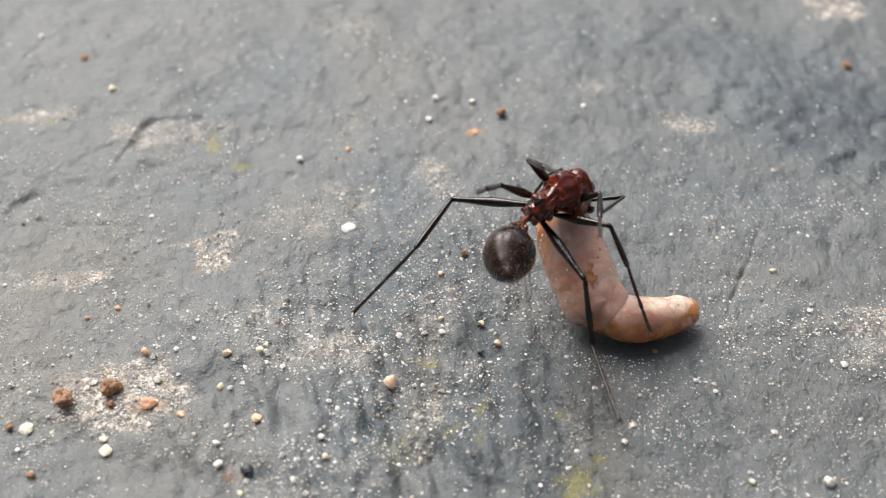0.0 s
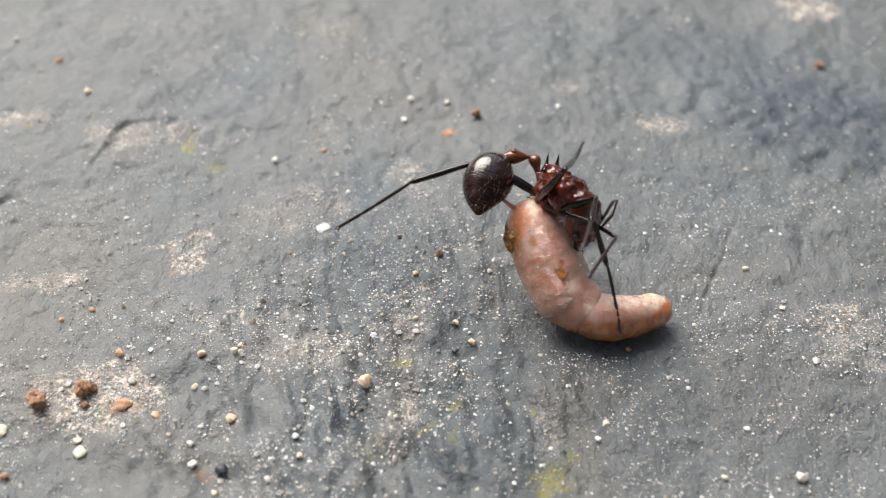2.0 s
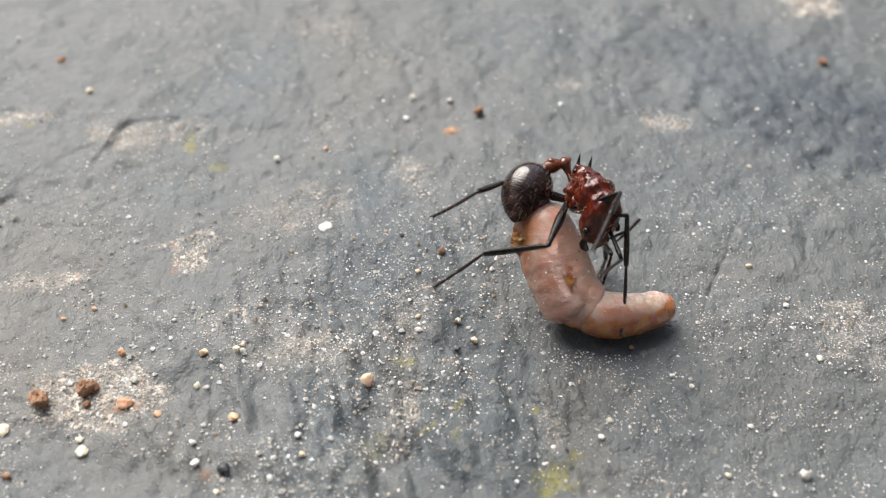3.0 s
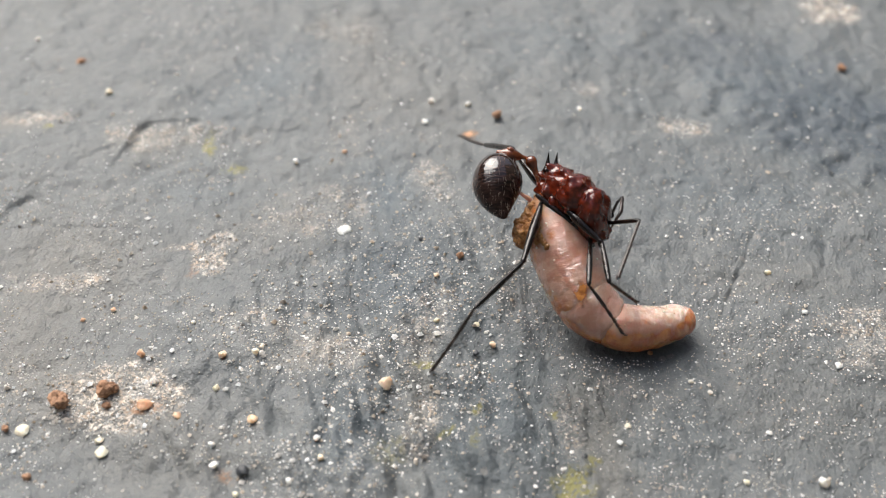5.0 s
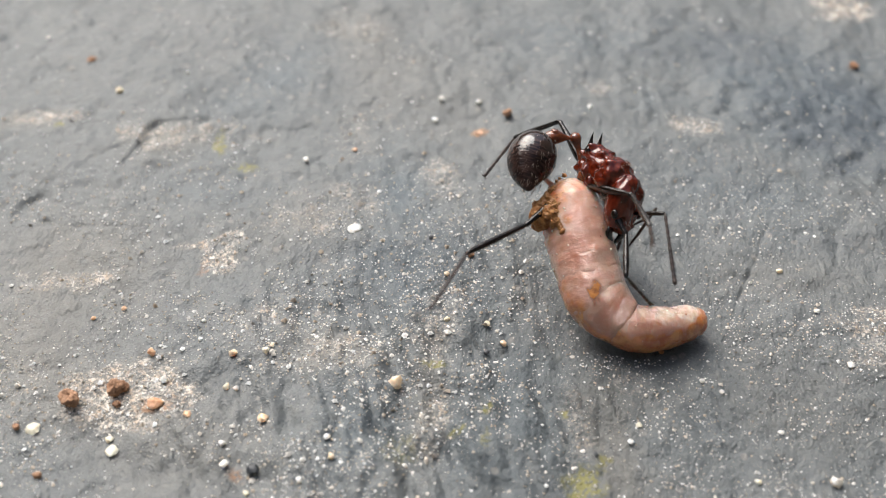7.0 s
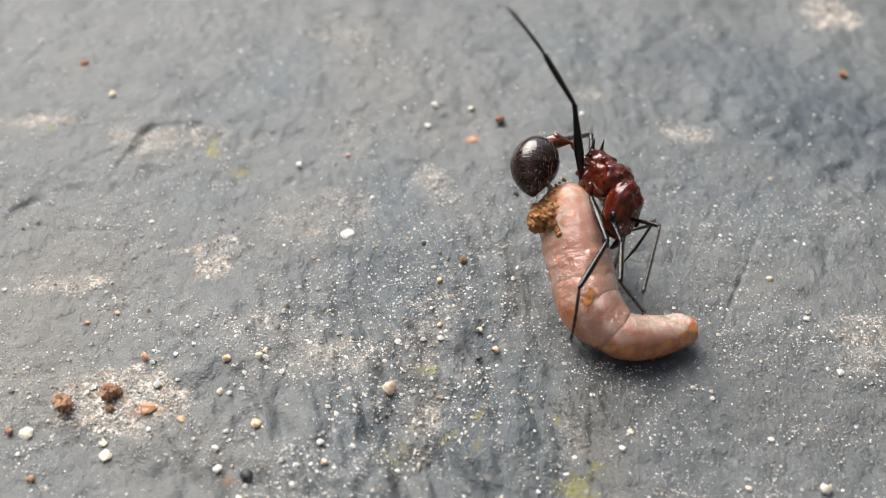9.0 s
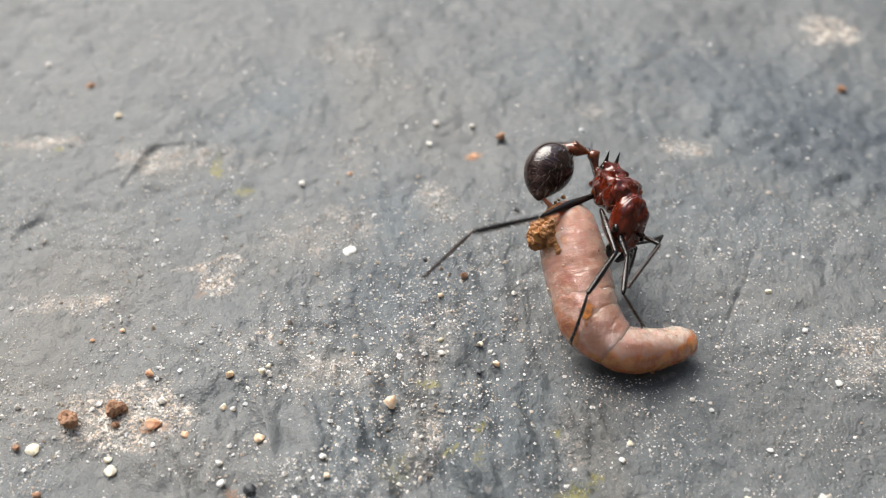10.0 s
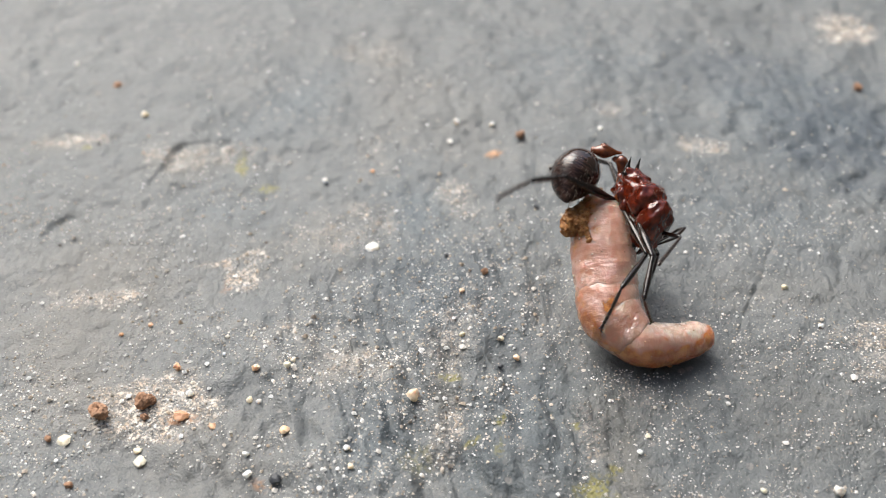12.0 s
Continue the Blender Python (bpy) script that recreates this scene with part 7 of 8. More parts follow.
    walk(ant_parts['tibia_fore_right'], [
        (0, at(1.98, -0.766, 1.1, 9, -44.7, -153)),
        (0.25, at(1.86, -0.729, 1.13, 7.5, -30.5, -150)),
        (0.5, at(1.74, -0.69, 1.16, 6.8, -16.2, -149)),
        (0.75, at(1.49, -0.943, 1.1, 6.1, -6.4, -146)),
        (1, at(1.25, -1.17, 0.971, 6.1, 3.5, -142)),
        (1.1, at(1.4, -0.938, 1.09, 8.3, 10.8, -124)),
        (1.2, at(1.55, -0.688, 1.17, 13, 16.9, -105)),
        (1.3, at(1.71, -0.429, 1.19, 19.6, 21.2, -84.9)),
        (1.4, at(1.86, -0.167, 1.16, 27.5, 23, -64)),
        (1.5, at(2, 0.089, 1.08, 35.7, 22, -42.9)),
        (1.667, at(2.42, 0.002, 0.924, 35.7, 21, -42.8)),
        (1.833, at(2.79, -0.11, 0.664, 35.8, 20, -42.7)),
        (2, at(3.06, -0.239, 0.32, 35.8, 19, -42.6)),
        (2.5, at(3.15, -0.213, 0.153, 35.8, 23.4, -42.5)),
        (3, at(2.96, -0.02, 0.437, 37.7, 20.7, -37.6)),
        (3.4, at(3.04, 0.001, 0.271, 37.8, 22.7, -37.2)),
        (3.8, at(3.17, 0.031, -0.161, 38.2, 27.4, -36.3)),
        (4.2, at(3.17, 0.028, -0.71, 38.8, 33.1, -35.1)),
        (4.6, at(3.02, -0.007, -1.16, 39.5, 37.8, -34)),
        (5, at(2.93, -0.031, -1.33, 39.8, 39.8, -33.4)),
        (5.5, at(2.92, -0.565, -1.19, 35.3, 43.1, -40.2)),
        (6, at(3.25, -0.732, -1.52, 42.3, 42.9, -29.9)),
        (6.5, at(3.36, -1.09, -1.32, 43.8, 44.7, -27.7)),
        (7, at(3.05, -0.36, -1.46, 41, 41.8, -31.8)),
        (7.5, at(3.09, -0.421, -1.47, 40.8, 41, -32.2)),
        (8, at(3.17, -0.555, -1.48, 40.4, 39, -32.9)),
        (8.5, at(3.25, -0.688, -1.49, 40, 37.1, -33.5)),
        (9, at(3.28, -0.748, -1.49, 39.8, 36.2, -33.8)),
        (9.5, at(3.49, -1.15, -1.43, 41.6, 49.1, -31.2)),
        (10, at(3.46, -0.528, -1.44, 43, 30.1, -29)),
        (10.5, at(3.5, -0.648, -1.14, 39.5, 39, -35.2)),
        (11, at(3.42, -0.686, -1.35, 36.9, 33.5, -39.6)),
        (11.5, at(3.35, -0.751, -1.35, 33.9, 34.1, -44.9)),
        (12, at(3.57, -1.06, -1.19, 39.3, 44.8, -36.5))])
    walk(ant_parts['tarsus_fore_right'], [
        (0, at(0.97, -1.28, 2.22, 12, -51.6, -162)),
        (0.25, at(0.664, -1.41, 1.94, 10.9, -40.1, -160)),
        (0.5, at(0.431, -1.49, 1.6, 10.3, -28.7, -159)),
        (0.75, at(0.184, -1.84, 1.28, 7.4, -15.8, -152)),
        (1, at(-0.017, -2.15, 0.873, 6.4, -2.6, -145)),
        (1.1, at(0.516, -2.24, 0.796, 6, 0.4, -125)),
        (1.2, at(1.16, -2.17, 0.704, 6.7, 3.4, -104)),
        (1.3, at(1.84, -1.91, 0.613, 8.4, 6, -83.4)),
        (1.4, at(2.5, -1.49, 0.537, 10.9, 7.8, -62.6)),
        (1.5, at(3.08, -0.921, 0.481, 13.9, 8.6, -41.7)),
        (1.667, at(3.52, -1.01, 0.349, 13.8, 13.3, -42.3)),
        (1.833, at(3.89, -1.13, 0.116, 13.6, 18, -43)),
        (2, at(4.18, -1.26, -0.201, 13.4, 22.7, -43.7)),
        (2.5, at(4.23, -1.21, -0.484, 13.9, 39.1, -42.8)),
        (3, at(4.14, -0.933, -0.129, 16.5, 32, -38.3)),
        (3.4, at(4.22, -0.892, -0.345, 22.8, 39.4, -27.5)),
        (3.8, at(4.32, -0.809, -0.898, 48.6, 51, 8)),
        (4.2, at(4.26, -0.742, -1.58, 86.8, 46.2, 57.6)),
        (4.6, at(4.07, -0.713, -2.14, 104, 29.8, 85.6)),
        (5, at(3.95, -0.708, -2.35, 108, 21.5, 94.3)),
        (5.5, at(3.81, -1.32, -2.29, 106, 25.4, 87.9)),
        (6, at(4.27, -1.32, -2.61, 112, 27, 101)),
        (6.5, at(4.37, -1.62, -2.45, 107, 26.4, 90.2)),
        (7, at(4.06, -0.988, -2.52, 108, 28.5, 92.5)),
        (7.5, at(4.11, -1.06, -2.51, 108, 28.9, 93)),
        (8, at(4.22, -1.23, -2.49, 108, 29.7, 94.1)),
        (8.5, at(4.31, -1.39, -2.46, 109, 30.5, 95.3)),
        (9, at(4.36, -1.47, -2.44, 109, 30.9, 95.8)),
        (9.5, at(4.39, -1.69, -2.64, 110, 26.3, 96.7)),
        (10, at(4.67, -1.2, -2.24, 113, 35.1, 103)),
        (10.5, at(4.51, -1.36, -2.15, 115, 38.2, 106)),
        (11, at(4.45, -1.54, -2.23, 111, 34.8, 99.5)),
        (11.5, at(4.29, -1.69, -2.25, 107, 34.4, 93.4)),
        (12, at(4.49, -1.74, -2.32, 120, 32.6, 116))])
    walk(ant_parts['femur_mid_left'], [
        (0, at(0.85, 0.34, -0.58, 16.6, -40.1, 142)),
        (0.25, at(0.85, 0.34, -0.58, 17.9, -34.8, 140)),
        (0.5, at(0.85, 0.34, -0.58, 18.9, -29.5, 138)),
        (0.75, at(0.85, 0.34, -0.58, 10.6, -40.5, 153)),
        (1, at(0.85, 0.34, -0.58, -3.1, -49.1, 172)),
        (1.1, at(0.85, 0.34, -0.58, 5.1, -35.4, 160)),
        (1.2, at(0.85, 0.34, -0.58, 9.2, -20.7, 151)),
        (1.3, at(0.85, 0.34, -0.58, 10.8, -5.8, 144)),
        (1.4, at(0.85, 0.34, -0.58, 10.6, 9.3, 138)),
        (1.5, at(0.85, 0.34, -0.58, 8.5, 24.2, 130)),
        (2, at(0.85, 0.34, -0.58, 7.8, 24.6, 129)),
        (2.5, at(0.85, 0.34, -0.58, 8, 20.4, 129)),
        (3, at(0.85, 0.34, -0.58, 11.4, 23, 139)),
        (3.5, at(0.85, 0.34, -0.58, 10.2, 23.4, 136)),
        (4, at(0.85, 0.34, -0.58, 7.4, 24.1, 128)),
        (4.5, at(0.85, 0.34, -0.58, 4.5, 24.4, 122)),
        (5, at(0.85, 0.34, -0.58, 3.2, 24.4, 118)),
        (5.5, at(0.85, 0.34, -0.58, 1.4, 26.4, 114)),
        (6, at(0.85, 0.34, -0.58, 5.3, 25.5, 123)),
        (6.5, at(0.85, 0.34, -0.58, 2.4, 27.2, 116)),
        (7, at(0.85, 0.34, -0.58, 3, 26.9, 118)),
        (7.5, at(0.85, 0.34, -0.58, 3.2, 27, 118)),
        (8, at(0.85, 0.34, -0.58, 3.5, 27.1, 119)),
        (8.5, at(0.85, 0.34, -0.58, 3.9, 27.2, 120)),
        (9, at(0.85, 0.34, -0.58, 4, 27.2, 120)),
        (9.5, at(0.85, 0.34, -0.58, 3.1, 27, 118)),
        (10, at(0.85, 0.34, -0.58, 7.4, 29.6, 127)),
        (10.5, at(0.85, 0.34, -0.58, 5.1, 28.6, 122)),
        (11, at(0.85, 0.34, -0.58, 4.6, 29.6, 121)),
        (11.5, at(0.85, 0.34, -0.58, 2.6, 28.7, 117)),
        (12, at(0.85, 0.34, -0.58, 3.9, 29.1, 120))])
    walk(ant_parts['tibia_mid_left'], [
        (0, at(-0.511, 1.39, 0.869, 19, -55.9, 171)),
        (0.25, at(-0.568, 1.52, 0.704, 11.6, -44.5, -179)),
        (0.5, at(-0.612, 1.64, 0.526, 7.6, -32.6, -173)),
        (0.75, at(-0.669, 1.13, 0.881, 3.8, -26.4, -165)),
        (1, at(-0.607, 0.548, 1.12, 1.1, -19.9, -158)),
        (1.1, at(-0.871, 0.977, 0.723, -9.7, -21.1, -128)),
        (1.2, at(-0.994, 1.35, 0.217, -19.6, -17.1, -98.5)),
        (1.3, at(-0.967, 1.65, -0.353, -26.1, -9.1, -70.6)),
        (1.4, at(-0.792, 1.83, -0.942, -28, 0.9, -44.1)),
        (1.5, at(-0.483, 1.9, -1.5, -25.3, 10.7, -17.4)),
        (2, at(-0.432, 1.93, -1.52, -25.7, 10.7, -19.5)),
        (2.5, at(-0.486, 1.97, -1.36, -26.4, 17.6, -22.5)),
        (3, at(-0.703, 1.71, -1.46, -23.1, 11.2, -9.1)),
        (3.5, at(-0.622, 1.79, -1.47, -23.8, 11.5, -12.7)),
        (4, at(-0.43, 1.95, -1.5, -25.4, 12.2, -20.7)),
        (4.5, at(-0.222, 2.09, -1.51, -27.1, 12.6, -28.6)),
        (5, at(-0.122, 2.14, -1.51, -27.9, 12.7, -32.3)),
        (5.5, at(0.029, 2.18, -1.58, -28.2, 8.7, -33.6)),
        (6, at(-0.257, 2.04, -1.55, -26.6, 9, -23.6)),
        (6.5, at(-0.04, 2.13, -1.61, -27.3, 6, -28.6)),
        (7, at(-0.088, 2.11, -1.6, -27.2, 6.8, -27.6)),
        (7.5, at(-0.098, 2.11, -1.6, -27.1, 6.8, -27.2)),
        (8, at(-0.12, 2.09, -1.6, -27, 6.8, -26.3)),
        (8.5, at(-0.143, 2.08, -1.61, -26.9, 6.7, -25.3)),
        (9, at(-0.153, 2.07, -1.61, -26.8, 6.7, -24.9)),
        (9.5, at(-0.091, 2.11, -1.6, -27.2, 8.1, -27.7)),
        (10, at(-0.329, 1.9, -1.69, -26, 3.3, -15.7)),
        (10.5, at(-0.205, 2.01, -1.66, -26.5, 6.3, -21.7)),
        (11, at(-0.167, 2.01, -1.69, -26.5, 3.9, -21.2)),
        (11.5, at(-0.05, 2.1, -1.66, -26.8, 4.4, -25.8)),
        (12, at(-0.133, 2.04, -1.68, -26.6, 4.1, -22.5))])
    walk(ant_parts['tarsus_mid_left'], [
        (0, at(-1.67, 1.58, 2.61, 18.7, -60.3, -179)),
        (0.25, at(-2.06, 1.5, 2.18, 14.1, -52, -173)),
        (0.5, at(-2.37, 1.42, 1.66, 11.4, -43.5, -170)),
        (0.75, at(-2.49, 0.646, 1.82, 4.1, -33, -158)),
        (1, at(-2.44, -0.181, 1.84, -0.1, -21.7, -149)),
        (1.1, at(-2.08, -0.564, 1.48, 2.7, -6.1, -161)),
        (1.2, at(-1.29, -0.632, 0.835, 2.4, 9.8, -172)),
        (1.3, at(-0.278, -0.308, -0.021, -1.3, 25.2, 176)),
        (1.4, at(0.717, 0.375, -0.975, -9.6, 39.5, 161)),
        (1.5, at(1.49, 1.28, -1.89, -25.5, 50.7, 139)),
        (2, at(1.51, 1.25, -1.91, -26.3, 51.1, 138)),
        (2.5, at(1.36, 1.21, -2, -23.3, 45.7, 142)),
        (3, at(1.33, 1.38, -1.87, -20, 49.4, 146)),
        (3.5, at(1.39, 1.34, -1.89, -21.9, 49.7, 144)),
        (4, at(1.49, 1.22, -1.94, -26.2, 50.1, 138)),
        (4.5, at(1.58, 1.1, -1.97, -30.5, 50.3, 133)),
        (5, at(1.61, 1.05, -1.97, -32.5, 50.2, 130)),
        (5.5, at(1.76, 1.03, -1.9, -38.5, 53.1, 122)),
        (6, at(1.64, 1.21, -1.88, -32.2, 52.6, 130)),
        (6.5, at(1.79, 1.13, -1.83, -39.3, 54.5, 122)),
        (7, at(1.76, 1.15, -1.85, -37.5, 54.3, 124)),
        (7.5, at(1.76, 1.16, -1.85, -37.2, 54.4, 124)),
        (8, at(1.75, 1.17, -1.85, -36.6, 54.6, 125)),
        (8.5, at(1.74, 1.19, -1.85, -36.1, 54.8, 126)),
        (9, at(1.74, 1.19, -1.85, -35.8, 54.9, 126)),
        (9.5, at(1.75, 1.14, -1.9, -36.3, 54.7, 125)),
        (10, at(1.69, 1.33, -1.81, -32.4, 57.9, 130)),
        (10.5, at(1.74, 1.24, -1.89, -33.9, 57.1, 128)),
        (11, at(1.79, 1.25, -1.83, -36.9, 58.2, 125)),
        (11.5, at(1.83, 1.18, -1.82, -40.3, 57, 120)),
        (12, at(1.8, 1.24, -1.83, -38.2, 57.7, 123))])
    walk(ant_parts['femur_fore_left'], [
        (0, at(1.55, 0.36, -0.55, 15.6, -41.6, 120)),
        (0.25, at(1.55, 0.36, -0.55, 15.7, -44.3, 120)),
        (0.5, at(1.55, 0.36, -0.55, 15.7, -47.1, 119)),
        (0.75, at(1.55, 0.36, -0.55, 2.3, -64.3, 135)),
        (1, at(1.55, 0.36, -0.55, -44.1, -75.6, -176)),
        (1.1, at(1.55, 0.36, -0.55, -11.8, -56.8, 150)),
        (1.2, at(1.55, 0.36, -0.55, -4.5, -35.1, 140)),
        (1.3, at(1.55, 0.36, -0.55, -2.2, -13, 134)),
        (1.4, at(1.55, 0.36, -0.55, -2, 9.2, 129)),
        (1.5, at(1.55, 0.36, -0.55, -3.9, 31.3, 124)),
        (2, at(1.55, 0.36, -0.55, -4.8, 31.8, 122)),
        (2.5, at(1.55, 0.36, -0.55, -3.9, 28.2, 124)),
        (3, at(1.55, 0.36, -0.55, 0.1, 30, 132)),
        (3.5, at(1.55, 0.36, -0.55, -1.5, 30.5, 129)),
        (4, at(1.55, 0.36, -0.55, -5, 31.4, 122)),
        (4.5, at(1.55, 0.36, -0.55, -8.6, 31.9, 116)),
        (5, at(1.55, 0.36, -0.55, -10.3, 32, 112)),
        (5.5, at(1.55, 0.36, -0.55, -13.1, 33.6, 107)),
        (6, at(1.55, 0.36, -0.55, -8.2, 32.6, 116)),
        (6.5, at(1.55, 0.36, -0.55, -12.3, 33.9, 109)),
        (7, at(1.55, 0.36, -0.55, -11.4, 33.8, 110)),
        (7.5, at(1.55, 0.36, -0.55, -11.2, 33.9, 111)),
        (8, at(1.55, 0.36, -0.55, -10.8, 34, 112)),
        (8.5, at(1.55, 0.36, -0.55, -10.4, 34.1, 112)),
        (9, at(1.55, 0.36, -0.55, -10.2, 34.1, 113)),
        (9.5, at(1.55, 0.36, -0.55, -11.2, 34.2, 111)),
        (10, at(1.55, 0.36, -0.55, -6.5, 36.2, 119)),
        (10.5, at(1.55, 0.36, -0.55, -9.1, 35.7, 114)),
        (11, at(1.55, 0.36, -0.55, -10, 36.3, 113)),
        (11.5, at(1.55, 0.36, -0.55, -12.3, 35.4, 109)),
        (12, at(1.55, 0.36, -0.55, -10.7, 35.8, 112))])
    walk(ant_parts['tibia_fore_left'], [
        (0, at(0.905, 1.5, 0.612, 2.6, -67.2, -124)),
        (0.25, at(0.934, 1.45, 0.673, 17.1, -54.1, -140)),
        (0.5, at(0.966, 1.4, 0.732, 23.1, -39.9, -148)),
        (0.75, at(1.01, 0.893, 1.03, 22.7, -24.5, -147)),
        (1, at(1.11, 0.328, 1.15, 22.6, -9.1, -147)),
        (1.1, at(0.724, 0.845, 0.914, 23.4, 2.3, -161)),
        (1.2, at(0.46, 1.29, 0.457, 21.4, 13.5, -176)),
        (1.3, at(0.365, 1.59, -0.155, 16.3, 23.9, 169)),
        (1.4, at(0.453, 1.7, -0.829, 7.6, 32.3, 150)),
        (1.5, at(0.711, 1.6, -1.46, -4.7, 37.7, 129)),
        (2, at(0.752, 1.61, -1.47, -5.6, 38.2, 128)),
        (2.5, at(0.682, 1.64, -1.38, -4.1, 33.9, 130)),
        (3, at(0.528, 1.48, -1.43, -0.1, 36.4, 137)),
        (3.5, at(0.594, 1.52, -1.44, -1.8, 36.9, 134)),
        (4, at(0.747, 1.62, -1.46, -5.7, 37.6, 128)),
        (4.5, at(0.908, 1.7, -1.48, -9.8, 38, 121)),
        (5, at(0.983, 1.73, -1.48, -11.6, 38, 118)),
        (5.5, at(1.12, 1.75, -1.52, -15.4, 40, 112)),
        (6, at(0.901, 1.68, -1.49, -9.9, 39.2, 121)),
        (6.5, at(1.08, 1.73, -1.53, -14.9, 40.8, 113)),
        (7, at(1.04, 1.72, -1.52, -13.7, 40.6, 115)),
        (7.5, at(1.03, 1.72, -1.52, -13.5, 40.7, 115)),
        (8, at(1.02, 1.71, -1.53, -13, 40.8, 116)),
        (8.5, at(1, 1.7, -1.53, -12.5, 40.9, 117)),
        (9, at(0.994, 1.7, -1.53, -12.3, 41, 117)),
        (9.5, at(1.04, 1.71, -1.53, -13.3, 41, 116)),
        (10, at(0.869, 1.6, -1.58, -8.4, 43.4, 123)),
        (10.5, at(0.962, 1.66, -1.57, -11, 42.7, 119)),
        (11, at(1, 1.66, -1.59, -12.3, 43.5, 117)),
        (11.5, at(1.09, 1.71, -1.56, -15.1, 42.5, 113)),
        (12, at(1.03, 1.68, -1.57, -13.3, 43, 116))])
    walk(ant_parts['tarsus_fore_left'], [
        (0, at(0.562, 0.981, 2.09, 12.7, -66.9, -151)),
        (0.25, at(0.216, 0.846, 1.97, 14.4, -54.2, -153)),
        (0.5, at(-0.077, 0.752, 1.76, 15.2, -41.5, -154)),
        (0.75, at(-0.217, 0.11, 1.69, 11, -27.5, -147)),
        (1, at(-0.208, -0.536, 1.4, 9.1, -13.3, -141)),
        (1.1, at(-0.788, 0.326, 0.85, 5.3, -8.3, -121)),
        (1.2, at(-1.09, 1.17, 0.083, 3.5, -2.3, -102)),
        (1.3, at(-1.07, 1.87, -0.803, 3.8, 3.9, -83)),
        (1.4, at(-0.722, 2.36, -1.69, 6.1, 9.7, -63.7)),
        (1.5, at(-0.088, 2.58, -2.44, 10.3, 14.3, -43.7)),
        (2, at(-0.016, 2.61, -2.46, 9.7, 14, -45.9)),
        (2.5, at(-0.175, 2.65, -2.27, 8.6, 18.7, -50)),
        (3, at(-0.417, 2.35, -2.38, 12.9, 15.1, -35.2)),
        (3.5, at(-0.3, 2.44, -2.4, 11.9, 15.2, -38.9)),
        (4, at(-0.031, 2.62, -2.44, 9.8, 15.1, -47.2)),
        (4.5, at(0.254, 2.78, -2.46, 7.7, 14.8, -55.4)),
        (5, at(0.387, 2.84, -2.46, 6.7, 14.5, -59.1)),
        (5.5, at(0.657, 2.89, -2.55, 6.5, 12.3, -60)),
        (6, at(0.263, 2.75, -2.5, 8.7, 13.2, -49.9)),
        (6.5, at(0.606, 2.85, -2.57, 7.7, 11.1, -54.7)),
        (7, at(0.529, 2.82, -2.56, 7.9, 11.6, -53.8)),
        (7.5, at(0.516, 2.82, -2.57, 8, 11.6, -53.4)),
        (8, at(0.486, 2.8, -2.57, 8.2, 11.6, -52.6)),
        (8.5, at(0.457, 2.78, -2.58, 8.3, 11.6, -51.7)),
        (9, at(0.444, 2.77, -2.58, 8.4, 11.6, -51.3)),
        (9.5, at(0.517, 2.8, -2.58, 7.7, 12.4, -54.5)),
        (10, at(0.239, 2.58, -2.68, 10.1, 9.1, -41.8)),
        (10.5, at(0.391, 2.68, -2.66, 8.9, 11.2, -48.7)),
        (11, at(0.471, 2.69, -2.69, 9.1, 9.7, -47.7)),
        (11.5, at(0.627, 2.79, -2.65, 8.3, 10.2, -52.2)),
        (12, at(0.518, 2.73, -2.67, 8.9, 10.1, -49))])
    walk(larva_upper, [
        (0, at(5.22, -4.13, 0.904, -16.7, -29, 113)),
        (0.5, at(5.17, -4.04, 0.963, -16, -28.8, 113)),
        (1, at(5.16, -4, 0.98, -15.6, -29.4, 112)),
        (1.5, at(5.19, -4.08, 0.913, -16.4, -31.7, 113)),
        (2, at(5.18, -4.01, 0.953, -19.4, -31.9, 116)),
        (2.5, at(5.24, -4.11, 0.862, -20.3, -33.6, 118)),
        (3, at(5.26, -4.18, 0.778, -18.1, -36.3, 115)),
        (5, at(4.96, -3.89, 1.26, -18.1, -31.7, 115)),
        (5.5, at(4.94, -3.82, 1.33, -15.2, -33.3, 111)),
        (6, at(4.92, -3.72, 1.4, -13, -31.9, 108)),
        (6.5, at(4.87, -3.63, 1.46, -13, -30.7, 109)),
        (7, at(4.89, -3.65, 1.45, -12, -30.9, 107)),
        (9, at(4.91, -3.61, 1.5, -9.4, -30, 103)),
        (9.5, at(4.9, -3.63, 1.49, -10.3, -30.1, 104)),
        (10, at(4.92, -3.69, 1.46, -9.3, -30.7, 103)),
        (10.5, at(4.91, -3.67, 1.48, -10.2, -30.4, 104)),
        (11, at(4.93, -3.63, 1.49, -7.5, -30.2, 100)),
        (11.5, at(4.93, -3.61, 1.5, -6.9, -30, 100)),
        (12, at(5, -3.57, 1.51, -1.8, -29.8, 94))])
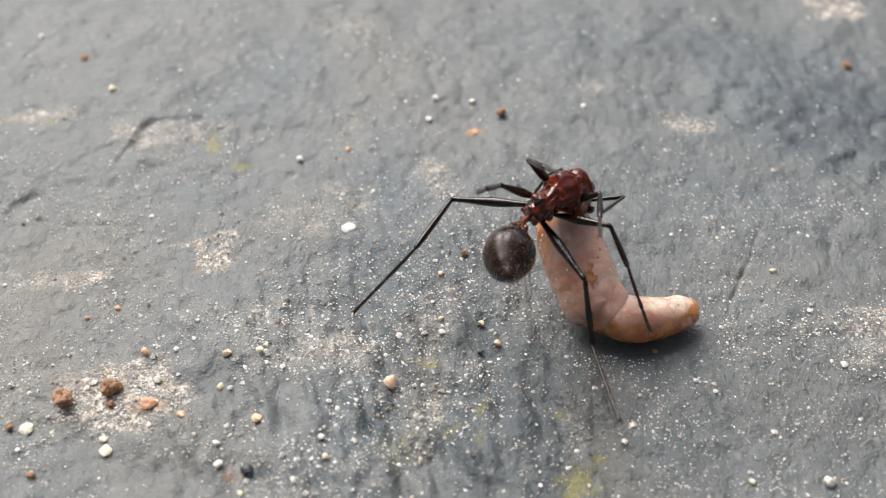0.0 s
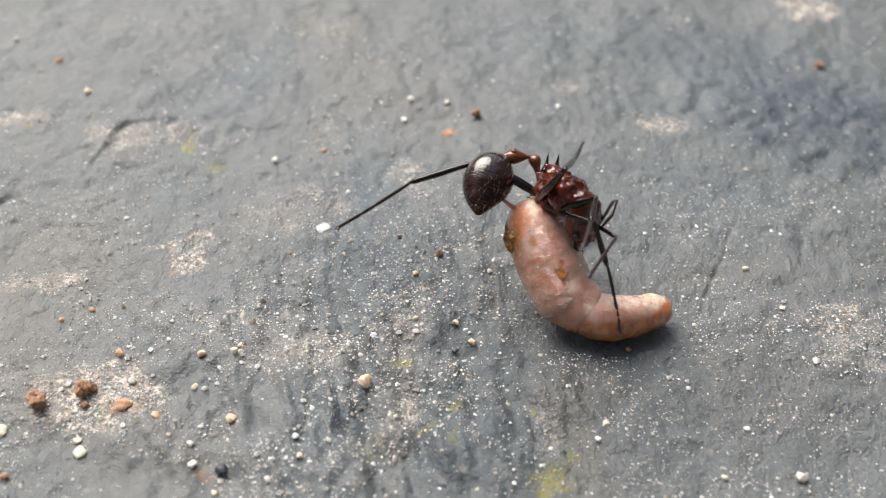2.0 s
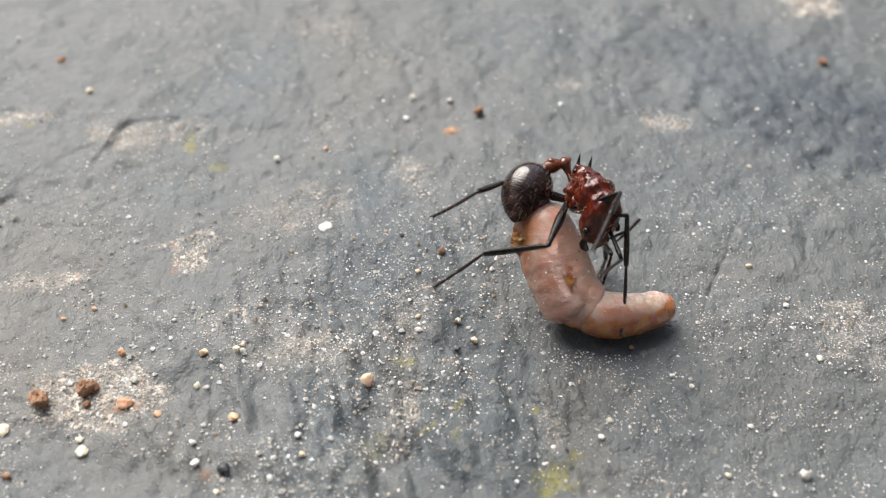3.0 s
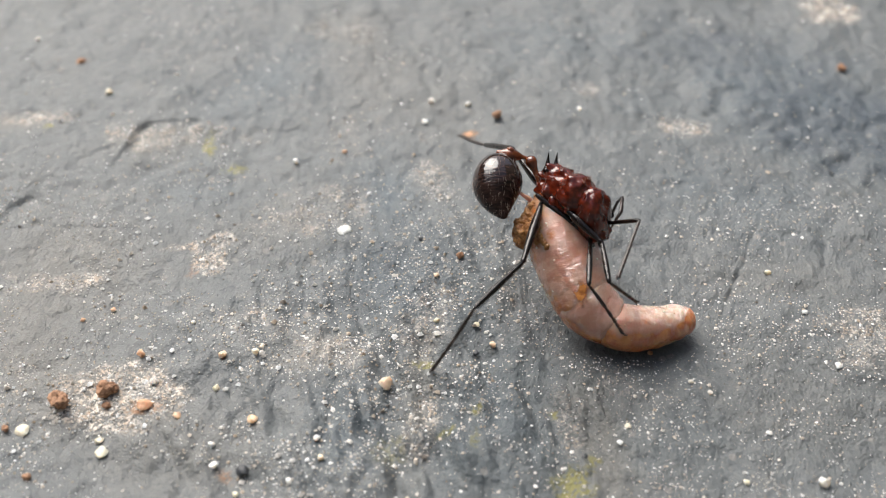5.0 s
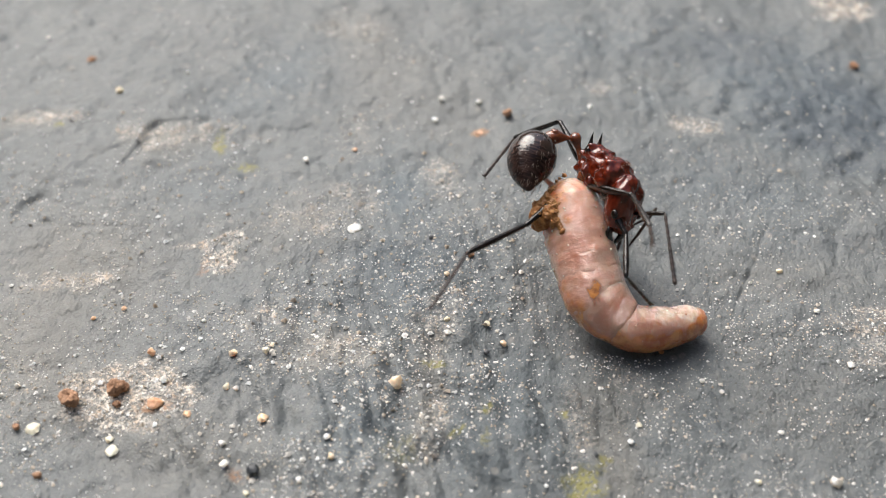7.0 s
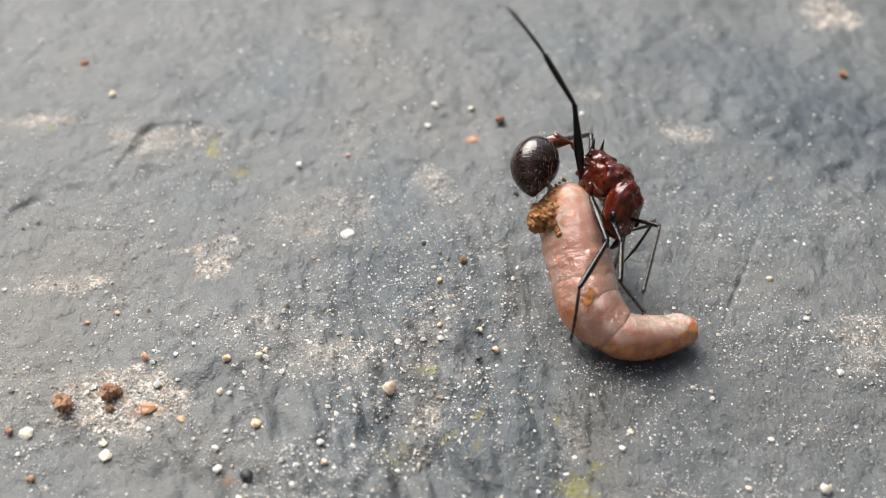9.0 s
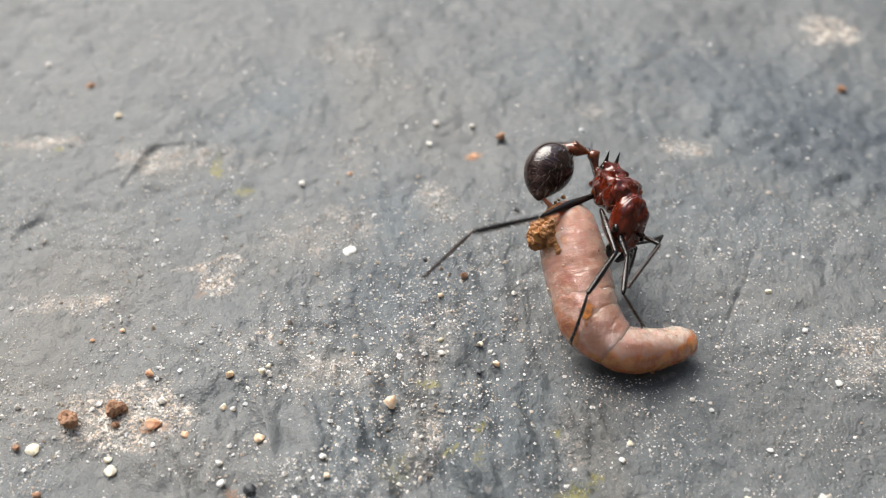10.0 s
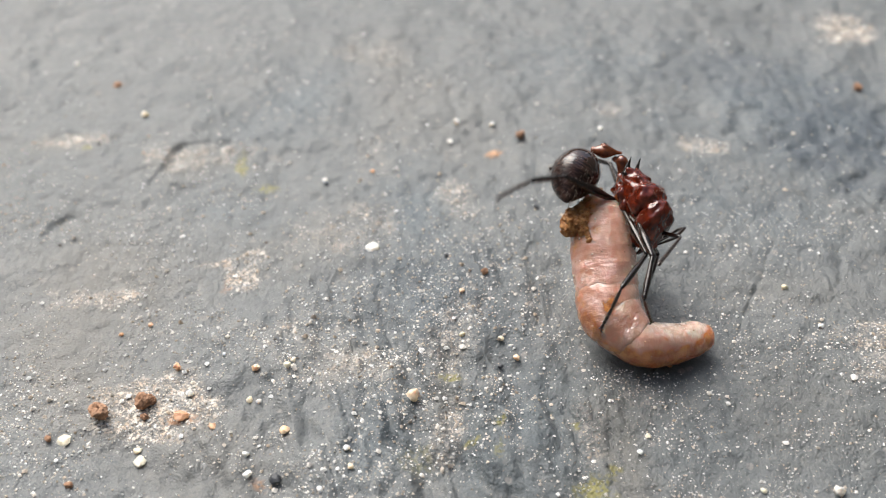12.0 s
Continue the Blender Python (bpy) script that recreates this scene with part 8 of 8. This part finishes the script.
    walk(larva_middle, [
        (0, at(5.04, -3.72, 1.15, -16.7, -29, 113)),
        (0.5, at(5.04, -3.72, 1.15, -16, -28.8, 113)),
        (1, at(5.04, -3.72, 1.15, -15.6, -29.4, 112)),
        (1.5, at(5.04, -3.72, 1.15, -16.4, -31.7, 113)),
        (2, at(5.04, -3.72, 1.15, -19.4, -31.9, 116)),
        (2.5, at(5.04, -3.72, 1.15, -20.3, -33.6, 118)),
        (3, at(5.04, -3.72, 1.15, -18.1, -36.3, 115)),
        (5, at(5.04, -4.05, 1.15, -18.1, -31.7, 115)),
        (5.5, at(5.04, -4.08, 1.15, -15.2, -33.3, 111)),
        (6, at(5.04, -4.1, 1.15, -13, -31.9, 108)),
        (6.5, at(5.04, -4.12, 1.15, -13, -30.7, 109)),
        (7, at(5.04, -4.14, 1.15, -12, -30.9, 107)),
        (9, at(5.04, -4.2, 1.15, -9.4, -30, 103)),
        (9.5, at(5.04, -4.2, 1.15, -10.3, -30.1, 104)),
        (10, at(5.04, -4.2, 1.15, -9.3, -30.7, 103)),
        (10.5, at(5.04, -4.2, 1.15, -10.2, -30.4, 104)),
        (11, at(5.04, -4.2, 1.15, -7.5, -30.2, 100)),
        (11.5, at(5.04, -4.2, 1.15, -6.9, -30, 100)),
        (12, at(5.04, -4.2, 1.15, -1.8, -29.8, 94))])
    walk(larva_bend, [
        (0, at(5.4, -3.43, 1.34, -114, -21.3, 138)),
        (0.5, at(5.41, -3.43, 1.34, -114, -21.3, 138)),
        (1, at(5.41, -3.43, 1.34, -114, -21.6, 138)),
        (1.5, at(5.41, -3.45, 1.36, -117, -22.7, 138)),
        (2, at(5.38, -3.46, 1.37, -119, -22.6, 140)),
        (2.5, at(5.38, -3.48, 1.38, -122, -23.4, 140)),
        (3, at(5.41, -3.48, 1.41, -124, -25, 140)),
        (5, at(5.39, -3.79, 1.36, -118, -22.6, 139)),
        (5.5, at(5.43, -3.8, 1.38, -118, -23.7, 138)),
        (6, at(5.45, -3.81, 1.37, -116, -23.2, 136)),
        (6.5, at(5.45, -3.83, 1.36, -114, -22.6, 136)),
        (7, at(5.46, -3.84, 1.36, -114, -22.8, 135)),
        (9, at(5.5, -3.89, 1.35, -111, -22.7, 133)),
        (9.5, at(5.49, -3.89, 1.35, -112, -22.7, 134)),
        (10, at(5.5, -3.89, 1.35, -112, -23.1, 133)),
        (10.5, at(5.49, -3.89, 1.35, -112, -22.9, 134)),
        (11, at(5.52, -3.88, 1.35, -111, -23, 132)),
        (11.5, at(5.52, -3.88, 1.35, -111, -23, 132)),
        (12, at(5.58, -3.88, 1.35, -109, -23.6, 129))])
    walk(larva_tail, [(0, at(0, 0.00, 0)), (3, at(0, 0.00, 0)), (5, at(0, -0.33, 0)), (6.5, at(0, -0.40, 0)), (9, at(0, -0.48, 0)), (12, at(0, -0.48, 0))])
    walk(larva_stain, [
        (0, at(4.82, -3.19, 1.47, -5.7, -29.0, 113.0)),
        (0.5, at(4.77, -3.10, 1.53, -5.0, -28.8, 113.0)),
        (1, at(4.78, -3.05, 1.55, -4.6, -29.4, 112.0)),
        (1.5, at(4.80, -3.16, 1.53, -5.4, -31.7, 113.0)),
        (2, at(4.74, -3.12, 1.57, -8.4, -31.9, 116.0)),
        (2.5, at(4.78, -3.25, 1.51, -9.3, -33.6, 118.0)),
        (3, at(4.86, -3.33, 1.47, -7.1, -36.3, 115.0)),
        (5, at(4.86, -3.67, 1.41, -22.1, -31.7, 115.0)),
        (5.5, at(4.89, -3.69, 1.42, -19.2, -33.3, 111.0)),
        (6, at(4.91, -3.70, 1.42, -17.0, -31.9, 108.0)),
        (6.5, at(4.90, -3.71, 1.41, -17.0, -30.7, 109.0)),
        (7, at(4.91, -3.72, 1.40, -16.0, -30.9, 107.0)),
        (9, at(4.95, -3.78, 1.40, -13.4, -30.0, 103.0)),
        (9.5, at(4.94, -3.78, 1.40, -14.3, -30.1, 104.0)),
        (10, at(4.94, -3.78, 1.40, -13.3, -30.7, 103.0)),
        (10.5, at(4.94, -3.79, 1.41, -14.2, -30.4, 104.0)),
        (11, at(4.96, -3.77, 1.40, -11.5, -30.2, 100.0)),
        (11.5, at(4.96, -3.77, 1.41, -10.9, -30.0, 100.0)),
        (12, at(5.01, -3.77, 1.40, -5.8, -29.8, 94.0))])
    # the gut wells out of the torn end
    walk(larva_gut, [(0, at(-0.6, -0.55, -0.65)), (0.9, at(-0.5, -0.45, -0.5)), (1.4, at(-0.05, -0.3, -0.3)), (3, at(0.05, -0.28, -0.28)), (5, at(0, 0, 0)), (12, at(0, 0, 0))])


motions()
